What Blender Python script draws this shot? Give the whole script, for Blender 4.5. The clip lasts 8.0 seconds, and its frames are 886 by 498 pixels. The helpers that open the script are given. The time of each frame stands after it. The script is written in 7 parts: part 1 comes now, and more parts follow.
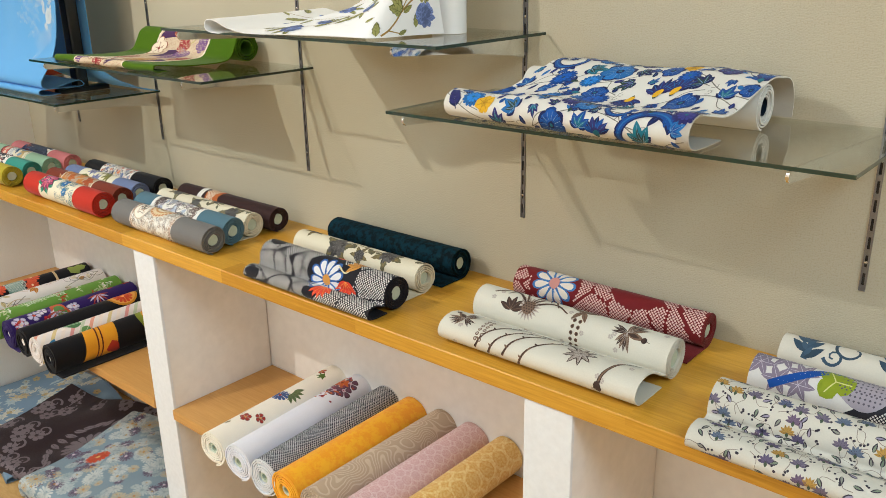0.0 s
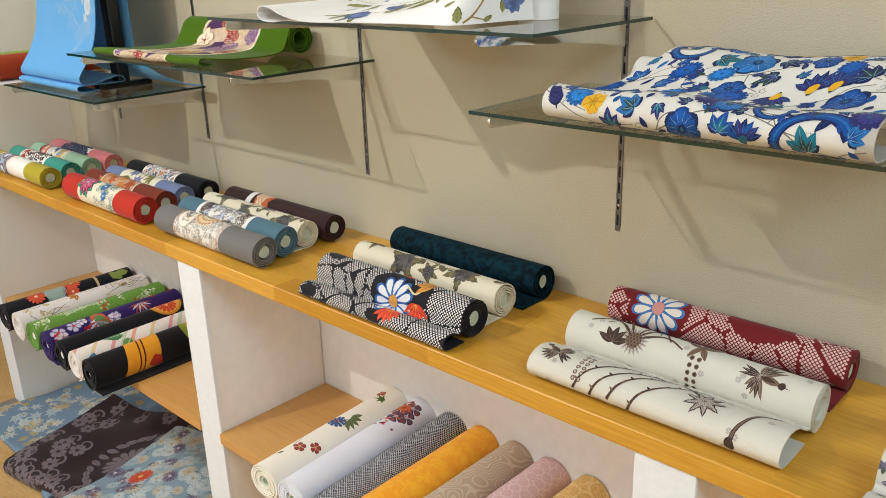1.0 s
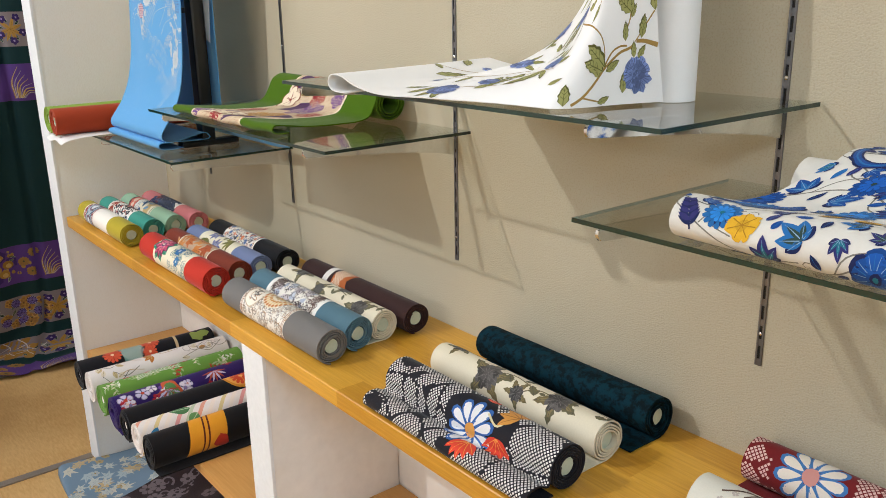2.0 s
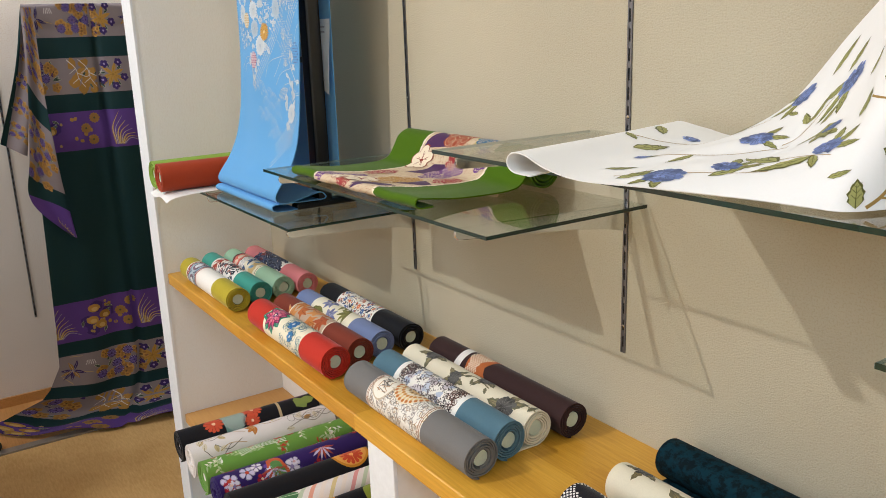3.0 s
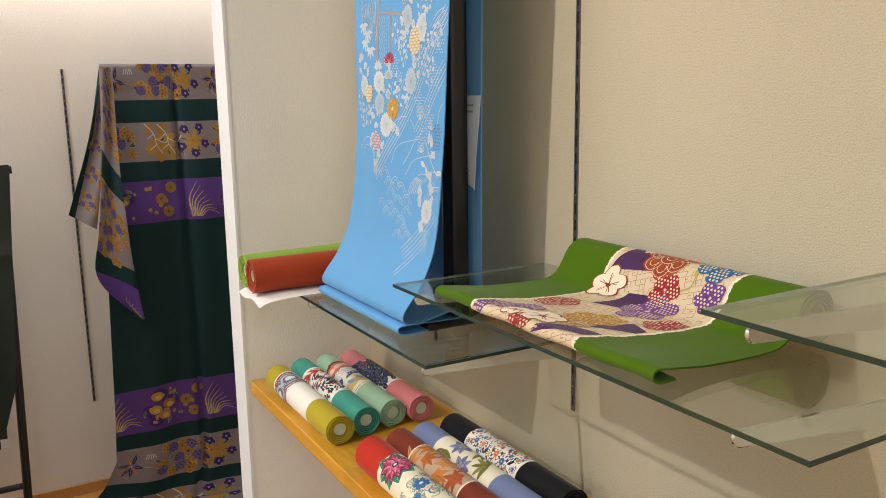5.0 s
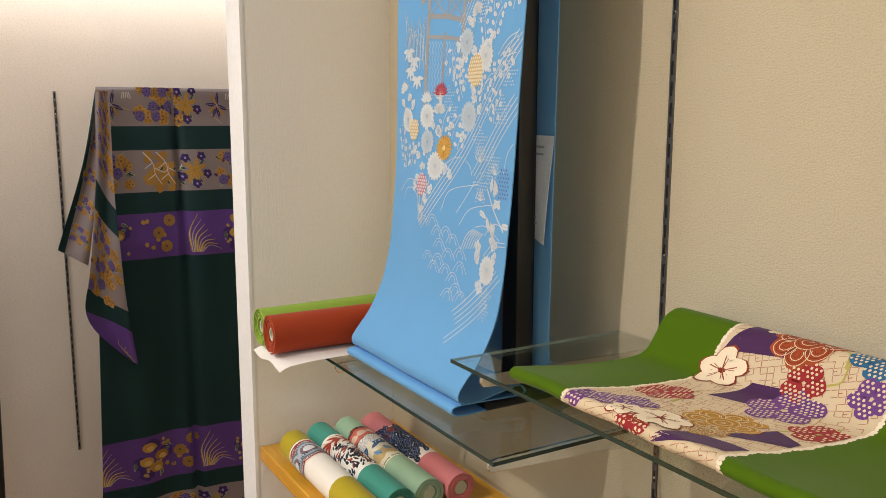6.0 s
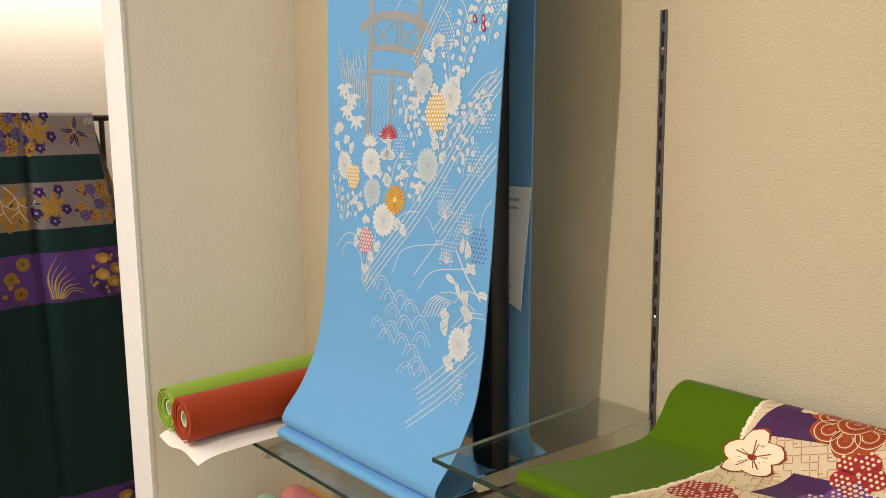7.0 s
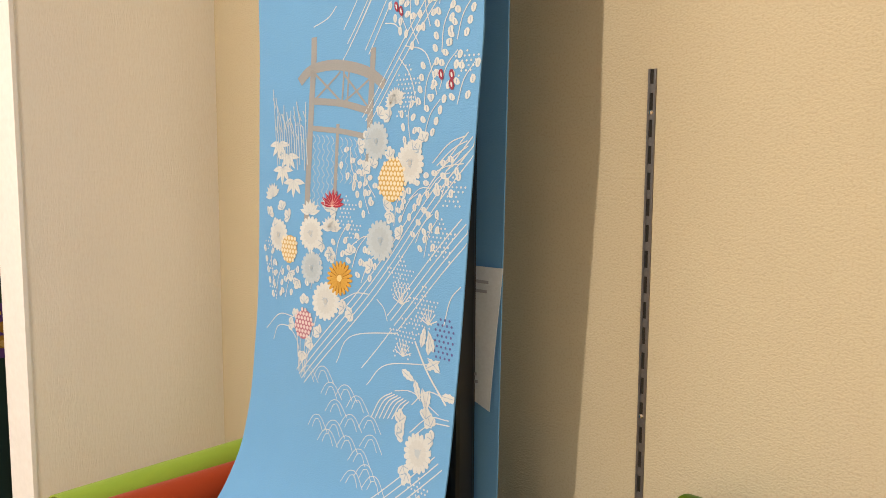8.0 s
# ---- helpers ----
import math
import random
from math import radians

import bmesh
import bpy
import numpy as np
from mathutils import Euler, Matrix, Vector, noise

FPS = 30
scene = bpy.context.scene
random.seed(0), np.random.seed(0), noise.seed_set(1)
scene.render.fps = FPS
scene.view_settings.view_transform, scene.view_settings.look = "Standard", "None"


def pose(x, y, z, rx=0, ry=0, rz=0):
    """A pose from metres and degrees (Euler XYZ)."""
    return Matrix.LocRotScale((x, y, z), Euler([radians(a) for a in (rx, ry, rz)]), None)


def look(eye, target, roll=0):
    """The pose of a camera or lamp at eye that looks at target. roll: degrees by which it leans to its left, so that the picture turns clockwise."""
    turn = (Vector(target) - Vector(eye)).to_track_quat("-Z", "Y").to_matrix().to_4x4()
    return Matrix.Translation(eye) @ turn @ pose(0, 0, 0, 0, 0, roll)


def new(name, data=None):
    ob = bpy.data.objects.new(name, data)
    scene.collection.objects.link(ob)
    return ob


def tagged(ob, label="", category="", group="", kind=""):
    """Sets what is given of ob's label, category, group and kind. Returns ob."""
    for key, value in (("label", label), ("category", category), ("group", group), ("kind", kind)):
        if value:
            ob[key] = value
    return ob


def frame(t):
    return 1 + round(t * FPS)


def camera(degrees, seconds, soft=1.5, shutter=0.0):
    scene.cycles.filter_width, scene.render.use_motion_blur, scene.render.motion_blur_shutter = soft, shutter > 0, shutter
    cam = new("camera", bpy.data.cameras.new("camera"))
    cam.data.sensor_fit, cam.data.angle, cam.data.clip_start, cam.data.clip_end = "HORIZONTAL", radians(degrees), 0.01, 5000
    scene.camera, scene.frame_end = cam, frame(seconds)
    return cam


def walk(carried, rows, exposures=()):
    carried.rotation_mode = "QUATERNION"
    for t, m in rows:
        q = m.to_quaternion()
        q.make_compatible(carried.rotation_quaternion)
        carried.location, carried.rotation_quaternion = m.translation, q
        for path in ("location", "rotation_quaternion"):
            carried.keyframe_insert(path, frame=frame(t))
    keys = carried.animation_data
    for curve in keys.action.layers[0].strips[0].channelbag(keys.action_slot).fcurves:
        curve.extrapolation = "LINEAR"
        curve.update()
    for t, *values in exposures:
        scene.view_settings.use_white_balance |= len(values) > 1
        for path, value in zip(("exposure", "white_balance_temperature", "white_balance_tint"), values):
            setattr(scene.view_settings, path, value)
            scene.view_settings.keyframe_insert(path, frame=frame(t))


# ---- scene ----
cam = camera(56.2, 8.0, soft=0.9)
PATH = [
    (0, (0.854, -1.226, 1.414), (-0.376, 0.207, 0.754), -1.0),
    (0.5, (0.794, -1.16, 1.392), (-0.462, 0.234, 0.702), -1.4),
    (1, (0.674, -1.126, 1.394), (-0.621, 0.239, 0.716), -1.8),
    (1.2, (0.635, -1.105, 1.393), (-0.688, 0.241, 0.731), -1.7),
    (2.3, (0.453, -0.879, 1.425), (-1.093, 0.268, 0.882), -1.0),
    (2.5, (0.401, -0.873, 1.435), (-1.163, 0.257, 0.91), -1.2),
    (3, (0.251, -0.889, 1.447), (-1.366, 0.172, 0.938), -2.0),
    (3.5, (0.151, -0.858, 1.451), (-1.539, 0.093, 0.958), -2.8),
    (4, (0.078, -0.794, 1.46), (-1.653, 0.097, 1.002), -2.8),
    (4.5, (-0.037, -0.818, 1.472), (-1.776, 0.07, 1.041), -2.4),
    (4.7, (-0.091, -0.842, 1.477), (-1.814, 0.088, 1.069), -1.6),
    (5.8, (-0.373, -0.842, 1.508), (-2.069, 0.164, 1.175), -0.1),
    (6, (-0.411, -0.827, 1.505), (-2.109, 0.182, 1.187), 0.1),
    (6.5, (-0.533, -0.824, 1.52), (-2.159, 0.295, 1.201), 0.1),
    (7, (-0.636, -0.842, 1.558), (-2.129, 0.453, 1.251), -0.6),
    (7.5, (-0.705, -0.836, 1.579), (-2.101, 0.573, 1.318), -0.3),
    (8, (-0.781, -0.773, 1.592), (-2.138, 0.679, 1.369), 0.3),
]
walk(cam, [(t, look(eye, target, roll)) for t, eye, target, roll in PATH],
     exposures=[(0, 0.0, 5280, 4), (1.2, 0.0, 5220, 6), (2.5, -0.06, 5130, 9), (3.2, -0.10, 5280, 9), (4, -0.06, 5450, 8), (4.7, -0.07, 5500, 9), (6, -.24, 5800, 11), (7, -.17, 6100, 10), (8, -0.04, 6550, 13)])

# ---- world and lights ----
world = bpy.data.worlds.new("world")
scene.world = world
world.use_nodes = True
world.node_tree.nodes["Background"].inputs[0].default_value = (1.0, 0.98, 0.95, 1)
world.node_tree.nodes["Background"].inputs[1].default_value = 0.05


def lamp(name, kind, at, aim, watts, colour, size=0.1, spread=70, blend=0.6, size_y=None):
    data = bpy.data.lights.new(name, kind)
    data.energy, data.color = watts, colour
    if kind == "SPOT":
        data.shadow_soft_size, data.spot_size, data.spot_blend = size, radians(spread), blend
    else:
        data.size = size
        if size_y:
            data.shape, data.size_y = "RECTANGLE", size_y
    ob = new(name, data)
    ob.matrix_world = look(at, aim)
    return ob


WARM = (1.0, 0.82, 0.62)
SOFT = (0.93, 1.0, 0.98)
CREAMY = (1.0, 0.97, 0.89)
# one warm track spot over the shelves, added overhead fill, cove over the far wall
lamp("spot_lamp", "SPOT", (-1.40, -2.20, 2.82), (-0.90, 0.0, 1.60), 152, WARM, 0.022, 84, 1.0)
# area lamps added to lift the room light, no fixtures known there
lamp("overhead_fill", "AREA", (2.30, -1.6, 2.92), (2.30, -1.6, 0.0), 47, SOFT, 1.4, size_y=1.2)
lamp("overhead_fill", "AREA", (-0.6, -3.6, 2.92), (-0.6, -3.6, 0.0), 20, CREAMY, 2.8, size_y=1.0)
lamp("overhead_fill", "AREA", (-0.6, -6.0, 2.92), (-0.6, -6.0, 0.0), 98, CREAMY, 3.2, size_y=1.2)
lamp("overhead_fill", "AREA", (-2.6, -2.2, 2.92), (-2.6, -2.2, 0.0), 42, CREAMY, 1.2, size_y=1.0)
lamp("cove_lamp", "AREA", (-3.24, -0.35, 2.16), (-3.36, -0.35, 1.2), 6.5, (1.0, 0.90, 0.78), 1.6, size_y=0.06)

# ---- materials ----
def lin(h):
    """Linear colour from a hex triplet."""
    v = [int(h[i:i + 2], 16) / 255 for i in (0, 2, 4)]
    return tuple(c / 12.92 if c < 0.04045 else ((c + 0.055) / 1.055) ** 2.4 for c in v)


def shift(c, k):
    return tuple(max(0.0, min(1.0, a * k)) for a in c)


def nodes_of(name):
    m = bpy.data.materials.new(name)
    m.use_nodes = True
    t = m.node_tree
    return m, t, t.nodes["Principled BSDF"]


def node(t, kind, **kw):
    n = t.nodes.new(kind)
    for k, v in kw.items():
        if k in n.inputs:
            n.inputs[k].default_value = v
    return n


def noise_tex(t, vec, scale, detail=4.0, rough=0.55, stretch=None):
    n = node(t, "ShaderNodeTexNoise", Scale=scale, Detail=detail, Roughness=rough)
    if stretch:
        mp = t.nodes.new("ShaderNodeMapping")
        mp.inputs["Scale"].default_value = stretch
        t.links.new(vec, mp.inputs["Vector"])
        vec = mp.outputs[0]
    t.links.new(vec, n.inputs["Vector"])
    return n.outputs["Fac"]


def ramp(t, fac, stops):
    r = t.nodes.new("ShaderNodeValToRGB")
    e = r.color_ramp.elements
    while len(e) < len(stops):
        e.new(0.5)
    for el, (p, c) in zip(e, stops):
        el.position, el.color = p, (*c, 1) if len(c) == 3 else c
    t.links.new(fac, r.inputs["Fac"])
    return r.outputs["Color"]


def mix(t, a, b, fac, mode="MIX"):
    n = t.nodes.new("ShaderNodeMix")
    n.data_type, n.blend_type = "RGBA", mode
    for sock, v in ((n.inputs[6], a), (n.inputs[7], b), (n.inputs[0], fac)):
        if isinstance(v, (int, float)):
            sock.default_value = v
        elif isinstance(v, tuple):
            sock.default_value = (*v, 1)
        else:
            t.links.new(v, sock)
    return n.outputs[2]


def maths(t, op, a, b=0.0):
    n = t.nodes.new("ShaderNodeMath")
    n.operation = op
    for sock, v in zip(n.inputs, (a, b)):
        if isinstance(v, (int, float)):
            sock.default_value = v
        else:
            t.links.new(v, sock)
    return n.outputs[0]


def bump(t, bs, height, strength, dist):
    b = node(t, "ShaderNodeBump", Strength=strength, Distance=dist)
    t.links.new(height, b.inputs["Height"])
    t.links.new(b.outputs[0], bs.inputs["Normal"])


def coords(t, kind="Object"):
    return t.nodes.new("ShaderNodeTexCoord").outputs[kind]


def fabric(name, col, rough=0.8, crepe=900, depth=0.0004, vary=0.12, gloss=0.25, attr=False, weave=0.0):
    """Woven cloth: slight mottling at two scales and a crepe relief, in metres on the cloth's own coordinates."""
    m, t, bs = nodes_of(name)
    uv = coords(t, "UV")
    base = col
    if attr:
        a = t.nodes.new("ShaderNodeAttribute")
        a.attribute_name = "Col"
        base = a.outputs["Color"]
    large = noise_tex(t, uv, 14, 3)
    fine = noise_tex(t, uv, 420, 2)
    k = maths(t, "ADD", maths(t, "MULTIPLY", large, vary), maths(t, "MULTIPLY", fine, vary))
    k = maths(t, "ADD", k, 1.0 - vary)
    c = t.nodes.new("ShaderNodeCombineColor")
    for i in range(3):
        t.links.new(k, c.inputs[i])
    t.links.new(mix(t, base, c.outputs[0], 1.0, "MULTIPLY"), bs.inputs["Base Color"])
    bs.inputs["Roughness"].default_value = rough
    bs.inputs["Specular IOR Level"].default_value = gloss
    bs.inputs["Sheen Weight"].default_value = 0.12
    bs.inputs["Sheen Roughness"].default_value = 0.4
    h = noise_tex(t, uv, crepe, 3, 0.7)
    if weave:
        w = node(t, "ShaderNodeTexWave", Scale=weave)
        t.links.new(uv, w.inputs["Vector"])
        h = maths(t, "ADD", h, w.outputs["Fac"])
    bump(t, bs, h, 0.5, depth)
    return m


def damask(name, col, col2, scale=26.0, kind="voronoi", rough=0.6, edge=0.1):
    """Cloth with a tone-on-tone woven figure."""
    m, t, bs = nodes_of(name)
    uv = coords(t, "UV")
    if kind == "voronoi":
        v = node(t, "ShaderNodeTexVoronoi", Scale=scale, Randomness=0.35)
        v.feature = "DISTANCE_TO_EDGE"
        t.links.new(uv, v.inputs["Vector"])
        ring = ramp(t, v.outputs["Distance"], [(0.0, (1, 1, 1)), (edge, (1, 1, 1)), (edge + 0.04, (0, 0, 0)), (edge + 0.14, (0.1, 0.1, 0.1)), (edge + 0.18, (0.7, 0.7, 0.7))])
        fine = noise_tex(t, uv, scale * 9, 2)
        f = mix(t, ring, ramp(t, fine, [(0.45, (0, 0, 0)), (0.55, (1, 1, 1))]), 0.45)
    elif kind == "round":
        v = node(t, "ShaderNodeTexVoronoi", Scale=scale, Randomness=0.18)
        t.links.new(uv, v.inputs["Vector"])
        d = v.outputs["Distance"]
        ring = ramp(t, d, [(0.0, (1, 1, 1)), (0.12, (0.2, 0.2, 0.2)), (0.30, (0.3, 0.3, 0.3)), (0.40, (0, 0, 0)), (0.44, (1, 1, 1)), (0.54, (1, 1, 1)), (0.58, (0.15, 0.15, 0.15))])
        fine = noise_tex(t, uv, scale * 8, 3)
        f = mix(t, ring, ramp(t, fine, [(0.47, (0, 0, 0)), (0.53, (1, 1, 1))]), 0.42)
    elif kind == "swirl":
        w = noise_tex(t, uv, scale, 1.0)
        f = ramp(t, maths(t, "SINE", maths(t, "MULTIPLY", w, 170.0)), [(0.3, (0, 0, 0)), (0.7, (1, 1, 1))])
    elif kind == "wave":
        v = node(t, "ShaderNodeTexWave", Scale=scale, Distortion=14.0)
        v.inputs["Detail Scale"].default_value = 0.35
        v.inputs["Detail"].default_value = 1.0
        t.links.new(uv, v.inputs["Vector"])
        f = ramp(t, v.outputs["Fac"], [(0.35, (0, 0, 0)), (0.65, (1, 1, 1))])
    else:
        f = ramp(t, noise_tex(t, uv, scale, 6, 0.7), [(0.44, (0, 0, 0)), (0.56, (1, 1, 1))])
    fine = noise_tex(t, uv, 500, 2)
    c = mix(t, mix(t, col, col2, f), (0.8, 0.8, 0.8), maths(t, "MULTIPLY", fine, 0.12), "MULTIPLY")
    t.links.new(c, bs.inputs["Base Color"])
    bs.inputs["Roughness"].default_value = rough
    bs.inputs["Sheen Weight"].default_value = 0.1
    bump(t, bs, maths(t, "ADD", f, maths(t, "MULTIPLY", fine, 0.6)), 0.45, 0.0006)
    return m


def plain(name, col, rough=0.5, metal=0.0, grain=60, vary=0.08, depth=0.0):
    m, t, bs = nodes_of(name)
    ob = coords(t)
    n = noise_tex(t, ob, grain, 4)
    t.links.new(ramp(t, n, [(0.25, shift(col, 1 - vary)), (0.75, shift(col, 1 + vary))]), bs.inputs["Base Color"])
    bs.inputs["Roughness"].default_value = rough
    bs.inputs["Metallic"].default_value = metal
    if depth:
        bump(t, bs, n, 0.4, depth)
    return m


def wallpaper(name, col, scale=170, depth=0.0022, tint=0.05, weave=False, pit_dark=0.27):
    """Embossed vinyl wallpaper: pebbled relief, darker and yellower in its low spots."""
    m, t, bs = nodes_of(name)
    ob = coords(t)
    blot = noise_tex(t, ob, 1.7, 3)
    peb = noise_tex(t, ob, scale, 2.5, 0.5, (1.0, 1.0, 0.35) if weave else None)
    fine = noise_tex(t, ob, scale * 2.6, 2)
    c = ramp(t, blot, [(0.3, shift(col, 1 - tint)), (0.7, shift(col, 1 + tint))])
    c = mix(t, c, (0.72, 0.62, 0.48), maths(t, "MULTIPLY", ramp(t, peb, [(0.38, (1, 1, 1)), (0.5, (0, 0, 0))]), pit_dark), "MULTIPLY")
    t.links.new(c, bs.inputs["Base Color"])
    bs.inputs["Roughness"].default_value = 0.72
    bs.inputs["Specular IOR Level"].default_value = 0.3
    bump(t, bs, maths(t, "ADD", peb, maths(t, "MULTIPLY", fine, 0.4)), 0.55, depth)
    return m


def timber(name, dark, light, stave=0.055, length=0.45, rough=0.38, coat=0.15, lone=False):
    """Glued staves running along x, with grain stretched the same way; lone: each stave is an object with a tone of its own."""
    m, t, bs = nodes_of(name)
    ob = coords(t)
    br = node(t, "ShaderNodeTexBrick", Scale=1.0)
    br.inputs["Mortar Size"].default_value = 0.0006
    br.inputs["Brick Width"].default_value = length
    br.inputs["Row Height"].default_value = stave
    br.inputs["Color1"].default_value = (0.36, 0.36, 0.36, 1)
    br.inputs["Color2"].default_value = (0.66, 0.66, 0.66, 1)
    br.inputs["Mortar"].default_value = (0.25, 0.25, 0.25, 1)
    t.links.new(ob, br.inputs["Vector"])
    grain = noise_tex(t, ob, 9, 6, 0.62, (1.2, 26, 26))
    pore = noise_tex(t, ob, 40, 3, 0.6, (1.0, 22, 22))
    tone = t.nodes.new("ShaderNodeObjectInfo").outputs["Random"] if lone else br.outputs["Color"]
    f = maths(t, "ADD", maths(t, "MULTIPLY", grain, 0.62), maths(t, "MULTIPLY", tone, 0.22 if lone else 0.36))
    t.links.new(ramp(t, f, [(0.28 if lone else 0.32, dark), (0.62 if lone else 0.68, light)]), bs.inputs["Base Color"])
    bs.inputs["Roughness"].default_value = rough
    bs.inputs["Coat Weight"].default_value = coat
    bs.inputs["Coat Roughness"].default_value = 0.25
    bump(t, bs, maths(t, "ADD", pore, grain), 0.25, 0.0006)
    return m


WALL = wallpaper("wallpaper_cream", lin("c0b9a2"), 400, 0.0022, pit_dark=0.24)
WALL_FAR = wallpaper("wallpaper_far", lin("e9dfd2"), 220, 0.001)
PANEL = wallpaper("wallpaper_panel", lin("f1f1ee"), 520, 0.0010, 0.02, True, 0.08)
WHITE = plain("white_paint", lin("eef1f5"), 0.55, 0, 90, 0.04, 0.0005)
CUBBY = plain("cubby_lining", lin("f5f2ee"), 0.6, 0, 40, 0.04, 0.0004)
COUNTER = timber("counter_timber", lin("c28c1d"), lin("e4b039"), lone=True)
SHELFWOOD = timber("shelf_laminate", lin("c39149"), lin("d6a65e"), 0.5, 3.0, 0.5, 0.05)
SKIRT = timber("skirting_timber", lin("b27a3a"), lin("cf9a55"), 0.3, 2.0, 0.5, 0.05)
STEEL = plain("rail_steel", (0.22, 0.22, 0.235), 0.38, 0.9, 300, 0.12)
CHROME = plain("bracket_chrome", (0.78, 0.79, 0.80), 0.06, 1.0, 200, 0.05)
BLACK = plain("black_lacquer", (0.008, 0.008, 0.009), 0.32, 0, 80, 0.2)
SLOT_SHADE = plain("slot_shade", (0.012, 0.011, 0.01), 0.8)
PAPER = plain("white_paper", lin("ece8e4"), 0.7, 0, 120, 0.03)
CORE = plain("paper_core", lin("c4cdb8"), 0.8, 0, 200, 0.06, 0.0004)
GREY = plain("threshold_metal", lin("8f8578"), 0.45, 0.3, 200, 0.1)
PRINT = fabric("printed_dye", (1, 1, 1), attr=True, rough=0.75)
CEIL = plain("ceiling_paint", lin("eeeae2"), 0.8, 0, 30, 0.03)

# thin clear sheet: tinted see-through with a mirror gloss by Fresnel
GLASS, _t, _b = nodes_of("shelf_glass")
_t.nodes.remove(_b)
_clear = _t.nodes.new("ShaderNodeBsdfTransparent")
_clear.inputs[0].default_value = (0.935, 0.955, 0.94, 1)
_gloss = _t.nodes.new("ShaderNodeBsdfGlossy")
_gloss.inputs["Roughness"].default_value = 0.02
_lw = node(_t, "ShaderNodeLayerWeight", Blend=0.5)
_fres = maths(_t, "ADD", maths(_t, "MULTIPLY", maths(_t, "POWER", _lw.outputs["Facing"], 4.0), 0.94), 0.042)
_both = _t.nodes.new("ShaderNodeMixShader")
for _o, _i in ((_fres, 0), (_clear.outputs[0], 1), (_gloss.outputs[0], 2)):
    _t.links.new(_o, _both.inputs[_i])
_t.links.new(_both.outputs[0], _t.nodes["Material Output"].inputs["Surface"])
GLASS_EDGE, _t, _b = nodes_of("shelf_glass_edge")
_b.inputs["Base Color"].default_value = (0.005, 0.032, 0.025, 1)
_b.inputs["Roughness"].default_value = 0.12
_b.inputs["Specular IOR Level"].default_value = 0.7

# same glass edge, coloured pale to stand for light refracted through the pane
GLASS_EDGE_LIT = plain("shelf_glass_edge_lit", (0.34, 0.42, 0.38), 0.25, 0, 200, 0.1)


def carpet(name, a, b):
    m, t, bs = nodes_of(name)
    ob = coords(t)
    n = noise_tex(t, ob, 5, 4)
    w = noise_tex(t, ob, 90, 3, 0.6, (0.35, 1.6, 1.0))
    f = maths(t, "ADD", maths(t, "MULTIPLY", n, 0.5), maths(t, "MULTIPLY", w, 0.5))
    t.links.new(ramp(t, f, [(0.35, a), (0.65, b)]), bs.inputs["Base Color"])
    bs.inputs["Roughness"].default_value = 0.8
    bump(t, bs, w, 0.5, 0.002)
    return m


FLOOR = carpet("floor_mat", lin("bb9352"), lin("d4ae6e"))

# ---- building helpers ----
def mesh_ob(name, bm, mat, parent=None, label=""):
    me = bpy.data.meshes.new(name)
    bm.to_mesh(me)
    bm.free()
    for m in (mat if isinstance(mat, (list, tuple)) else [mat]):
        me.materials.append(m)
    ob = new(name, me)
    if parent:
        ob.parent = parent
    if label:
        tagged(ob, label)
    return ob


part = mesh_ob


def thing(name, at, label, category, group="", rz=0.0, kind=""):
    ob = new(name)
    ob.empty_display_size = 0.05
    ob.matrix_world = pose(*at, 0, 0, rz)
    return tagged(ob, label, category, group, kind)


def box(lo, hi, bev=0.0, seg=2, bm=None):
    bm = bm or bmesh.new()
    c = [(a + b) / 2 for a, b in zip(lo, hi)]
    d = [abs(b - a) for a, b in zip(lo, hi)]
    made = bmesh.ops.create_cube(bm, size=1.0, matrix=Matrix.Translation(c) @ Matrix.Diagonal((*d, 1)))["verts"]
    if bev:
        edges = {e for v in made for e in v.link_edges}
        bmesh.ops.bevel(bm, geom=list(edges), offset=bev, segments=seg, affect="EDGES", profile=0.6)
    return bm


def rod(a, b, r, bm=None, seg=16, r2=None):
    bm = bm or bmesh.new()
    a, b = Vector(a), Vector(b)
    q = (b - a).to_track_quat("Z", "Y").to_matrix().to_4x4()
    bmesh.ops.create_cone(bm, cap_ends=True, segments=seg, radius1=r, radius2=r if r2 is None else r2, depth=(b - a).length,
                          matrix=Matrix.Translation((a + b) / 2) @ q)
    return bm


def smooth_line(pts, step):
    """A Catmull-Rom line through the points, resampled at even steps."""
    p = np.array(pts, float)
    ext = np.vstack([2 * p[0] - p[1], p, 2 * p[-1] - p[-2]])
    out = []
    for i in range(1, len(ext) - 2):
        a, b, c, d = ext[i - 1:i + 3]
        for u in np.linspace(0, 1, 12, endpoint=False):
            out.append(0.5 * (2 * b + (c - a) * u + (2 * a - 5 * b + 4 * c - d) * u * u + (3 * b - a - 3 * c + d) * u ** 3))
    out.append(p[-1])
    return even(np.array(out), step)


def even(p, step):
    s = np.concatenate([[0], np.cumsum(np.linalg.norm(np.diff(p, axis=0), axis=1))])
    n = max(2, int(round(s[-1] / step)) + 1)
    q = np.linspace(0, s[-1], n)
    return np.stack([np.interp(q, s, p[:, k]) for k in range(p.shape[1])], 1)


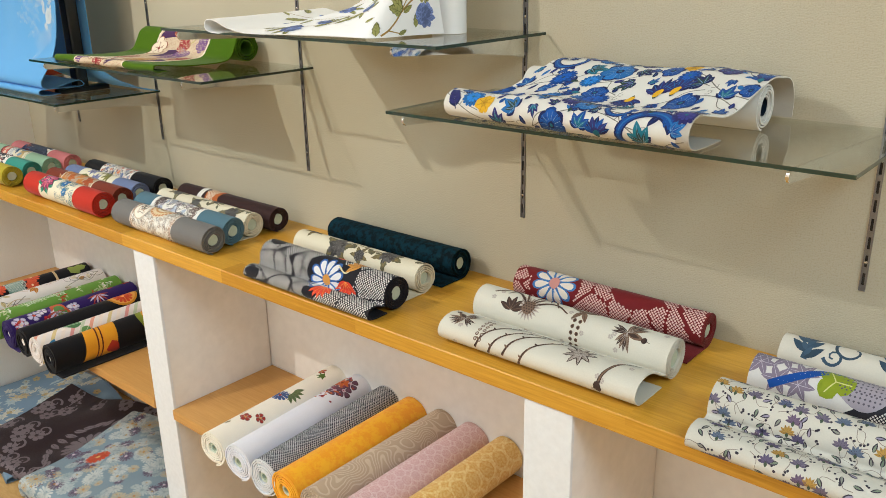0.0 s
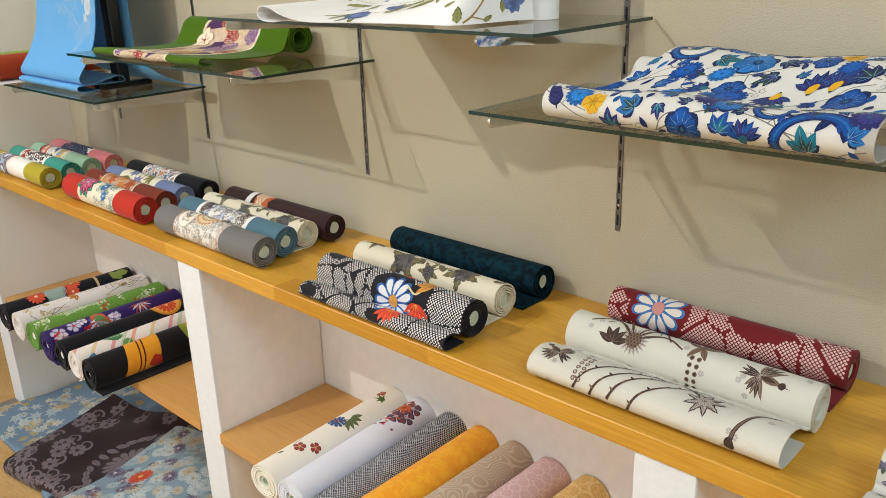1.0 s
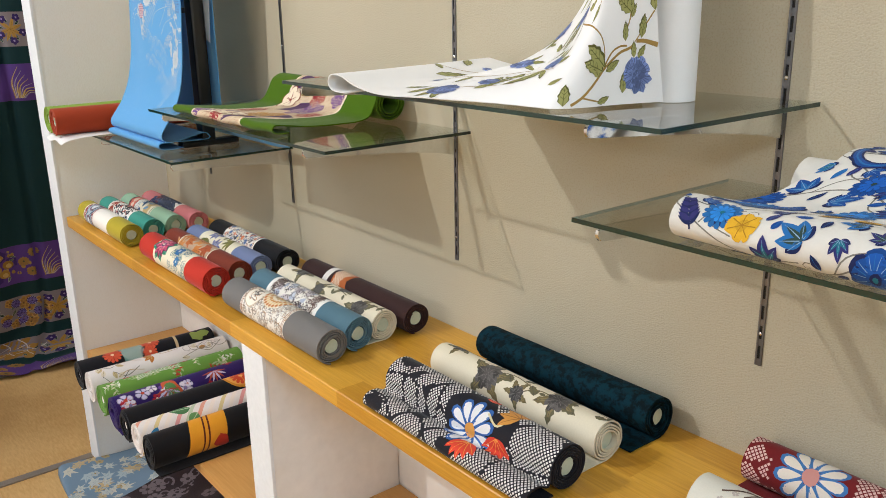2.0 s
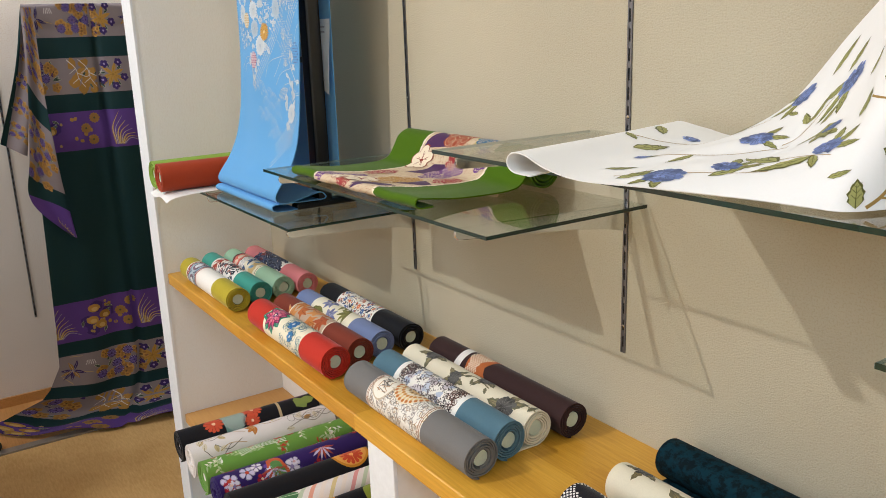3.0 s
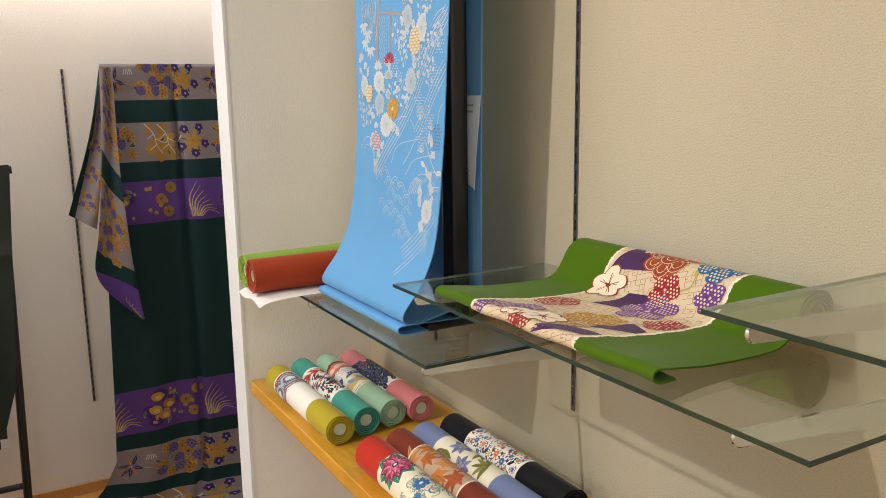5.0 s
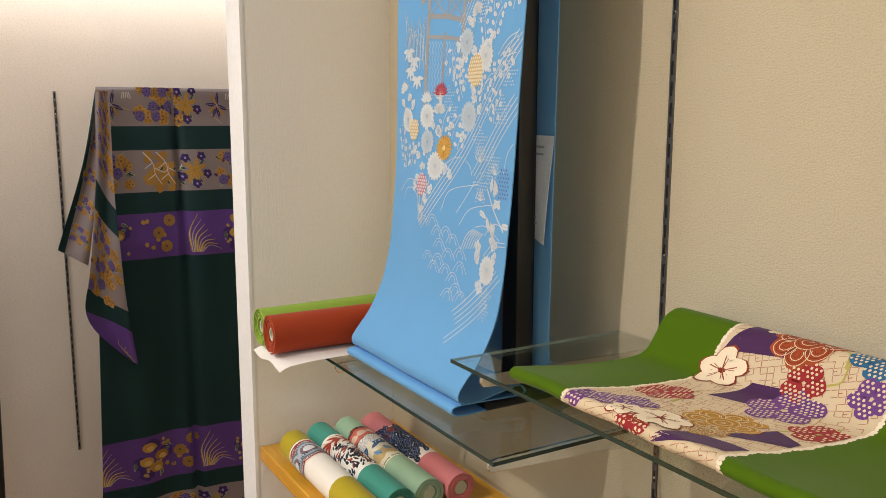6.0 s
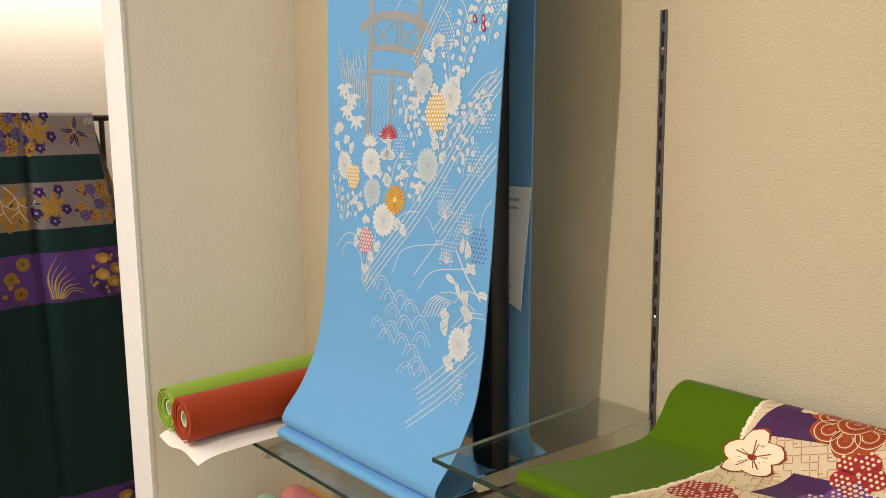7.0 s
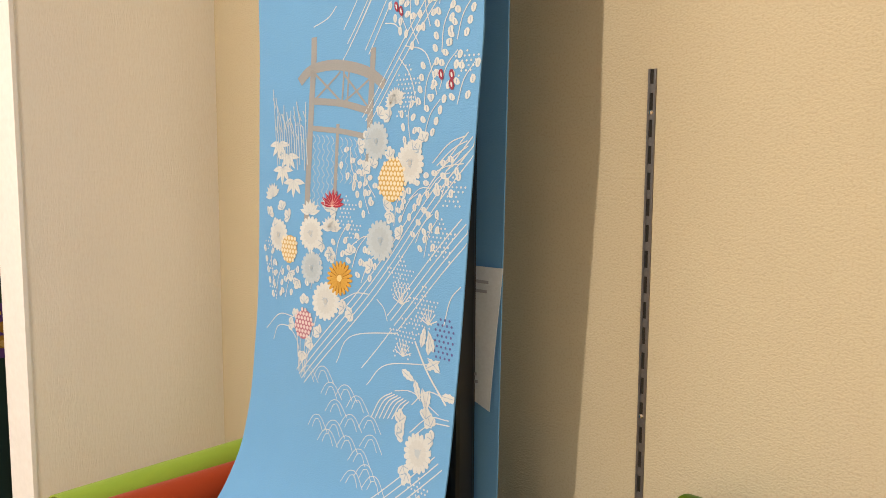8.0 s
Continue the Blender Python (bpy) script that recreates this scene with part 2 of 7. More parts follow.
class Sheet:
    """A length of cloth: a profile in (y, z) swept along x from x0 to x1, bent further by warp(points, s, l)."""

    def __init__(self, prof, x0, x1, th=0.0012, side=1, warp=None):
        self.p = np.array(prof, float)
        self.s = np.concatenate([[0], np.cumsum(np.linalg.norm(np.diff(self.p, axis=0), axis=1))])
        g = np.gradient(self.p, axis=0)
        g /= np.linalg.norm(g, axis=1, keepdims=True) + 1e-9
        self.n = side * np.stack([-g[:, 1], g[:, 0]], 1)
        self.x0, self.x1, self.th, self.warp = x0, x1, th, warp
        self.total = self.s[-1]

    def at(self, s, l, off):
        s, l = np.asarray(s, float), np.asarray(l, float)
        y = np.interp(s, self.s, self.p[:, 0]) + np.interp(s, self.s, self.n[:, 0]) * off
        z = np.interp(s, self.s, self.p[:, 1]) + np.interp(s, self.s, self.n[:, 1]) * off
        q = np.stack([l, y, z], -1)
        return self.warp(q, s, l) if self.warp else q


def cloth(name, sh, mats, parent, cols=None, rows=None, pick=None, decals=(), label="", back=None):
    """The mesh of a sheet with its thickness. cols: the splits along x; pick(s, l): the material's number at a face; decals: printed or embroidered figures lying on its face."""
    L = np.array(cols if cols is not None else [sh.x0, sh.x1], float)
    S = sh.s if rows is None else np.unique(np.concatenate([sh.s, rows]))
    n, m = len(S), len(L)
    SS, LL = np.meshgrid(S, L, indexing="ij")
    top = sh.at(SS, LL, sh.th / 2).reshape(-1, 3)
    bot = sh.at(SS, LL, -sh.th / 2).reshape(-1, 3)
    verts = [top, bot]
    faces, fm, uvs = [], [], []
    back = 0 if back is None else back
    uv = np.stack([LL, SS], -1).reshape(-1, 2)

    def quads(base, flip, matfn):
        for i in range(n - 1):
            for j in range(m - 1):
                a, b, c, d = i * m + j, i * m + j + 1, (i + 1) * m + j + 1, (i + 1) * m + j
                f = (a, b, c, d) if not flip else (d, c, b, a)
                faces.append(tuple(base + k for k in f))
                fm.append(matfn((S[i] + S[i + 1]) / 2, (L[j] + L[j + 1]) / 2))
                uvs.extend(uv[k] for k in f)
    take = pick or (lambda s, l: 0)
    quads(0, False, take)
    quads(n * m, True, take if back == "same" else (lambda s, l: back))
    base = 2 * n * m
    rims = [[i * m for i in range(n)], [i * m + m - 1 for i in range(n)], list(range(m)), [(n - 1) * m + j for j in range(m)]]
    for rim in rims:
        k = len(rim)
        verts += [top[rim], bot[rim]]
        for i in range(k - 1):
            faces.append((base + i, base + i + 1, base + k + i + 1, base + k + i))
            fm.append(take(S[min(n - 2, rim[i] // m)] + 1e-5, L[min(m - 2, rim[i] % m)] + 1e-5))
            uvs.extend([uv[rim[i]], uv[rim[i + 1]], uv[rim[i + 1]], uv[rim[i]]])
        base += 2 * k
    tone = np.ones((base, 4))
    dv, df, dc, duv = figures(sh, decals, base)
    me = bpy.data.meshes.new(name)
    allv = np.vstack(verts + ([dv] if len(dv) else []))
    me.from_pydata(allv.tolist(), [], faces + df)
    for mm in mats:
        me.materials.append(mm)
    if df:
        me.materials.append(PRINT)
    me.polygons.foreach_set("material_index", fm + [len(mats)] * len(df))
    me.polygons.foreach_set("use_smooth", [True] * len(me.polygons))
    layer = me.uv_layers.new(name="UVMap")
    flat = np.array(uvs + duv, float).ravel()
    layer.data.foreach_set("uv", flat)
    if df:
        att = me.color_attributes.new("Col", "FLOAT_COLOR", "POINT")
        att.data.foreach_set("color", np.vstack([tone, dc]).ravel())
    me.update()
    ob = new(name, me)
    ob.parent = parent
    if label:
        tagged(ob, label)
    return ob


def figures(sh, decals, base):
    """Star-shaped figures (outline in s and l, colour, layer) as fine fans that follow the sheet."""
    vs, vl, vo, vc, faces, uvs = [], [], [], [], [], []
    k = base
    for poly, col, lay in decals:
        p = np.asarray(poly, float)
        c = p.mean(0)
        big = np.abs(p - c).max()
        if big > 0.0045 and np.linalg.norm(np.diff(p, axis=0), axis=1).max() > 0.006:
            p = np.vstack([even(np.array([a, b]), 0.0045)[:-1] for a, b in zip(p, np.roll(p, -1, 0))])
        rings = max(1, min(14, int(math.ceil(big / 0.0035))))
        n = len(p)
        grid = [c[None]] + [c + (p - c) * (r + 1) / rings for r in range(rings)]
        q = np.vstack(grid)
        q[:, 0] = np.clip(q[:, 0], 0, sh.total)
        q[:, 1] = np.clip(q[:, 1], sh.x0, sh.x1)
        vs.append(q[:, 0]); vl.append(q[:, 1]); vo.append(np.full(len(q), sh.th / 2 + 0.00022 + 0.00010 * lay))
        vc.append(np.tile([*col, 1.0], (len(q), 1)))
        for i in range(n):
            j = (i + 1) % n
            f = (k, k + 1 + i, k + 1 + j)
            faces.append(f); uvs.extend((q[v - k, 1], q[v - k, 0]) for v in f)
            for r in range(rings - 1):
                o = k + 1 + r * n
                f = (o + i, o + n + i, o + n + j, o + j)
                faces.append(f); uvs.extend((q[v - k, 1], q[v - k, 0]) for v in f)
        k += len(q)
    if not faces:
        return np.zeros((0, 3)), [], np.zeros((0, 4)), []
    return sh.at(np.concatenate(vs), np.concatenate(vl), np.concatenate(vo)), faces, np.vstack(vc), uvs


# figures, in metres: s along the cloth, l across it
def turn(p, ang, s, l):
    c, d = math.cos(radians(ang)), math.sin(radians(ang))
    p = np.asarray(p, float)
    return np.stack([s + p[:, 1] * c + p[:, 0] * d, l + p[:, 0] * c - p[:, 1] * d], 1)


def blob(s, l, r, col, lay=0, k=14, amp=0.15, seed=0, ratio=1.0, rot=0):
    rg = random.Random(seed)
    ph = [rg.uniform(0, 6.28) for _ in range(3)]
    out = []
    for i in range(k):
        a = 2 * math.pi * i / k
        rr = r * (1 + amp * (math.sin(2 * a + ph[0]) + 0.6 * math.sin(3 * a + ph[1]) + 0.5 * math.sin(5 * a + ph[2])))
        out.append((rr * math.cos(a), rr * math.sin(a) * ratio))
    return [(turn(out, rot, s, l), col, lay)]


def leaf(s, l, size, wide, rot, col, vein=None, lay=0, tooth=0.0):
    """A pointed leaf that grows from (s, l) along rot degrees (0: up the cloth)."""
    pts = []
    for i in range(9):
        u = i / 8
        w = wide * math.sin(math.pi * u ** 0.8) ** 0.9 * (1 + tooth * (-1) ** i)
        pts.append((w / 2, u * size))
    pts += [(-x, y) for x, y in reversed(pts[1:-1])]
    out = [(turn(pts, rot, s, l), col, lay)]
    if vein:
        v = [(-wide * 0.04, 0.02 * size), (wide * 0.04, 0.02 * size), (wide * 0.02, 0.9 * size), (-wide * 0.02, 0.9 * size)]
        out.append((turn(v, rot, s, l), vein, lay + 1))
    return out


def flower(s, l, r, n, col, heart=None, rot=0, rim=None, lay=0, fat=1.0, inner=0.12):
    """Round-tipped petals round a heart, each with a rim of another colour where given."""
    out = []
    for i in range(n):
        a = rot + 360 * i / n
        w = fat * 2 * r * math.sin(math.pi / n) * 0.98
        for k, c, dl in ((1.0, rim or col, 0), (0.74, col, 1)):
            if k < 1 and not rim:
                continue
            pts = []
            for j in range(12):
                b = 2 * math.pi * j / 12
                y = r * (0.56 + 0.44 * k * math.sin(b))
                x = 0.5 * w * k * math.cos(b) * (0.62 + 0.38 * math.sin(b))
                pts.append((x, y))
            out.append((turn(pts, a, s, l), c, lay + dl))
    if heart:
        out += blob(s, l, r * 0.24, heart, lay + 2, 10, 0.05)
    return out


def mum(s, l, r, n, col, heart=None, rot=0, lay=0, dark=None, slim=0.72):
    """A chrysanthemum: narrow petals in two whorls."""
    out = blob(s, l, r * 0.8, dark, lay, 16, 0.05) if dark else []
    for ring, (k, m) in enumerate(((1.0, n), (0.66, max(5, n - 3)))):
        for i in range(m):
            a = rot + 360 * (i + 0.5 * ring) / m
            w = 2 * r * k * math.sin(math.pi / m) * slim
            pts = [(0, 0.12 * r), (w * 0.3, 0.5 * r * k), (w * 0.5, 0.84 * r * k), (w * 0.25, r * k), (-w * 0.25, r * k), (-w * 0.5, 0.84 * r * k), (-w * 0.3, 0.5 * r * k)]
            out.append((turn(pts, a, s, l), shift(col, 1.0 - 0.08 * ring), lay + 1 + ring))
    if heart:
        out += blob(s, l, r * 0.2, heart, lay + 4, 9, 0.05)
    return out


def maple(s, l, r, col, rot=0, lay=0):
    pts = []
    for a, k in ((0, 1), (24, 0.42), (48, 0.9), (74, 0.38), (98, 0.72), (135, 0.3), (180, 0.42), (225, 0.3), (262, 0.72), (286, 0.38), (312, 0.9), (336, 0.42)):
        pts.append((r * k * math.sin(radians(a)), r * k * math.cos(radians(a))))
    return [(turn(pts, rot, s, l), col, lay)]


def stem(pts, w, col, lay=0, taper=1.0):
    p = np.array(pts, float)
    if len(p) > 2:
        p = smooth_line(p, 0.005)
    else:
        p = even(p, 0.006)
    t = np.gradient(p, axis=0)
    t /= np.linalg.norm(t, axis=1, keepdims=True) + 1e-9
    nn = np.stack([-t[:, 1], t[:, 0]], 1)
    ww = w / 2 * np.linspace(1, taper, len(p))[:, None]
    a, b = p + nn * ww, p - nn * ww
    return [(np.array([a[i], a[i + 1], b[i + 1], b[i]]), col, lay) for i in range(len(p) - 1)]


def curl(s, l, r, w, col, rot=0, turns=1.1, lay=0):
    pts = [(r * (1 - 0.75 * u) * math.cos(2 * math.pi * turns * u), r * (1 - 0.75 * u) * math.sin(2 * math.pi * turns * u)) for u in np.linspace(0, 1, 14)]
    return stem(turn(pts, rot, s, l), w, col, lay, 0.5)


def dots(s0, s1, l0, l1, pitch, size, col, inside, lay=0, square=False):
    out = []
    i, s = 0, s0
    while s < s1:
        l = l0 + (i % 2) * pitch / 2
        while l < l1:
            if inside(s, l):
                k = 4 if square else 6
                q = [(s + size * math.sin(2 * math.pi * j / k), l + size * math.cos(2 * math.pi * j / k)) for j in range(k)]
                out.append((np.array(q), col, lay))
            l += pitch
        s += pitch * (0.5 if square else 0.87)
        i += 1
    return out


def spray(s, l, size, rot, cols, n=5, seed=0, lay=0):
    """A twig with leaves on both sides."""
    rg = random.Random(seed)
    tip = turn([(0, 0), (0.12 * size, size * 0.5), (0, size)], rot, s, l)
    out = stem(tip, size * 0.03, cols[0], lay)
    for i in range(n):
        u = (i + 0.6) / n
        p = turn([(0.12 * size * math.sin(math.pi * u), size * u)], rot, s, l)[0]
        out += leaf(p[0], p[1], size * rg.uniform(0.3, 0.42), size * rg.uniform(0.12, 0.18), rot + (50 if i % 2 else -50) + rg.uniform(-14, 14), cols[1 + i % (len(cols) - 1)], None, lay + 1)
    return out


def roll_profile(R, ri, pitch, phi0, way, tail=(), ease=0.0, seed=1):
    """Cross-section of a bolt that rests at z = 0: the loose tail, then the winding, from outside to inside. Returns the line and where the winding starts."""
    rg = random.Random(seed)
    turns = (R - ri) / pitch
    outer = min(1.25, turns)
    ths = np.concatenate([np.linspace(0, outer, int(outer * 52), endpoint=False), np.linspace(outer, turns, int((turns - outer) * 24) + 2)]) * 2 * math.pi
    a1, a2 = rg.uniform(0, 6), rg.uniform(0, 6)
    pts = []
    for th in ths:
        ph = radians(phi0) + way * th
        r = (R - pitch * th / (2 * math.pi)) * (1 + ease * 0.05 * (math.sin(2 * ph + a1) + 0.6 * math.sin(3 * ph + a2)) * min(1, th / 6))
        pts.append((-r * math.cos(ph), R + r * math.sin(ph)))
    pts = np.array(pts)
    if len(tail):
        t = smooth_line(list(tail) + [pts[0]], 0.004)
        return np.vstack([t[:-1], pts]), float(np.linalg.norm(np.diff(t, axis=0), axis=1).sum())
    return pts, 0.0


def bolt(at, L, R, mats, label, name="fabric_roll", group="", rz=0.0, bands=None, tail=(), phi0=-80, way=1, art=None, ri=0.0135, pitch=0.0034, th=0.0022, ease=0.6, seed=1, core=CORE, category="fabric roll", loose=0.0026, hole=0.0):
    """A wound bolt of cloth: the winding with its loose tail, and the paper core. bands: (share of the length, material number). art(g): its figures, on
    a helper with g(phi) for the place on the winding and g.tail for the tail's length."""
    top = thing(name, at, label, category, group, rz)
    rg = random.Random(seed)
    prof, s0 = roll_profile(R, ri, pitch, phi0, way, tail, ease, seed)
    # normals point away from the core
    shifts = [rg.uniform(-1, 1) * loose for _ in range(40)]

    def slip(q, s, l):
        u = np.clip((np.asarray(s) - s0) / (2 * math.pi * R), 0, 30)
        q = q.copy()
        q[..., 0] += np.interp(u, np.arange(40), shifts)
        return q
    sh = Sheet(prof, -L / 2, L / 2, th, way, slip)

    def g(phi):
        return s0 + radians((way * (phi - phi0)) % 360) * R
    g.tail, g.L, g.R, g.sheet = s0, L, R, sh
    cuts, picks = [-L / 2], []
    for share, num in (bands or [(1.0, 0)]):
        cuts.append(cuts[-1] + share * L)
        picks.append(num)
    cuts[-1] = L / 2

    def pick(s, l):
        for a, b, num in zip(cuts, cuts[1:], picks):
            if a <= l < b:
                return num
        return picks[-1]
    cloth("cloth", sh, mats, top, cols=cuts, pick=pick, decals=art(g) if art else (), back="same")
    bm = rod((-L / 2 + 0.004, 0, R), (L / 2 - 0.004, 0, R), ri - 0.001, seg=20)
    if not hole:
        part("core", bm, core, top, "pale paper core")
    else:
        bm.free()
        bm = bmesh.new()
        ring = [[], [], [], []]
        for q, (x, r) in enumerate(((-L / 2 + 0.003, ri - 0.001), (L / 2 - 0.003, ri - 0.001), (L / 2 - 0.003, hole), (-L / 2 + 0.003, hole))):
            ring[q] = [bm.verts.new((x, r * math.cos(2 * math.pi * i / 20), R + r * math.sin(2 * math.pi * i / 20))) for i in range(20)]
        for q in range(4):
            for i in range(20):
                bm.faces.new((ring[q][i], ring[q][(i + 1) % 20], ring[(q + 1) % 4][(i + 1) % 20], ring[(q + 1) % 4][i]))
        part("core", bm, core, top, "pale paper core")
    return top

# ---- the room ----
def structure(name, lo, hi, mat, label, bev=0.0):
    ob = mesh_ob(name, box(lo, hi, bev), mat)
    return tagged(ob, label, "structure", kind="structure")


CEILING = 2.95
structure("floor", (-3.6, -7.7, -0.1), (3.4, 1.0, 0.0), FLOOR, "tan woven mat flooring of the shop")
structure("ceiling", (-3.6, -7.7, CEILING), (3.4, 1.0, CEILING + 0.1), CEIL, "white painted shop ceiling")
structure("wall_north", (-2.028, 0.0, 0.0), (3.4, 0.12, CEILING), WALL, "cream embossed wallpaper wall behind the shelves")
structure("wall_west", (-3.52, -7.7, 0.0), (-3.40, 1.0, CEILING), WALL_FAR, "pale cream wall with a slotted rail")
structure("wall_east", (3.2, -7.7, 0.0), (3.32, 0.0, CEILING), WALL_FAR, "pale cream wall of the shop")
structure("wall_south", (-3.40, -7.62, 0.0), (3.2, -7.5, CEILING), WALL_FAR, "pale cream wall of the shop")
structure("wall_alcove", (-3.40, 0.85, 0.0), (-2.11, 0.97, CEILING), WALL_FAR, "pale cream wall at the back of the alcove")
structure("wall_partition", (-2.110, -0.318, 0.0), (-2.028, 0.85, CEILING), PANEL, "grey-cream papered partition at the end of the shelves")
structure("trim", (-2.113, -0.324, 0.0), (-2.026, -0.318, CEILING), WHITE, "white painted front edge of the partition")
structure("pelmet", (-3.17, -1.6, 1.925), (-3.15, 0.85, 2.20), WHITE, "white pelmet board hiding a wall light")
structure("soffit", (-3.40, -1.6, 2.20), (-3.15, 0.85, 2.26), CEIL, "white soffit above the far wall")
structure("floor_boards", (-3.40, -7.5, 0.0), (-2.985, 0.85, 0.004), SKIRT, "light wood boards along the far wall")
structure("threshold", (-2.985, -7.5, 0.0), (-2.945, 0.85, 0.007), GREY, "grey metal strip between boards and mat")
structure("threshold_strip", (-2.115, -7.5, 0.0), (-2.085, -0.326, 0.005), GREY, "grey strip on the mat floor")
structure("baseboard", (-3.398, -7.5, 0.0), (-3.388, 0.85, 0.045), SKIRT, "low light-wood baseboard")

# ---- shelving ----
TOP, LOW = 0.819, 0.393
top_ob = thing("counter_worktop", (0, 0, TOP), "long honey-coloured laminated wood worktop on white dividers", "worktop")
rg = random.Random(2)
for r in range(6):
    y0, y1 = -0.312 + 0.052 * r, -0.312 + 0.052 * (r + 1)
    x = -2.026 - (0.0 if r == 0 else rg.uniform(0, 0.3))
    while x < 1.6:
        w = rg.uniform(0.38, 0.56)
        a, b = max(-2.026, x), min(1.6, x + w)
        x += w
        if b - a > 0.02:
            bm = box((a - (a + b) / 2, -0.026, -0.031), (b - (a + b) / 2, 0.02595, 0.0))
            if r == 0:
                front = [e for e in bm.edges if all(v.co.y < -0.02 for v in e.verts) and abs(e.verts[0].co.z - e.verts[1].co.z) < 0.001]
                bmesh.ops.bevel(bm, geom=front, offset=0.0035, segments=3, affect="EDGES", profile=0.6)
            st = part("stave", bm, COUNTER, top_ob)
            st.location = ((a + b) / 2, (y0 + y1) / 2, 0.0)
for x in (-0.845, 0.265, 1.385):
    d = thing("divider", (x, -0.15, 0.0), "white painted upright divider under the wooden worktop", "divider", "dividers under the worktop")
    part("panel", box((-0.040, -0.150, 0.0), (0.040, 0.142, TOP - 0.033), 0.002), CUBBY, d)
    part("front_edge", box((-0.0425, -0.158, 0.0), (0.0425, -0.1505, TOP - 0.033), 0.002), WHITE, d, "white painted front edge")
ob = mesh_ob("back_lining", box((-2.027, -0.006, 0.0), (1.6, -0.001, TOP - 0.032)), CUBBY)
tagged(ob, "off-white lining board at the back of the cubbies", "panel", kind="structure")
for x0, x1 in ((-2.028, -0.886), (-0.804, 0.224), (0.306, 1.344)):
    h = (x1 - x0) / 2 - 0.001
    d = thing("cubby_shelf", ((x0 + x1) / 2, -0.16, LOW - 0.026), "light wood shelf board inside the white cubby", "shelf", "shelf boards")
    part("board", box((-h, -0.1505, 0.0), (h, 0.152, 0.026), 0.001), SHELFWOOD, d)
    part("edge_band", box((-h, -0.152, 0.0002), (h, -0.1507, 0.0258), 0.0005), SHELFWOOD, d, "veneered front edge")


# ---- slotted rails, brackets, glass ----
def wall_rail(x, z0, z1, y=0.0, rz=0.0):
    r = thing("shelf_rail", (x, y, z0), "slotted grey steel shelf rail screwed to the wall", "shelf rail", "slotted rails", rz)
    h, pitch, w, d = z1 - z0, 0.027, 0.0045, 0.0022
    bm = bmesh.new()
    box((-w, -d, 0), (-0.0020, 0, h), 0, bm=bm)
    box((0.0020, -d, 0), (w, 0, h), 0, bm=bm)
    z = 0.0
    while z < h:
        box((-0.0020, -d + 0.0003, z), (0.0020, -d + 0.0014, min(h, z + 0.009)), 0, bm=bm)
        z += pitch
    part("channel", bm, STEEL, r)
    # near-black strip stands for the shade inside the steel slots
    part("slot_back", box((-0.0020, -0.0006, 0), (0.0020, -0.0001, h)), SLOT_SHADE, r, "strip coloured dark as the shade inside the slots")
    for k in (0.06, 0.5, 0.94):
        bm = bmesh.new()
        bmesh.ops.create_uvsphere(bm, u_segments=10, v_segments=6, radius=0.0026, matrix=Matrix.Translation((0, -d, h * k)) @ Matrix.Diagonal((1, 0.5, 1, 1)))
        part("screw", bm, CHROME, r)
    return r


RAIL_Z = (0.955, 1.681)
for x in (-1.68, -1.212, -0.604, 0.0, 0.592):
    wall_rail(x, *RAIL_Z)
wall_rail(-3.398, 0.36, 1.58, -0.515, 90)


def bracket(x, z):
    """An arm that hooks into the rail and carries the glass; it tapers to an upturned tip."""
    b = thing("shelf_bracket", (x, -0.011, z), "chromed steel glass shelf bracket hooked in a slotted rail", "bracket", "shelf brackets")
    bm = bmesh.new()
    nose = [(-0.268 - 0.008 * math.cos(radians(k)), -0.0085 + 0.0085 * math.sin(radians(k))) for k in range(60, -76, -15)]
    prof = [(0.004, 0.0), (-0.262, 0.0)] + nose + [(-0.20, -0.0195), (-0.10, -0.025), (-0.03, -0.033), (0.004, -0.040)]
    n = len(prof)
    vs = [bm.verts.new((dx, y, zz)) for dx in (-0.0024, 0.0024) for y, zz in prof]
    bm.faces.new(vs[:n][::-1])
    bm.faces.new(vs[n:])
    rim = []
    for i in range(n):
        j = (i + 1) % n
        bm.faces.new((vs[i], vs[j], vs[n + j], vs[n + i]))
        rim += [bm.edges.get((vs[i], vs[j])), bm.edges.get((vs[n + i], vs[n + j]))]
    bmesh.ops.bevel(bm, geom=rim, offset=0.0009, segments=2, affect="EDGES", profile=0.6)
    part("arm", bm, CHROME, b)
    part("hook", box((-0.0022, 0.002, -0.030), (0.0022, 0.0095, -0.012), 0.0006), STEEL, b, "dark hook in the rail")
    return b


def glass_shelf(x0, x1, z, y0=-0.292, y1=-0.004, label=""):
    """z is the upper face."""
    g = thing("glass_shelf", ((x0 + x1) / 2, (y0 + y1) / 2, z - 0.005), label, "glass shelf", "glass shelves")
    w, d = (x1 - x0) / 2, (y1 - y0) / 2
    part("pane", box((-w, -d + 0.0008, 0), (w - 0.0008, d, 0.005)), GLASS, g)
    for name, lo, hi in (("front_edge", (-w, -d, 0), (w, -d + 0.0008, 0.005)), ("side_edge", (w - 0.0008, -d + 0.0008, 0), (w, d, 0.005))):
        part(name, box(lo, hi), GLASS_EDGE, g, "polished dark green glass edge")
    # left edge: brightness seen through the pane is put into its colour
    part("side_edge", box((-w - 0.0008, -d + 0.0008, 0.0006), (-w - 0.0002, d, 0.0044)), GLASS_EDGE_LIT, g, "glass edge coloured pale green for light through the pane")
    return g


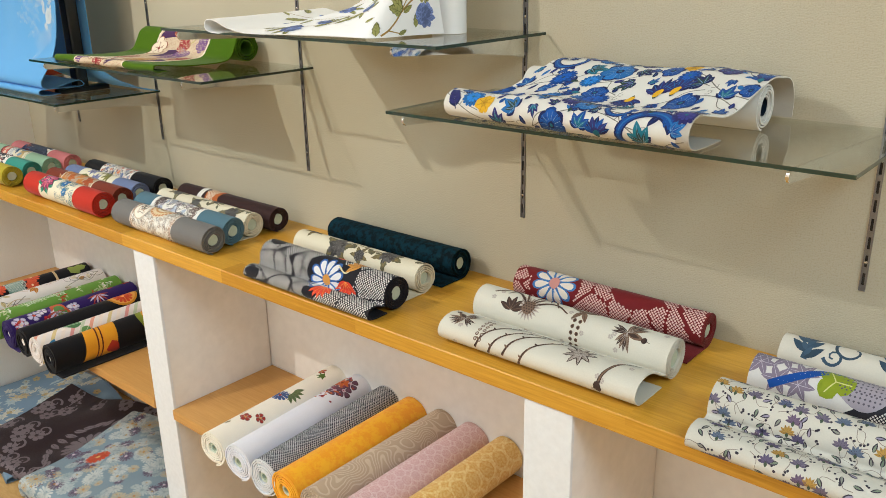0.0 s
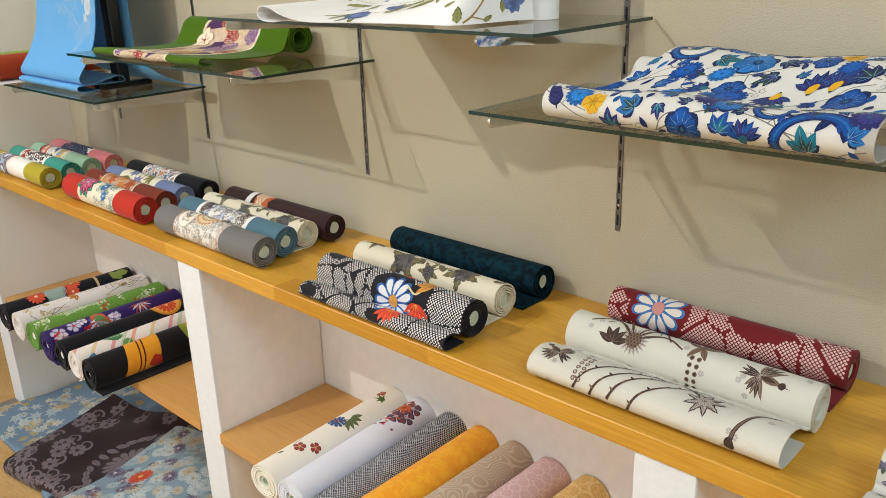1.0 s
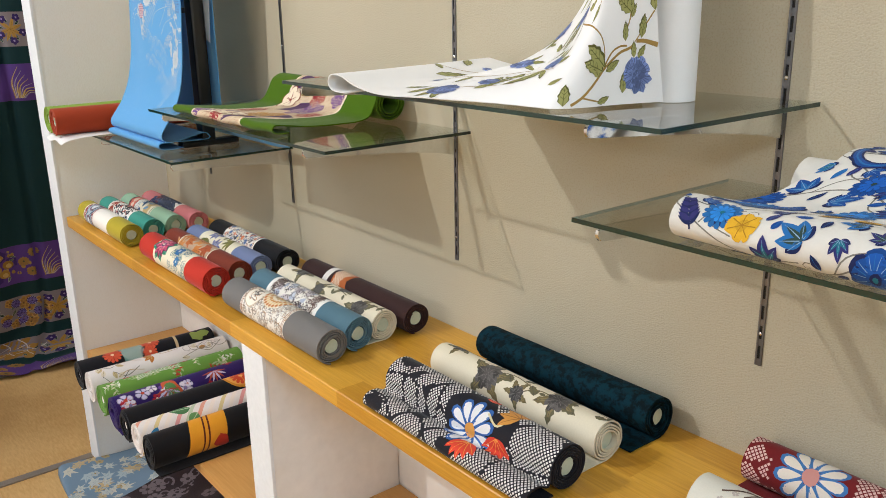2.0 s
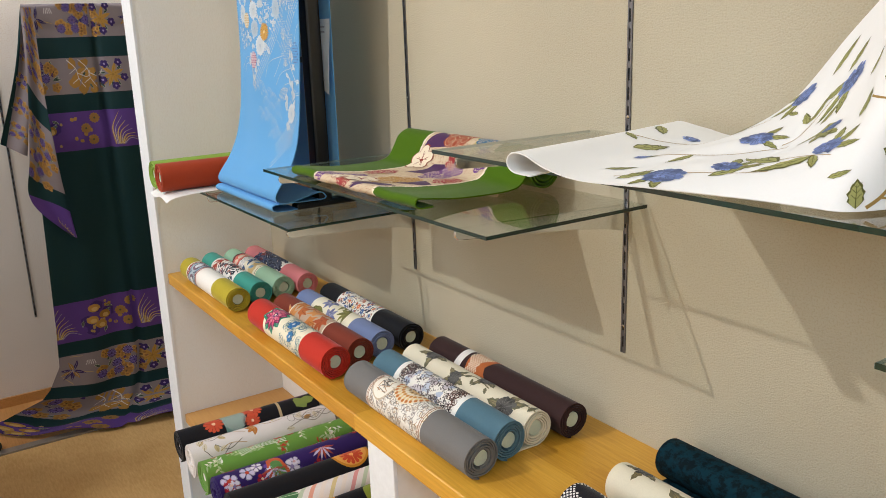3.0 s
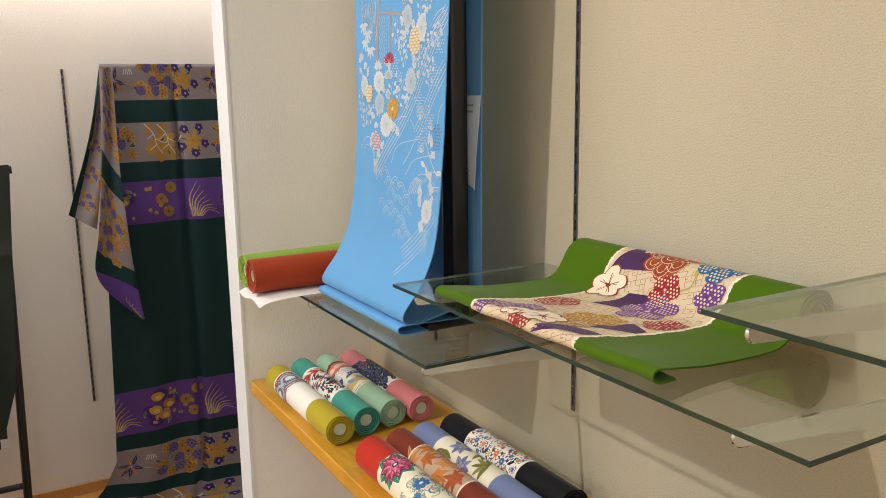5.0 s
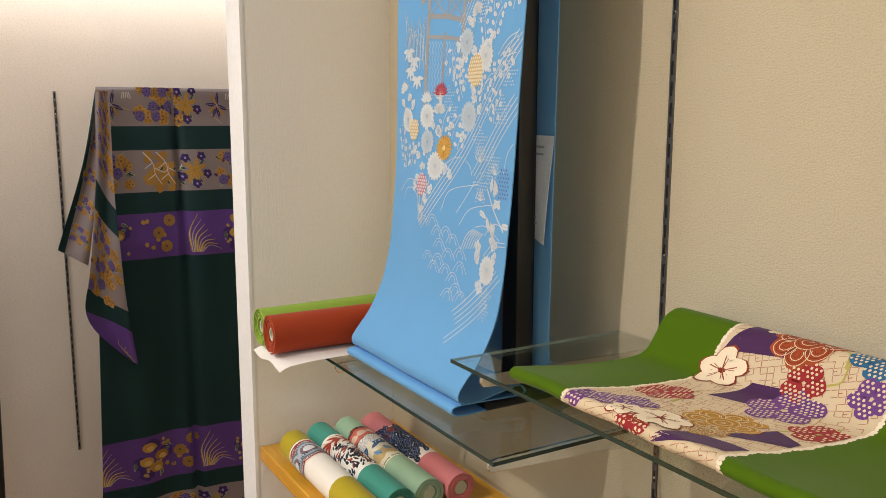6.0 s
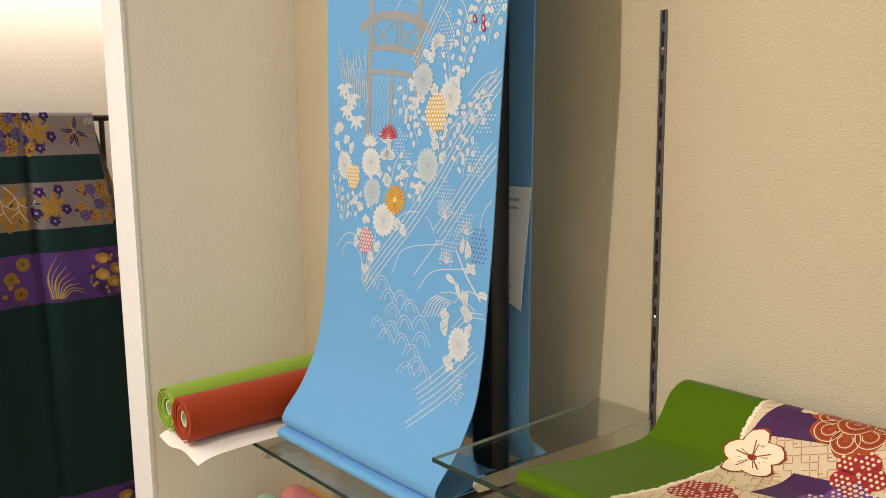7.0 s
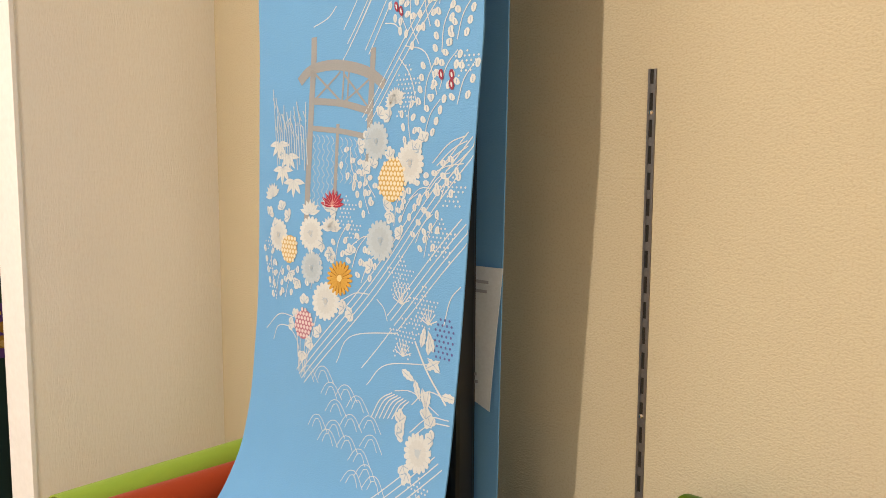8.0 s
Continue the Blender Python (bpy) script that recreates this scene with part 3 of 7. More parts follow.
GA, GB, GC, GD = 1.092, 1.196, 1.294, 1.190
glass_shelf(-1.775, -1.192, GA, label="clear glass shelf carrying a blue cloth on a stand")
glass_shelf(-1.292, -0.560, GB, label="clear glass shelf carrying a green patterned cloth")
glass_shelf(-0.678, 0.045, GC, label="clear glass shelf carrying a white floral cloth")
glass_shelf(-0.062, 0.632, GD, label="clear glass shelf carrying a blue and white floral cloth")
for x, z, yaw in ((-1.68, GA, 0), (-1.212, GA, 0), (-1.212, GB, -4), (-0.604, GB, -8), (-0.604, GC, -6), (0.0, GC, -12), (0.0, GD, -7), (0.592, GD, -7)):
    bracket(x, z - 0.0056).rotation_euler.z = radians(yaw)

# ---- bolts on the worktop ----
ON_TOP = "fabric rolls on the worktop"
CREAM, IVORY, INK = lin("e9dfc4"), lin("f0ebe0"), lin("23222a")
F = {k: fabric("cloth_" + k, lin(v)) for k, v in dict(
    lime="b0a01c", teal="4a9686", sage="9dbd9f", pink="d38084", red="b62c18", rust="78321e", slate="7480a6", black="0d0e14", grey="747270",
    bluegrey="587686", cream="e2d9c0", brown="35201f", white="d8d2c4", ivory="d8d4c6", offwhite="d0cdc2", navy="0b1c2c", ink="1b1a22", crimson="701a1e",
    silver="d9d6d2", gold="e39a0f").items()}


def art_lime(g):
    """A sweep of overlapping waves in grey-blue, rust and white over one end of the pale band."""
    L = g.L
    out = []
    for k in range(6):
        phi = -60 + k * 44
        s, l = g(phi), -L * .255
        for r, c in ((.034, "8d2f2a"), (.031, "efe9dc"), (.027, "5d7488"), (.022, "a8b6bf"), (.016, "77606e"), (.010, "d9dde0")):
            out += blob(s, l + (.012 if k % 2 else 0), r, lin(c), 1 + (k % 2) * 6 + int((.035 - r) * 160), 20, .05, k, 1.15)
        for j in range(7):
            out += stem([(s + .004 * (j - 3), l + .020), (s + .005 * (j - 3), l + .030)], .0011, lin("2c3244"), 13)
    return out + stem([(g(-70), -L * .335), (g(170), -L * .335)], 0.005, lin("f3efe2"), 5) + stem([(g(-70), -L * .32), (g(170), -L * .32)], 0.0025, lin("8d2f2a"), 6)


def art_teal(g):
    """Rust fans at one end, then rows of dark strokes like feathers on white."""
    L = g.L
    rg = random.Random(7)
    out = []
    for k in range(7):
        s, l = g(-66 + 38 * k), -L * .215
        for j in range(7):
            out += leaf(s, l, .030, .0075, 180 + 60 - 20 * j, lin("a8432e" if j % 2 else "e9dfd0"), lin("5a241c"), 1 + j % 2)
    for i in range(230):
        phi, l = rg.uniform(-70, 176), rg.uniform(-L * .15, L * .16)
        out += leaf(g(phi), l, rg.uniform(.010, .018), rg.uniform(.0035, .0055), 60 + 40 * math.sin(l * 60) + rg.uniform(-25, 25), lin(rg.choice(("22242e", "22242e", "2f4058", "a04a38"))), None, i % 3)
    return out


def art_sage(g):
    """A scalloped red cloud, blue birds and sandy leaves on cream."""
    L = g.L
    out = []
    for k in range(6):
        phi = -60 + 42 * k
        s = g(phi)
        for r, c in ((.027, "2e2a30"), (.0255, "b8473a"), (.018, "c96a58"), (.009, "e2c4ae")):
            out += blob(s, -L * .235, r, lin(c), 1 + int((.028 - r) * 200), 18, .10, k, 1.2)
        out += blob(s + .004, -L * .13, .017, lin("e4e0d8"), 6, 18, .03, k)
        for j in range(12):
            out += stem(turn([(0, .004), (0, .015)], 30 * j, s + .004, -L * .13), .0008, lin("7d8088"), 7)
        out += leaf(s, -L * .05, .036, .015, 70 + 25 * (k % 3), lin("3d6a98"), lin("cfd8de"), 3) + leaf(s + .008, -L * .03, .028, .011, 20 + 30 * (k % 2), lin("274a78"), lin("9ab0c4"), 4)
        out += blob(s - .010, L * .06, .014, lin("cdb27a"), 2, 12, .25, k, 1.4) + leaf(s + .014, L * .07, .026, .011, 110, lin("7d9cb8"), lin("3d6a98"), 3)
        for j in range(6):
            out += blob(s + .006 * (j - 3), L * .145, .0018, lin("6a7a70"), 2, 7, .05)
    return out


def feathered_wave(g, phi, l, col, seed):
    rg = random.Random(seed)
    out = []
    for j in range(5):
        out += leaf(g(phi) + rg.uniform(-.012, .012), l + .012 * (j - 2), rg.uniform(.022, .034), rg.uniform(.008, .012), 90 + rg.uniform(-40, 40), lin(col), lin("8a94ac"), 1 + j % 2)
    return out


def art_pink(g):
    out = []
    rg = random.Random(11)
    for k in range(28):
        out += feathered_wave(g, rg.uniform(-70, 176), rg.uniform(-g.L * .20, g.L * .14), rg.choice(("1f2b4e", "26365e", "31466e", "1a2238")), k)
    for k in range(8):
        out += blob(g(-60 + 32 * k), -g.L * .21 + .01 * (k % 2), .010, lin("7d3a34"), 2, 12, .2, k, 1.3)
    return out


def art_red(g):
    L = g.L
    out = []
    rg = random.Random(5)
    s, l = g(62), -L * .17
    for k in range(8):
        out += leaf(s, l, 0.043, 0.026, 45 * k + 20, lin("2f8062"), lin("9fcbb0"), 0)
    for ring, n, r, c in ((0, 10, .036, "a83a6e"), (1, 9, .029, "c8456a"), (2, 7, .021, "d9788a"), (3, 5, .013, "b05a9c")):
        for j in range(n):
            out += leaf(s, l, r, r * .46, 360 * j / n + 18 * ring, lin("5a1c3e"), None, 2 + 2 * ring) + leaf(s, l, r * .92, r * .36, 360 * j / n + 18 * ring, lin(c), lin("e8b4c0"), 3 + 2 * ring)
    out += blob(s, l, .0055, lin("2c2440"), 12, 10, .05) + blob(s, l, .003, lin("e6dcc8"), 13, 8, .05)
    for i in range(95):
        phi, ll = rg.uniform(-30, 170), rg.uniform(-L * .03, L * .215)
        c = lin(rg.choice(("557a8c", "7f97a0", "3f6b86", "8a9a90", "5c8472")))
        out += curl(g(phi), ll, rg.uniform(0.005, 0.011), 0.0016, c, rg.uniform(0, 360), 1.2, i % 2)
    out += flower(g(70), L * .05, 0.014, 7, lin("3f76b0"), lin("d4d8da"), 0, lin("27588f"), 3)
    out += flower(g(25), L * .10, 0.012, 7, lin("4f86b8"), lin("d4d8da"), 0, lin("27588f"), 3)
    return out


def art_rust(g):
    out = []
    rg = random.Random(9)
    spots = [(100, -.20), (55, -.14), (130, -.10), (85, -.02), (35, .0), (120, .07), (65, .11), (15, -.22), (150, -.2), (-10, .08), (-25, -.08), (160, .02)]
    for i, (phi, l) in enumerate(spots):
        r, rot = rg.uniform(0.028, 0.038), rg.uniform(0, 360)
        out += maple(g(phi), l * g.L, r * 1.08, lin("c8ab86"), rot, 1) + maple(g(phi), l * g.L, r, lin(("c07a36", "b5652c", "a9542a", "c98a48")[i % 4]), rot, 2)
        for a in (0, 48, -48):
            out += stem(turn([(0, 0), (0, r * .8)], rot + a, g(phi), l * g.L), .0008, lin("7a3c1c"), 4)
    for l in (-.255, .185):
        out += stem([(g(-60), l * g.L), (g(178), l * g.L)], .004, lin("e6dcc4"), 5)
    return out


def art_slate(g):
    L = g.L
    out = []
    for phi, l, k in ((95, -.13, 0), (20, -.02, 1), (150, .06, 2)):
        for j in range(8):
            out += leaf(g(phi), l * L, .026, .012, 45 * j + 9 * k, lin("8a8cab" if j % 2 else "70749a"), lin("4a4c70"), 1 + j % 2)
        out += flower(g(phi), l * L, .012, 6, lin("a3a5bd"), lin("c9bb74"), 20, lin("5a5c80"), 4)
    for phi, l, k in ((85, .12, 0), (40, -.2, 1), (130, -.02, 2)):
        for j in range(5):
            out += leaf(g(phi), l * L, .034, .010, 60 + 32 * j + 70 * k, lin("8f8a45" if j % 2 else "77753c"), lin("4f5026"), 1)
    return out


def art_black(g):
    L = g.L
    out = []
    rg = random.Random(21)
    used = []
    for i in range(900):
        phi, l = rg.uniform(-40, 175), rg.uniform(-L * .255, L * .155)
        r = rg.uniform(0.0065, 0.0125)
        if all(math.hypot(g(phi) - a, l - b) > (r + q) * .90 for a, b, q in used):
            used.append((g(phi), l, r))
            c, h = rg.choice((("d9763a", "c7622f"), ("4a6aa0", "e0b24c"), ("e3c47a", "3b578e"), ("ece4d2", "b5552c"), ("c96a35", "3b578e")))
            ink = lin(rg.choice(("1b2238", "1b2238", "8a4a2c", "39507e")))
            out += blob(g(phi), l, r * 1.05, ink, 0, 12, .16, i) + mum(g(phi), l, r * .98, 8, lin("ece6da"), lin(h), rg.uniform(0, 40), 1, ink, .62) + mum(g(phi), l, r * .52, 6, lin(c), lin("f0e2c4"), 0, 5, shift(lin(c), .7), .9)
    for i in range(160):
        phi, l = rg.uniform(-40, 175), rg.uniform(-L * .25, L * .15)
        out += blob(g(phi), l, rg.uniform(.0016, .0034), lin(rg.choice(("1b2238", "a8552c", "3a5a95"))), 0, 8, .3, i, 1.6, rg.uniform(0, 180))
    return out


def art_grey(g):
    L = g.L
    out = []
    rg = random.Random(31)
    for i in range(330):
        phi, l = rg.uniform(-50, 178), rg.uniform(-L * .27, L * .17)
        c = lin(rg.choice(("8d8884", "a39a90", "6d6a68", "a8875c", "b9a48a", "7a7672")))
        out += curl(g(phi), l, rg.uniform(0.004, 0.009), 0.0014, c, rg.uniform(0, 360), 1.25, i % 2)
    for l in (-L * .272, -L * .262, L * .160, L * .172):
        out += stem([(g(-60), l), (g(178), l)], .0016, lin("9a6a44"), 2)
    # a gold wheel of scallops, and a small roundel beside it
    s, l = g(134), -L * .03
    for r, n, col, w in ((.043, 30, "c07a34", .0044), (.038, 30, "e4c98e", .0034), (.032, 26, "c98f3e", .0042), (.026, 20, "f0e6d2", .0036), (.021, 16, "8d6a3a", .0034), (.015, 11, "e3b24d", .0042), (.008, 6, "9c4a30", .0034)):
        out += blob(s, l, r + w, lin("e9dcc2" if n % 4 else "d9b878"), 3, 26, .02)
        for k in range(n):
            a = 2 * math.pi * k / n
            out += blob(s + r * math.sin(a), l + r * math.cos(a), w * .78, lin(col), 5, 8, 0)
    s, l = g(66), -L * .19
    out += blob(s, l, .027, lin("c9bba2"), 3, 24, .03) + blob(s, l, .0245, lin("efe8da"), 4, 22, .03)
    for k in range(20):
        out += stem([(s + rg.uniform(-.017, .017), l + rg.uniform(-.017, .017)), (s + rg.uniform(-.017, .017), l + rg.uniform(-.017, .017))], .0013, lin(("4a453f", "a8783c", "77706a")[k % 3]), 6)
    return out


def art_bluegrey(g):
    L = g.L
    out = stem([(g(-75), L * .205), (g(178), L * .205)], 0.010, lin("f2f0ea"), 1) + stem([(g(-75), -L * .285), (g(178), -L * .285)], 0.010, lin("f2f0ea"), 1)
    rg = random.Random(41)
    for i in range(150):
        l = rg.choice((rg.uniform(-L * .26, -L * .2), rg.uniform(L * .12, L * .18), rg.uniform(L * .1, L * .18)))
        out += curl(g(rg.uniform(-70, 178)), l, rg.uniform(0.004, 0.008), 0.0022, lin(rg.choice(("5a3f36", "2e2a2e", "7b6257"))), rg.uniform(0, 360), 1.2, 1)
    for i in range(60):
        out += blob(g(rg.uniform(-70, 175)), rg.uniform(-L * .2, L * .1), rg.uniform(.005, .010), lin(rg.choice(("ccd2de", "b6bed0", "d6ced2"))), 0, 12, .25, i)
    for i in range(230):
        out += spray(g(rg.uniform(-50, 175)), rg.uniform(-L * .23, L * .14), rg.uniform(0.009, 0.017), rg.uniform(0, 360), [lin("2c2a30"), lin("3c3534"), lin("5a4c4c")], 4, i)
    return out


def art_peony(dark, mid, twig, seed, spots):
    def art(g):
        out = []
        rg = random.Random(seed)
        for phi, l, r, rot in spots:
            s = g(phi)
            out += stem([(s, l * g.L), (s - 0.02, l * g.L + 0.035), (s - 0.012, l * g.L + 0.085)], 0.0022, twig, 0)
            for k in range(5):
                a = rot + 72 * k + rg.uniform(-18, 18)
                out += leaf(s, l * g.L, r * 1.85, r * 0.66, a, rg.choice((mid, twig)), dark, 1, 0.22) + leaf(s, l * g.L, r * 1.5, r * .30, a, shift(twig, 1.4), dark, 2, .2)
            for k in range(4):
                out += leaf(s - 0.012 + rg.uniform(-.012, .01), l * g.L + 0.03 + 0.016 * k, r * 0.9, r * 0.42, rot + 90 * k, mid, dark, 1, 0.16)
            for ring, n in ((1.0, 8), (.6, 6), (.2, 3)):
                for k in range(n):
                    a = 6.283 * k / n + ring
                    out += blob(s + r * ring * .62 * math.sin(a), l * g.L + r * ring * .62 * math.cos(a), r * .30, shift(dark, rg.uniform(.6, 1.9)), 3 if ring == 1 else 4 if ring > .5 else 5, 10, .2, seed + k)
                    out += stem([(s + r * ring * .3 * math.sin(a), l * g.L + r * ring * .3 * math.cos(a)), (s + r * ring * .9 * math.sin(a), l * g.L + r * ring * .9 * math.cos(a))], .0007, shift(dark, 2.6), 7)
        return out
    return art


def art_brown(g):
    L = g.L
    out = stem([(g(-60), -L * .28), (g(60), -L * .24), (g(178), -L * .27)], 0.018, lin("e6e2dc"), 0)
    for k in range(4):
        out += blob(g(140 - 45 * k), -L * .13 + 0.012 * (k % 2), 0.024, lin("b1622c"), 0, 16, 0.25, k, 1.3)
    out += dots(g(20), g(150), -L * .19, -L * .06, 0.006, 0.0022, lin("ecdcc0"), lambda s, l: math.sin(s * 80) + math.sin(l * 90) > -0.6, 2, True)
    return out


WHITEBAND, CREAMBAND, GREYBAND = fabric("cloth_band_white", lin("efebe2")), fabric("cloth_band_cream", lin("e9e1c6")), fabric("cloth_band_grey", lin("bda48c"))


def three(a, b, c):
    return [(a, 0), (b, 1), (c, 0)]


def place(x0, x1, y, R, mats, label, **kw):
    x0 += 0.018
    return bolt(((x0 + x1) / 2, y, TOP + 0.0015), x1 - x0, R * (0.985 if x1 < -0.6 else 0.92), mats, label, group=ON_TOP, **kw)


place(-1.950, -1.575, -0.272, 0.0300, [F["lime"], WHITEBAND], "olive-yellow cloth roll with a white banded middle", bands=three(.16, .54, .30), art=art_lime, seed=1)
place(-1.970, -1.592, -0.209, 0.0295, [F["teal"], WHITEBAND], "teal green cloth roll with a busy red and black band", bands=three(.21, .47, .32), art=art_teal, seed=2)
place(-1.972, -1.600, -0.146, 0.0290, [F["sage"], CREAMBAND], "pale sage cloth roll with a red and blue band", bands=three(.22, .44, .34), art=art_sage, seed=3)
place(-1.968, -1.590, -0.086, 0.0288, [F["pink"], WHITEBAND], "rose pink cloth roll with a navy leaf band", bands=three(.25, .44, .31), art=art_pink, seed=4)
place(-1.468, -1.078, -0.266, 0.0320, [F["red"], CREAMBAND], "red cloth roll with a pink lotus on cream", bands=three(.24, .49, .27), art=art_red, seed=5)
place(-1.482, -1.098, -0.203, 0.0300, [F["rust"], GREYBAND], "dark rust cloth roll with orange maple leaves", bands=three(.24, .44, .32), art=art_rust, seed=6)
place(-1.488, -1.112, -0.145, 0.0284, [F["slate"], CREAMBAND], "slate blue cloth roll with a cream floral band", bands=three(.22, .50, .28), art=art_slate, seed=7)
place(-1.492, -1.108, -0.081, 0.0296, [F["black"], WHITEBAND], "black cloth roll with an orange and blue blossom band", bands=three(.24, .44, .32), art=art_black, seed=8)
place(-1.010, -0.622, -0.262, 0.0310, [F["grey"], WHITEBAND], "grey cloth roll with a gold paisley band", bands=three(.22, .46, .32), art=art_grey, seed=9, ease=1.4)
place(-1.026, -0.640, -0.197, 0.0310, [F["bluegrey"], WHITEBAND], "blue-grey cloth roll with a dark arabesque band", bands=three(.20, .52, .28), art=art_bluegrey, seed=10, ease=1.4)
place(-1.030, -0.650, -0.137, 0.0290, [F["cream"]], "cream cloth roll printed with dark peonies", seed=11, ease=1.2, tail=[(-0.040, 0.001), (-0.02, 0.0008)], phi0=-90, way=-1,
      art=art_peony(lin("4a4845"), lin("6d6a50"), lin("7d7456"), 3, [(112, -.30, .022, 0), (60, -.05, .016, 50), (120, .12, .018, 20), (55, .34, .024, 100)]))
place(-1.032, -0.636, -0.073, 0.0288, [F["brown"]], "dark brown cloth roll with white and orange figures", art=art_brown, seed=12)


# shibori, peonies, navy
def shibori(g, l0, l1, s0, s1, pitch, size, col, seed, hole=(), bare=-1.72):
    rg = random.Random(seed)
    cells = [(rg.uniform(s0, s1), rg.uniform(l0, l1)) for _ in range(26)]

    def inside(s, l):
        d = sorted((math.hypot(s - a, l - b) for a, b in cells))
        if d[1] - d[0] < 0.0030:
            return False
        return not any(math.hypot(s - a, l - b) < r for a, b, r in hole) and math.sin(s * 61 + 1) + math.sin(l * 37 + seed) > bare
    return dots(s0, s1, l0, l1, pitch, size, col, inside, 0, True)


def art_bw(g):
    L = g.L
    s, l = g(22), 0.014
    s2 = g(5)
    holes = [(s, l, .046), (s + .01, l + .06, .026), (s2 - .03, l + 0.02, .024)]
    out = shibori(g, -L / 2 + .002, L / 2 - .002, 0.005, g(175), 0.0060, 0.0019, lin("e2deda"), 4, holes)
    out += flower(s - .013, l + .010, 0.046, 11, lin("dfe0e2"), lin("cf9440"), 0, lin("3b62a8"), 1)
    for k in range(5):
        out += leaf(s - 0.040, l + 0.026, 0.034, 0.014, 140 + 24 * k, lin("d8452a"), lin("e9a13a"), 4)
        out += leaf(s - 0.004, l + 0.062, 0.034, 0.013, 130 + 26 * k, lin("cf3d26"), lin("eb9c42"), 3)
        out += leaf(s + 0.036, l + 0.075, 0.032, 0.014, 10 + 32 * k, lin("cf9440"), lin("8b5a22"), 3)
    for k in range(3):
        out += leaf(s + 0.048, l + 0.025, 0.024, 0.012, 20 + 40 * k, lin("d8532f"), None, 3)
    out += stem([(s + .02, l + .03), (s + .01, l + .055), (s + .03, l + .07)], .003, lin("cfc49a"), 2)
    return out


place(-0.472, -0.104, -0.238, 0.0335, [F["ink"]], "black and white shibori cloth roll with a white chrysanthemum", seed=13, phi0=-14, way=1, th=0.0022, loose=.0012,
      tail=[(-0.026, 0.0012), (-0.056, 0.0012), (-0.070, 0.004), (-0.074, 0.013), (-0.066, 0.022), (-0.050, 0.023), (-0.036, 0.017)], art=art_bw, core=CORE)
place(-0.478, -0.116, -0.150, 0.0325, [F["cream"]], "ivory cloth roll printed with dark grey peonies", seed=14, ease=1.3, phi0=-90, way=-1, tail=[(-0.055, 0.001), (-0.02, 0.0008)],
      art=art_peony(lin("4b4846"), lin("6b6549"), lin("756945"), 8, [(120, -.40, .016, 10), (62, -.13, .026, 40), (50, .06, .014, 0), (85, .26, .022, 80)]), pitch=0.0040)
NAVY = damask("cloth_navy_damask", lin("05161d"), lin("0d2f3c"), 70, "noise", 0.85)
NAVY.node_tree.nodes["Principled BSDF"].inputs["Specular IOR Level"].default_value = 0.15
NAVY.node_tree.nodes["Principled BSDF"].inputs["Sheen Weight"].default_value = 0.0
place(-0.482, -0.112, -0.048, 0.0328, [NAVY], "dark navy cloth roll with a faint woven figure", seed=15, phi0=-90, way=-1, tail=[(-0.062, 0.001), (-0.03, 0.001)], ease=1.2)


def art_crimson(g):
    L = g.L
    s, l = g(55), -L * .27
    out = shibori(g, -L / 2 + .002, L / 2 - .002, g(178), g(-60), 0.0062, 0.0022, lin("dcb9b2"), 9, [(s, l, .05)], -0.75)
    out += flower(s, l, 0.044, 11, lin("e6ddcf"), lin("c98f86"), 8, lin("4a79b8"), 1)
    return out


place(0.012, 0.392, -0.042, 0.0315, [F["crimson"]], "crimson shibori cloth roll with a white and blue chrysanthemum", seed=16, phi0=-90, way=-1, tail=[(-0.075, 0.001), (-0.03, 0.001)], art=art_crimson)


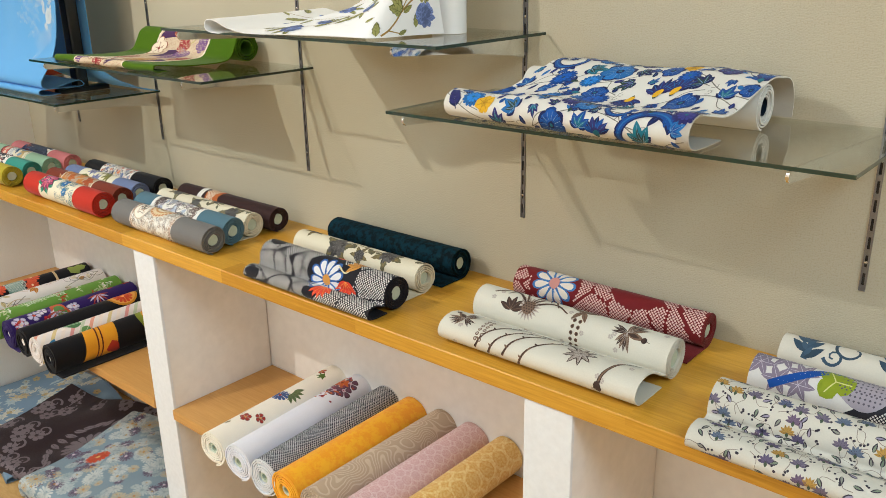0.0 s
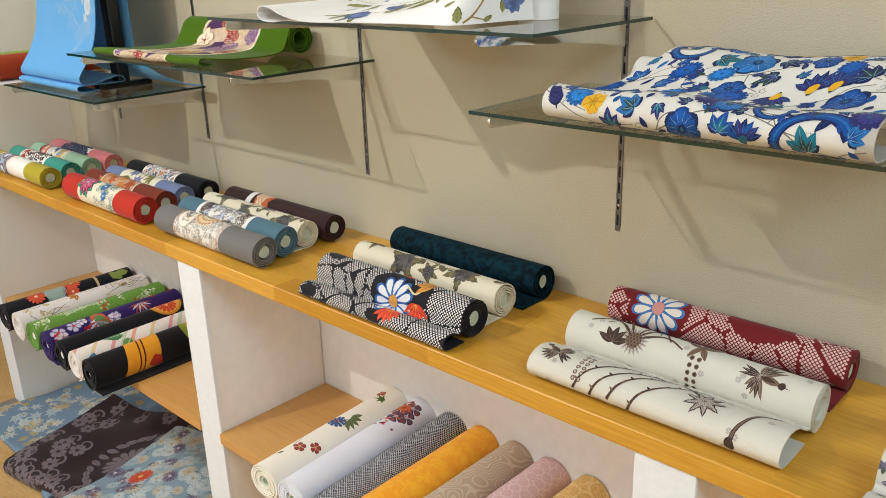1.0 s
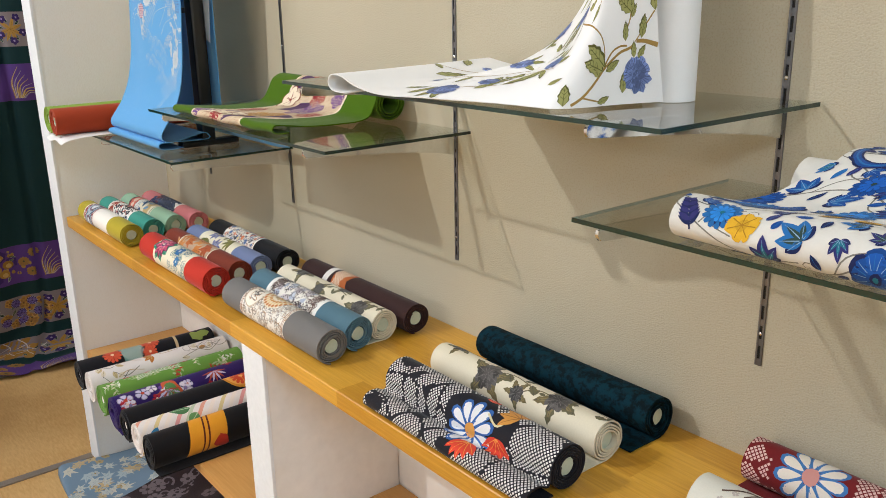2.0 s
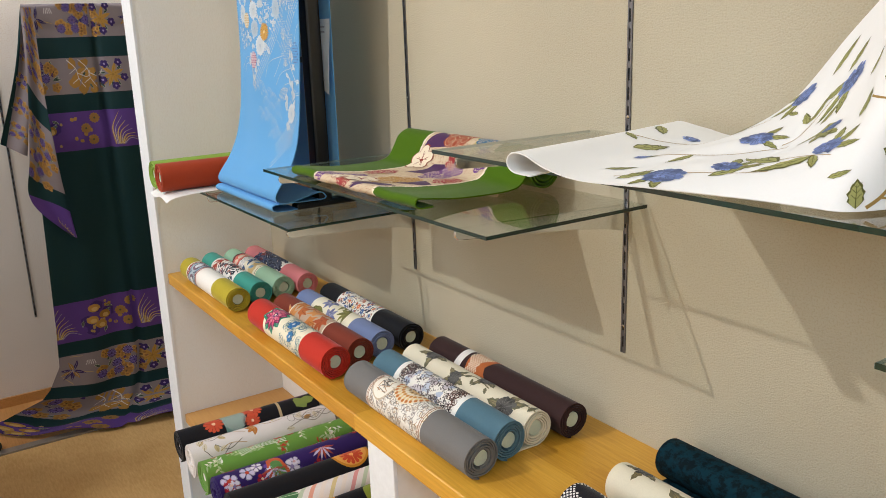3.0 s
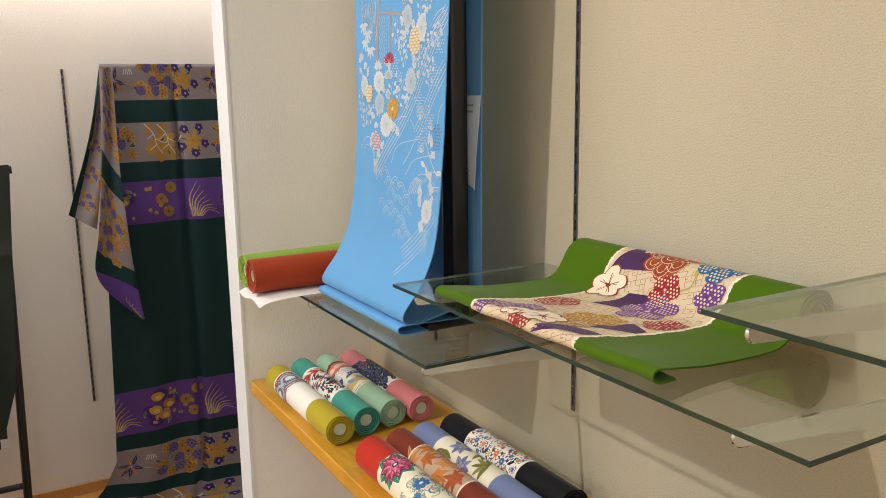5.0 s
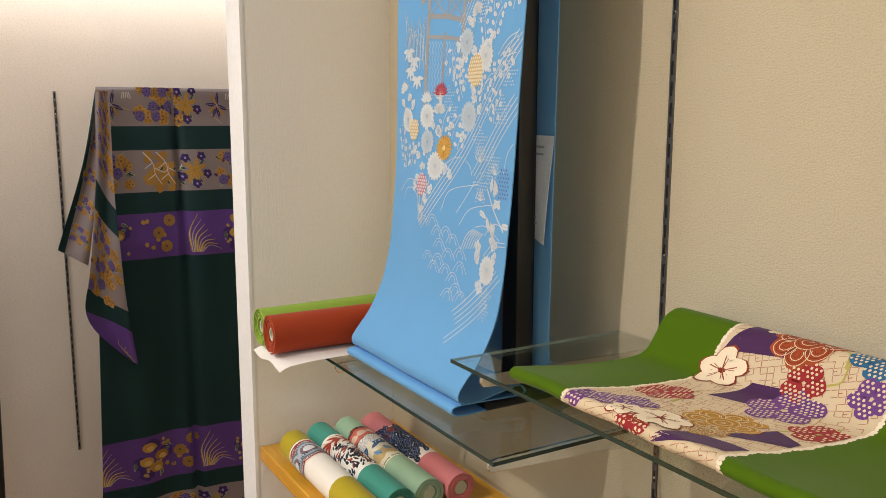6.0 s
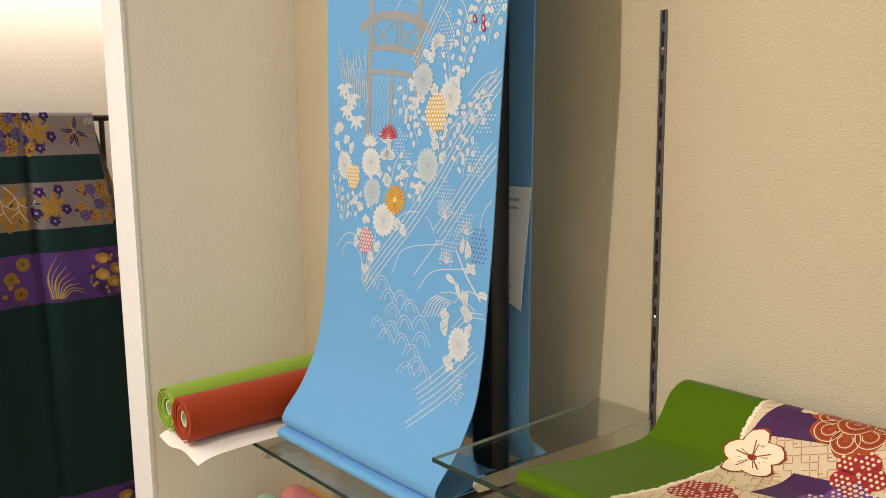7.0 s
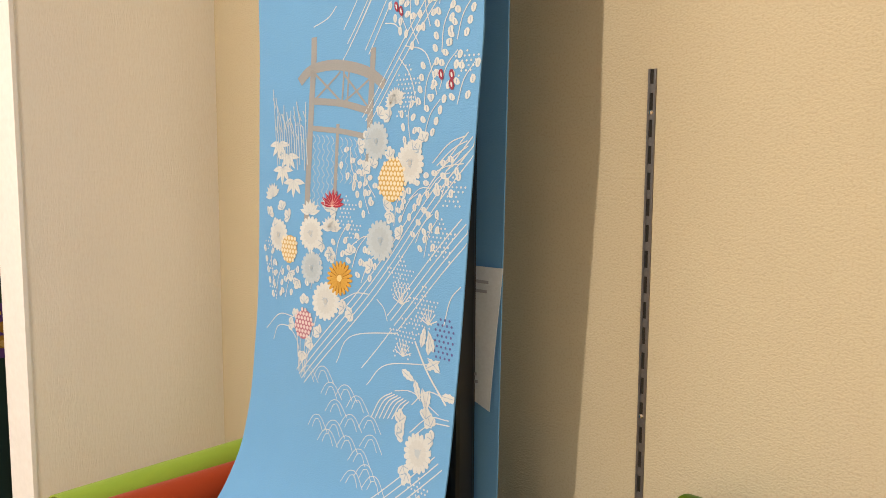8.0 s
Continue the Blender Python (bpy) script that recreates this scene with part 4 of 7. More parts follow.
def art_sepia(g):
    """Sepia flowers, grapes, blades of grass and small stars on ivory."""
    L, T = g.L, g.tail
    sep, mid, pale = lin("46362f"), lin("77604f"), lin("b9afa6")
    out = []
    rg = random.Random(77)
    for i in range(46):
        out += flower(rg.uniform(0.03, g(170)), rg.uniform(-L * .48, L * .48), 0.0042, 5, pale, None, rg.uniform(0, 70), None, 0)
    s, l = g(48), -L * .20                                     # great flower
    for k in range(18):
        out += leaf(s, l, 0.023, 0.006, 20 * k, pale, None, 1) + leaf(s, l, 0.019, 0.002, 20 * k, mid, None, 2)
    out += blob(s, l, 0.012, mid, 3, 14, 0.05)
    out += dots(s - .012, s + .012, l - .012, l + .012, .005, .0015, sep, lambda a, b: math.hypot(a - s, b - l) < .012, 4)
    for a, b, w in ((.03, -.075, .006), (.04, -.05, .005), (.035, .05, .006), (.02, .07, .006), (.055, .03, .004)):
        out += stem([(s, l), (s + a, l + b * .55), (s + a * .4, l + b)], w, mid, 1, 0.4)
        out += stem([(s, l), (s + a, l + b * .55), (s + a * .4, l + b)], w * .45, sep, 2, 0.4)
    for k in range(5):
        out += leaf(s - .012, l - .03, .026, .010, -70 + 35 * k, sep, mid, 2)
    s, l = g(72), L * .06                                      # grapes
    for k in range(5):
        out += leaf(s + .01, l, .026, .009, 150 - 75 * k, mid, sep, 1)
    for k in range(11):
        out += blob(s - .012 - .010 * (k // 2), l + (.005 if k % 2 else -.005), .0034, mid, 2, 9, .05) + blob(s - .012 - .010 * (k // 2), l + (.005 if k % 2 else -.005), .002, sep, 3, 7, .05)
    def bird(s, l, k, rot):
        """A small bird with barred wings and a long tail."""
        q = leaf(s, l, .028 * k, .0105 * k, rot, mid, None, 2) + leaf(s, l, .020 * k, .006 * k, rot, sep, None, 3)
        for w, span in ((-62, .030), (38, .032)):
            for j in range(5):
                q += leaf(s, l, span * k * (1 - .07 * j), .0058 * k, rot + w + 15 * j * (1 if w > 0 else -1), sep if j % 2 else mid, pale, 4)
        for j in (-16, 0, 16):
            q += leaf(s, l, .026 * k, .0048 * k, rot + 180 + j, sep, pale, 3)
        return q + blob(*turn([(0, .028 * k)], rot, s, l)[0], .0046 * k, sep, 5, 9, .05) + stem(turn([(0, .030 * k), (0, .038 * k)], rot, s, l), .0014, sep, 5, .3)
    out += bird(g(58), L * .30, 1.05, -100)
    t = T - 0.078                                              # the front fold: blades, bird, leaves, pods
    for k, (l, d) in enumerate(((-L * .20, .0), (-L * .13, -.004), (-L * .05, .002), (L * .03, -.006))):
        line = [(t - .040 + d, l - .030), (t - .005 + d, l - .012), (t + .030 + d, l + .028), (t + .048 + d, l + .062)]
        out += stem(line, .0042, mid, 2, 0.35)
        out += stem(line, .0022, sep, 3, 0.35)
        for j in range(9):
            u = j / 8 * (len(line) - 1)
            i = min(len(line) - 2, int(u))
            ps, pl = (line[i][n] + (line[i + 1][n] - line[i][n]) * (u - i) for n in (0, 1))
            out += leaf(ps, pl, .0075, .0030, 55 if j % 2 else -15, mid if j % 3 else sep, None, 4)
    out += bird(t + .004, -L * .40, .95, 60)
    for k in range(12):
        out += blob(t + .016 - .0085 * (k // 2), -L * .275 + (.0045 if k % 2 else -.0045), .0033, mid, 2, 9, .05) + blob(t + .016 - .0085 * (k // 2), -L * .275 + (.0045 if k % 2 else -.0045), .0018, pale, 3, 7, .05)
    s, l = t + .008, L * .20
    for k in range(9):
        out += leaf(s, l, .027, .0085, 40 * k, sep, None, 2, .12) + leaf(s, l, .024, .0058, 40 * k, pale, sep, 4) + stem(turn([(.0016, .008), (.0016, .019)], 40 * k, s, l), .0008, mid, 6)
    out += stem([(s, l), (s + .03, l - .04), (s + .035, l - .09)], .004, sep, 1)
    pod = [(t - .036, L * .335), (t - .012, L * .345), (t + .02, L * .385), (t + .036, L * .44)]
    out += stem(pod, .0060, sep, 2, .5) + stem(pod, .0030, mid, 3, .5) + blob(t - .036, L * .335, .0060, sep, 4, 10, .1, 1, 1.5, 30)
    return out


place(0.022, 0.396, -0.170, 0.0340, [F["ivory"]], "ivory cloth roll with sepia flowers and a bird", seed=17, phi0=-30, way=1, th=0.0016, pitch=0.0026, loose=.001, art=art_sepia, ri=0.016,
      tail=[(-0.040, 0.0010), (-0.090, 0.0010), (-0.112, 0.004), (-0.124, 0.018), (-0.116, 0.034), (-0.092, 0.041), (-0.066, 0.035), (-0.046, 0.023)])


def art_sprig(g):
    L = g.L
    out = []
    rg = random.Random(55)
    ink = lin("3f3b46")
    used = []
    for i in range(1800):
        s, l = rg.uniform(0.02, g(175)), rg.uniform(-L * .49, L * .49)
        if any(math.hypot(s - a, l - b) < .0104 for a, b in used):
            continue
        used.append((s, l))
        k = rg.random()
        if k < 0.28:
            c = lin(rg.choice(("5f5674", "59617e", "5f6a80", "6c6478", "a98742", "6a5a72")))
            for j in range(7):
                out += leaf(s, l, .0102, .0042, -90 + 30 * j + rg.uniform(-8, 8), shift(c, 1.15) if j % 2 else c, ink, 1 + j % 2)
            out += leaf(s, l, .006, .004, 180, lin("4d5a48"), None, 3)
        elif k < .75:
            a = rg.uniform(0, 360)
            out += leaf(s, l, .0122, .0054, a, ink, None, 1) + leaf(s, l, .0100, .0026, a, lin(rg.choice(("8d8f86", "9a93a8", "7d8a78"))), None, 2)
        else:
            for j in range(3):
                out += blob(s + rg.uniform(-.005, .005), l + rg.uniform(-.005, .005), .0016, ink, 1, 8, .05)
        if rg.random() < .55:
            a = rg.uniform(0, 6.28)
            out += stem([(s, l), (s + .014 * math.sin(a), l + .014 * math.cos(a)), (s + .022 * math.sin(a + .5), l + .022 * math.cos(a + .5))], .0008, lin("8a8078"), 0)
    return out


place(0.474, 0.860, -0.245, 0.0340, [F["offwhite"]], "white cloth roll with small purple sprigs", seed=18, phi0=-14, way=1, th=.0018, pitch=.0028, art=art_sprig, loose=.001,
      tail=[(-0.030, 0.0012), (-0.070, 0.0012), (-0.091, 0.005), (-0.096, 0.018), (-0.084, 0.029), (-0.060, 0.029), (-0.040, 0.020)])


def art_mosaic(g):
    L = g.L
    out = []
    lilac, blue, green = lin("a29ba6"), lin("1d4b9c"), lin("8b9a1c")
    for k in range(9):
        s, l = g(130 - 34 * (k % 4)), -L * .47 + .028 * (k // 3)
        for j in range(6):
            out += leaf(s, l, .022, .010, 60 * j + 30, lin("857a8c"), lin("c9c2ce"), 1)
    out += stem([(g(10), -L * .42), (g(60), -L * .30), (g(110), -L * .18), (g(140), -L * .02)], .011, blue, 3)
    for s, l, r in ((g(78), -L * .10, .036), (g(60), L * .17, .036)):
        out += blob(s, l, r, lilac, 2, 24, .03)
        out += dots(s - r, s + r, l - r, l + r, .006, .0017, lin("5d5763"), lambda a, b: math.hypot(a - s, b - l) < r * .9 and math.sin(a * 900) > -.4, 3, True)
    for s, l, rot in ((g(62), -L * .20, 0), (g(90), L * .06, 40), (g(30), L * .20, 10)):
        for j in range(3):
            out += blob(s + .011 * math.sin(2.1 * j + rot), l + .011 * math.cos(2.1 * j + rot), .015, green, 3, 12, .1, j)
            out += stem([(s, l), (s + .02 * math.sin(2.1 * j + rot), l + .02 * math.cos(2.1 * j + rot))], .0016, lin("d4d68a"), 5)
    out += stem([(g(-30), -L * .14), (g(20), -L * .02), (g(0), L * .14), (g(-50), L * .22)], .026, lin("2c2c34"), 1)
    out += dots(g(-50), g(30), -L * .15, L * .22, .005, .0016, lin("d6d2ce"), lambda a, b: abs(a - g(8) + 9 * (b - L * .04) ** 2) < .011, 2, True)
    out += blob(g(50), L * .44, .045, lin("9c2338"), 4, 20, .05) + leaf(g(20), L * .40, .04, .02, 20, green, lin("d4d68a"), 5)
    return out


place(0.484, 0.866, -0.142, 0.0335, [F["silver"]], "white cloth roll with lilac, blue and green roundels", seed=19, art=art_mosaic)


def art_vine(g):
    L = g.L
    out = []
    b = lin("405468")
    for l in (-L * .40, -L * .08, L * .30):
        out += stem([(g(20), l), (g(80), l + .004), (g(150), l)], .009, b, 1)
        for k in range(8):
            out += leaf(g(24 + 15 * k), l, .030 - .0016 * k, .011, 52 if k % 2 else -52, shift(b, .7 + .14 * (k % 4)), None, 2)
            out += leaf(g(30 + 15 * k), l, .017, .007, 28 if k % 2 else -28, shift(b, 1.2), None, 3)
    for l in (-L * .24, L * .10):
        out += curl(g(80), l, .030, .006, shift(b, .85), 20, 1.1, 1) + curl(g(45), l - .02, .014, .005, b, 200, 1.2, 1)
    for k in range(18):
        out += curl(g(40 + 25 * (k % 5)), L * (.16 + .018 * k), .009, .003, lin("7a8088"), 60 * k, 1.1, 0)
    return out


place(0.490, 0.870, -0.046, 0.0325, [F["white"]], "white cloth roll with a blue-grey vine print", seed=20, art=art_vine)

# ---- cloths shown on the glass shelves ----
SKY = fabric("cloth_sky_blue", lin("65a0d7"), 0.7, 520, 0.0009, 0.08)


def art_sky(at):
    """Embroidered autumn garden: gate, reeds, chrysanthemums, bush clover, slanting lines and waves. at(x, z): the place on the cloth."""
    W, SIL, GATE, PALE, VEIN = lin("c2ccd4"), lin("aabccd"), lin("8f959c"), lin("8fabc9"), lin("7da2cc")
    out = []
    rg = random.Random(12)

    def line(pts, w=0.0012, col=W, lay=2, taper=1.0):
        return stem([at(x, z) for x, z in pts], w, col, lay, taper)

    def bow(x0, z0, x1, z1, x2, z2, n=1, gap=.006, w=.0011):
        q = []
        for k in range(n):
            q += line([(x0 + gap * k, z0 - gap * .4 * k), (x1 + gap * .7 * k, z1 - gap * .9 * k), (x2 + gap * .2 * k, z2 - gap * .8 * k)], w)
        return q

    # gate with its lattice
    for x0, z0, x1, z1, w in ((-1.539, 1.512, -1.529, 1.722, .0085), (-1.439, 1.625, -1.432, 1.703, .009), (-1.494, 1.549, -1.490, 1.626, .0048), (-1.444, 1.575, -1.440, 1.628, .006)):
        out += line([(x0, z0), (x1, z1)], w, GATE, 1)
    out += line([(-1.551, 1.674), (-1.534, 1.686), (-1.500, 1.690), (-1.465, 1.685), (-1.435, 1.676), (-1.414, 1.664)], .0115, GATE, 1)
    out += line([(-1.531, 1.652), (-1.485, 1.648), (-1.438, 1.638)], .0075, GATE, 1) + line([(-1.531, 1.622), (-1.485, 1.618), (-1.446, 1.612)], .006, GATE, 1)
    for x0, z0, x1, z1 in ((-1.527, 1.653, -1.487, 1.682), (-1.527, 1.682, -1.487, 1.651), (-1.482, 1.649, -1.440, 1.671), (-1.482, 1.680, -1.440, 1.641), (-1.484, 1.648, -1.481, 1.684), (-1.476, 1.648, -1.473, 1.684)):
        out += line([(x0, z0), (x1, z1)], .0025, GATE, 1)
    for k in range(13):
        x = -1.534 + .0072 * k
        n = 14 if k < 6 else 9
        out += line([(x + (.0026 if j % 2 else -.0026), 1.616 - .0062 * j - .0006 * k) for j in range(n)], .0008, SIL, 0)
    # reeds and the bamboo leaves under them
    for k in range(14):
        x = -1.596 + .0042 * k
        top = 1.668 - .030 * abs(math.sin(k * 1.7)) - .0010 * k
        out += line([(x + .004, 1.575 + .006 * (k % 3)), (x + .001, 1.62), (x - .003 + .004 * math.sin(k * 2.1), top)], .0014, SIL, 2)
        out += line([(x + .002, top - .022), (x - .004, top - .010)], .0011, SIL, 2)
    for x, z in ((-1.588, 1.606), (-1.571, 1.592), (-1.582, 1.577), (-1.561, 1.563)):
        for a in (100, 140, 180, 220, 262):
            out += leaf(*at(x, z), .020, .0066, a, W, SIL, 2)

    # slanting bundles of couched lines
    def slant(x0, z0, x1, z1, n, gap, broken=0):
        q = []
        for k in range(n):
            d = gap * (k - (n - 1) / 2)
            q += line([(x0 + d, z0 - d * .8), (x1 + d, z1 - d * .8)], .0012, W, 1)
        return q
    out += slant(-1.545, 1.337, -1.288, 1.608, 4, .0052) + slant(-1.446, 1.628, -1.340, 1.745, 3, .0050) + slant(-1.402, 1.418, -1.293, 1.526, 4, .0056) + slant(-1.446, 1.363, -1.402, 1.412, 1, 0)
    out += slant(-1.484, 1.693, -1.436, 1.751, 1, 0) + slant(-1.474, 1.709, -1.436, 1.754, 2, .004) + slant(-1.482, 1.726, -1.458, 1.756, 1, 0) + slant(-1.443, 1.699, -1.404, 1.748, 2, .006)
    out += slant(-1.414, 1.214, -1.325, 1.293, 4, .0060) + slant(-1.413, 1.180, -1.342, 1.250, 2, .0060)

    # leaves and clover between the blossoms
    def frond(x, z, r, rot):
        q = []
        for a, k in ((-52, .78), (0, 1.0), (52, .78)):
            p = turn([(0, r * .55)], rot + a, *at(x, z))[0]
            q += blob(p[0], p[1], r * .50 * k, W, 3, 12, .12, int(abs(x) * 1e4) + int(a), 1.25, rot + a)
            q += stem([at(x, z), (p[0] + (p[0] - at(x, z)[0]) * .5, p[1] + (p[1] - at(x, z)[1]) * .5)], .0009, PALE, 5)
        return q
    first = ((-1.584, 1.529, 20), (-1.570, 1.520, 60), (-1.613, 1.521, -30), (-1.602, 1.508, -60), (-1.508, 1.533, -40), (-1.491, 1.530, 70), (-1.511, 1.494, 120), (-1.497, 1.483, 90), (-1.448, 1.577, -50), (-1.435, 1.581, -20), (-1.405, 1.590, 10),
             (-1.415, 1.540, -60), (-1.405, 1.533, 160), (-1.388, 1.512, 60), (-1.436, 1.473, 70), (-1.468, 1.485, 20), (-1.502, 1.479, -60), (-1.476, 1.425, 80), (-1.464, 1.420, 110))
    second = ((-1.571, 1.395, -90), (-1.560, 1.404, -40), (-1.513, 1.391, 60), (-1.526, 1.380, 120), (-1.542, 1.366, 180), (-1.541, 1.423, 10), (-1.570, 1.456, -150), (-1.554, 1.448, 160), (-1.360, 1.595, 40), (-1.352, 1.606, 20), (-1.368, 1.598, -40),
              (-1.457, 1.601, -70), (-1.444, 1.609, -30), (-1.423, 1.633, -40), (-1.405, 1.631, 60))
    for x, z, rot in first + second:
        out += frond(x, z, .0098, rot)
    for x, z, n, rot in ((-1.604, 1.543, 8, 20), (-1.499, 1.509, 9, 0), (-1.396, 1.644, 11, 20), (-1.533, 1.526, 7, 0)):
        for k in range(n):
            out += leaf(*at(x, z), .017, .0060, rot - 75 + 150 * k / (n - 1), W, SIL, 3)

    def clover(x, z, rot, n):
        q = line([(x, z), (x + .020 * math.sin(radians(rot)), z + .024 * math.cos(radians(rot))), (x + .034 * math.sin(radians(rot + 14)), z + .046 * math.cos(radians(rot + 14)))], .0010, W, 2)
        for j in range(n):
            u = (j + .6) / n
            d = .0085 if j % 2 else -.0085
            c0, s0 = math.cos(radians(rot)), math.sin(radians(rot))
            p = at(x + .046 * u * s0 + d * c0, z + .046 * u * c0 - d * s0)
            q += blob(p[0], p[1], .0030, W, 3, 10, .05, j, 1.45, rot + 35 * (-1) ** j) + stem([(p[0] - .0022, p[1]), (p[0] + .0022, p[1])], .0007, VEIN, 4)
        return q
    upper = ((-1.372, 1.605, -10, 7), (-1.352, 1.610, 25, 8), (-1.352, 1.640, 10, 8), (-1.332, 1.655, 25, 9), (-1.330, 1.690, 5, 8), (-1.312, 1.700, 18, 8), (-1.345, 1.715, -20, 7), (-1.378, 1.715, -30, 6), (-1.310, 1.640, 20, 6), (-1.334, 1.735, 15, 6), (-1.360, 1.700, -35, 6))
    lower = ((-1.400, 1.520, 15, 7), (-1.388, 1.528, 40, 7), (-1.440, 1.530, -25, 8), (-1.430, 1.548, -45, 8), (-1.455, 1.560, -40, 6), (-1.365, 1.505, 35, 6), (-1.352, 1.492, 20, 5), (-1.375, 1.548, 60, 6), (-1.347, 1.556, 50, 6), (-1.330, 1.548, 30, 5),
             (-1.606, 1.440, -15, 7), (-1.600, 1.420, 10, 7), (-1.580, 1.425, 25, 6), (-1.492, 1.475, 15, 6), (-1.466, 1.470, 25, 6), (-1.452, 1.455, 30, 6), (-1.530, 1.440, 10, 5))
    for x, z, rot, n in upper + lower:
        out += clover(x, z, rot, n)
    for x, z in ((-1.393, 1.739), (-1.386, 1.734), (-1.330, 1.669), (-1.317, 1.668), (-1.317, 1.659)):
        out += blob(*at(x, z), .0030, lin("8c3a52"), 6, 9, .05, 1, 1.9, 20) + blob(*at(x, z), .0011, W, 7, 7, .05, 1, 2.6, 20)

    # chrysanthemums: white, silver, knotted yellow and pink, gold, red
    for x, z, r, c in ((-1.593, 1.498, .021, W), (-1.531, 1.504, .021, W), (-1.529, 1.465, .020, SIL), (-1.505, 1.429, .024, W), (-1.422, 1.503, .024, SIL), (-1.428, 1.607, .022, SIL), (-1.373, 1.585, .023, W)):
        out += mum(*at(x, z), r * .92, 18, c, None, rg.uniform(0, 20), 3, PALE, .84) + blob(*at(x, z), r * .12, shift(c, .8), 8, 8, .05)
    for x, z, r, c, h in ((-1.403, 1.567, .0235, "d3cfbe", "b9a060"), (-1.571, 1.483, .0175, "d3cfbe", "bba674"), (-1.542, 1.398, .018, "ccbfc6", "a06c84")):
        p = at(x, z)
        out += blob(*p, r * .92, lin(h), 5, 18, .04)
        out += dots(p[0] - r, p[0] + r, p[1] - r, p[1] + r, .0058, .0024, lin(c), lambda a, b, p=p, r=r: math.hypot(a - p[0], b - p[1]) < r, 6)
    out += mum(*at(-1.484, 1.457), .0195, 19, lin("c29a48"), lin("d8c48a"), 0, 5, lin("8a6424"), .62)
    for k in range(9):
        out += leaf(*at(-1.497, 1.536), .019, .0052, -80 + 20 * k, lin("9c2c48"), lin("e2b4b4"), 5)
    # stems that meet at the foot of the bouquet
    for x, z in ((-1.555, 1.392), (-1.548, 1.392), (-1.536, 1.392), (-1.528, 1.397), (-1.520, 1.410)):
        out += line([(x, z), (-1.545 + (x + 1.545) * .3, 1.342)], .0011, W, 1)
    # dotted clouds
    for x, z, r in ((-1.376, 1.662, .022), (-1.384, 1.643, .016), (-1.300, 1.678, .016), (-1.477, 1.534, .018), (-1.467, 1.510, .016), (-1.314, 1.558, .018), (-1.329, 1.511, .025), (-1.388, 1.469, .025), (-1.392, 1.456, .014), (-1.352, 1.441, .024), (-1.364, 1.422, .013),
                    (-1.384, 1.404, .024), (-1.614, 1.487, .012), (-1.612, 1.459, .012), (-1.606, 1.432, .012), (-1.350, 1.255, .018), (-1.347, 1.233, .014)):
        p = at(x, z)
        out += dots(p[0] - r, p[0] + r, p[1] - r, p[1] + r, .0052, .0012, W, lambda a, b, p=p, r=r: math.hypot(a - p[0], b - p[1]) < r * (.75 + .25 * math.sin(5 * math.atan2(a - p[0], b - p[1]))), 2)
    p = at(-1.321, 1.414)
    out += dots(p[0] - .024, p[0] + .024, p[1] - .013, p[1] + .012, .0062, .0015, lin("5a5f9c"), lambda a, b: math.hypot(a - p[0], b - p[1]) < .022, 3)
    # arching grasses
    for q in ((-1.606, 1.370, -1.594, 1.389, -1.556, 1.392, 1), (-1.623, 1.381, -1.593, 1.403, -1.560, 1.404, 1), (-1.570, 1.392, -1.552, 1.375, -1.546, 1.350, 1), (-1.484, 1.363, -1.464, 1.395, -1.392, 1.409, 1), (-1.437, 1.346, -1.410, 1.372, -1.343, 1.385, 1), (-1.478, 1.434, -1.460, 1.443, -1.440, 1.444, 1),
              (-1.427, 1.440, -1.416, 1.432, -1.410, 1.419, 1), (-1.367, 1.339, -1.342, 1.358, -1.305, 1.354, 1), (-1.341, 1.574, -1.322, 1.582, -1.300, 1.585, 1), (-1.472, 1.491, -1.452, 1.504, -1.438, 1.507, 1)):
        out += bow(*q)
    for q in ((-1.322, 1.428, -1.314, 1.454, -1.301, 1.468, 1), (-1.340, 1.585, -1.318, 1.604, -1.298, 1.611, 4),
              (-1.368, 1.310, -1.340, 1.332, -1.310, 1.336, 2), (-1.394, 1.348, -1.365, 1.352, -1.325, 1.338, 1), (-1.380, 1.700, -1.350, 1.690, -1.335, 1.650, 1), (-1.390, 1.690, -1.372, 1.670, -1.362, 1.640, 1), (-1.530, 1.733, -1.507, 1.741, -1.494, 1.752, 1), (-1.412, 1.725, -1.395, 1.722, -1.385, 1.712, 1)):
        out += bow(*q)
    # waves, and the comb-like crest
    crests = ((-1.528, 1.342), (-1.503, 1.346), (-1.489, 1.330), (-1.466, 1.331), (-1.448, 1.322), (-1.480, 1.312), (-1.508, 1.290), (-1.480, 1.289), (-1.456, 1.300), (-1.428, 1.304), (-1.489, 1.277), (-1.458, 1.276), (-1.424, 1.284), (-1.438, 1.266), (-1.426, 1.252), (-1.444, 1.242), (-1.412, 1.243))
    for x, z in crests:
        for r in (.017, .009):
            out += line([(x - r, z - .006), (x - r * .5, z + r * .42), (x + r * .2, z + r * .5), (x + r, z - .007)], .0008, W, 2)
    for k in range(7):
        out += line([(-1.428 + .0062 * k, 1.312 + .0010 * k), (-1.416 + .0060 * k, 1.334), (-1.398 + .0045 * k, 1.345 - .0006 * k)], .0013, W, 2)
    # lower flower and its leaves; the branch of slim leaves
    out += mum(*at(-1.354, 1.292), .021, 17, W, SIL, 8, 3, PALE, .82)
    for x, z, rot in ((-1.384, 1.318, 0), (-1.388, 1.303, -60), (-1.380, 1.308, 60), (-1.336, 1.324, 30), (-1.332, 1.311, 80), (-1.374, 1.274, -150), (-1.368, 1.268, 170), (-1.344, 1.330, 0)):
        out += frond(x, z, .0108, rot)
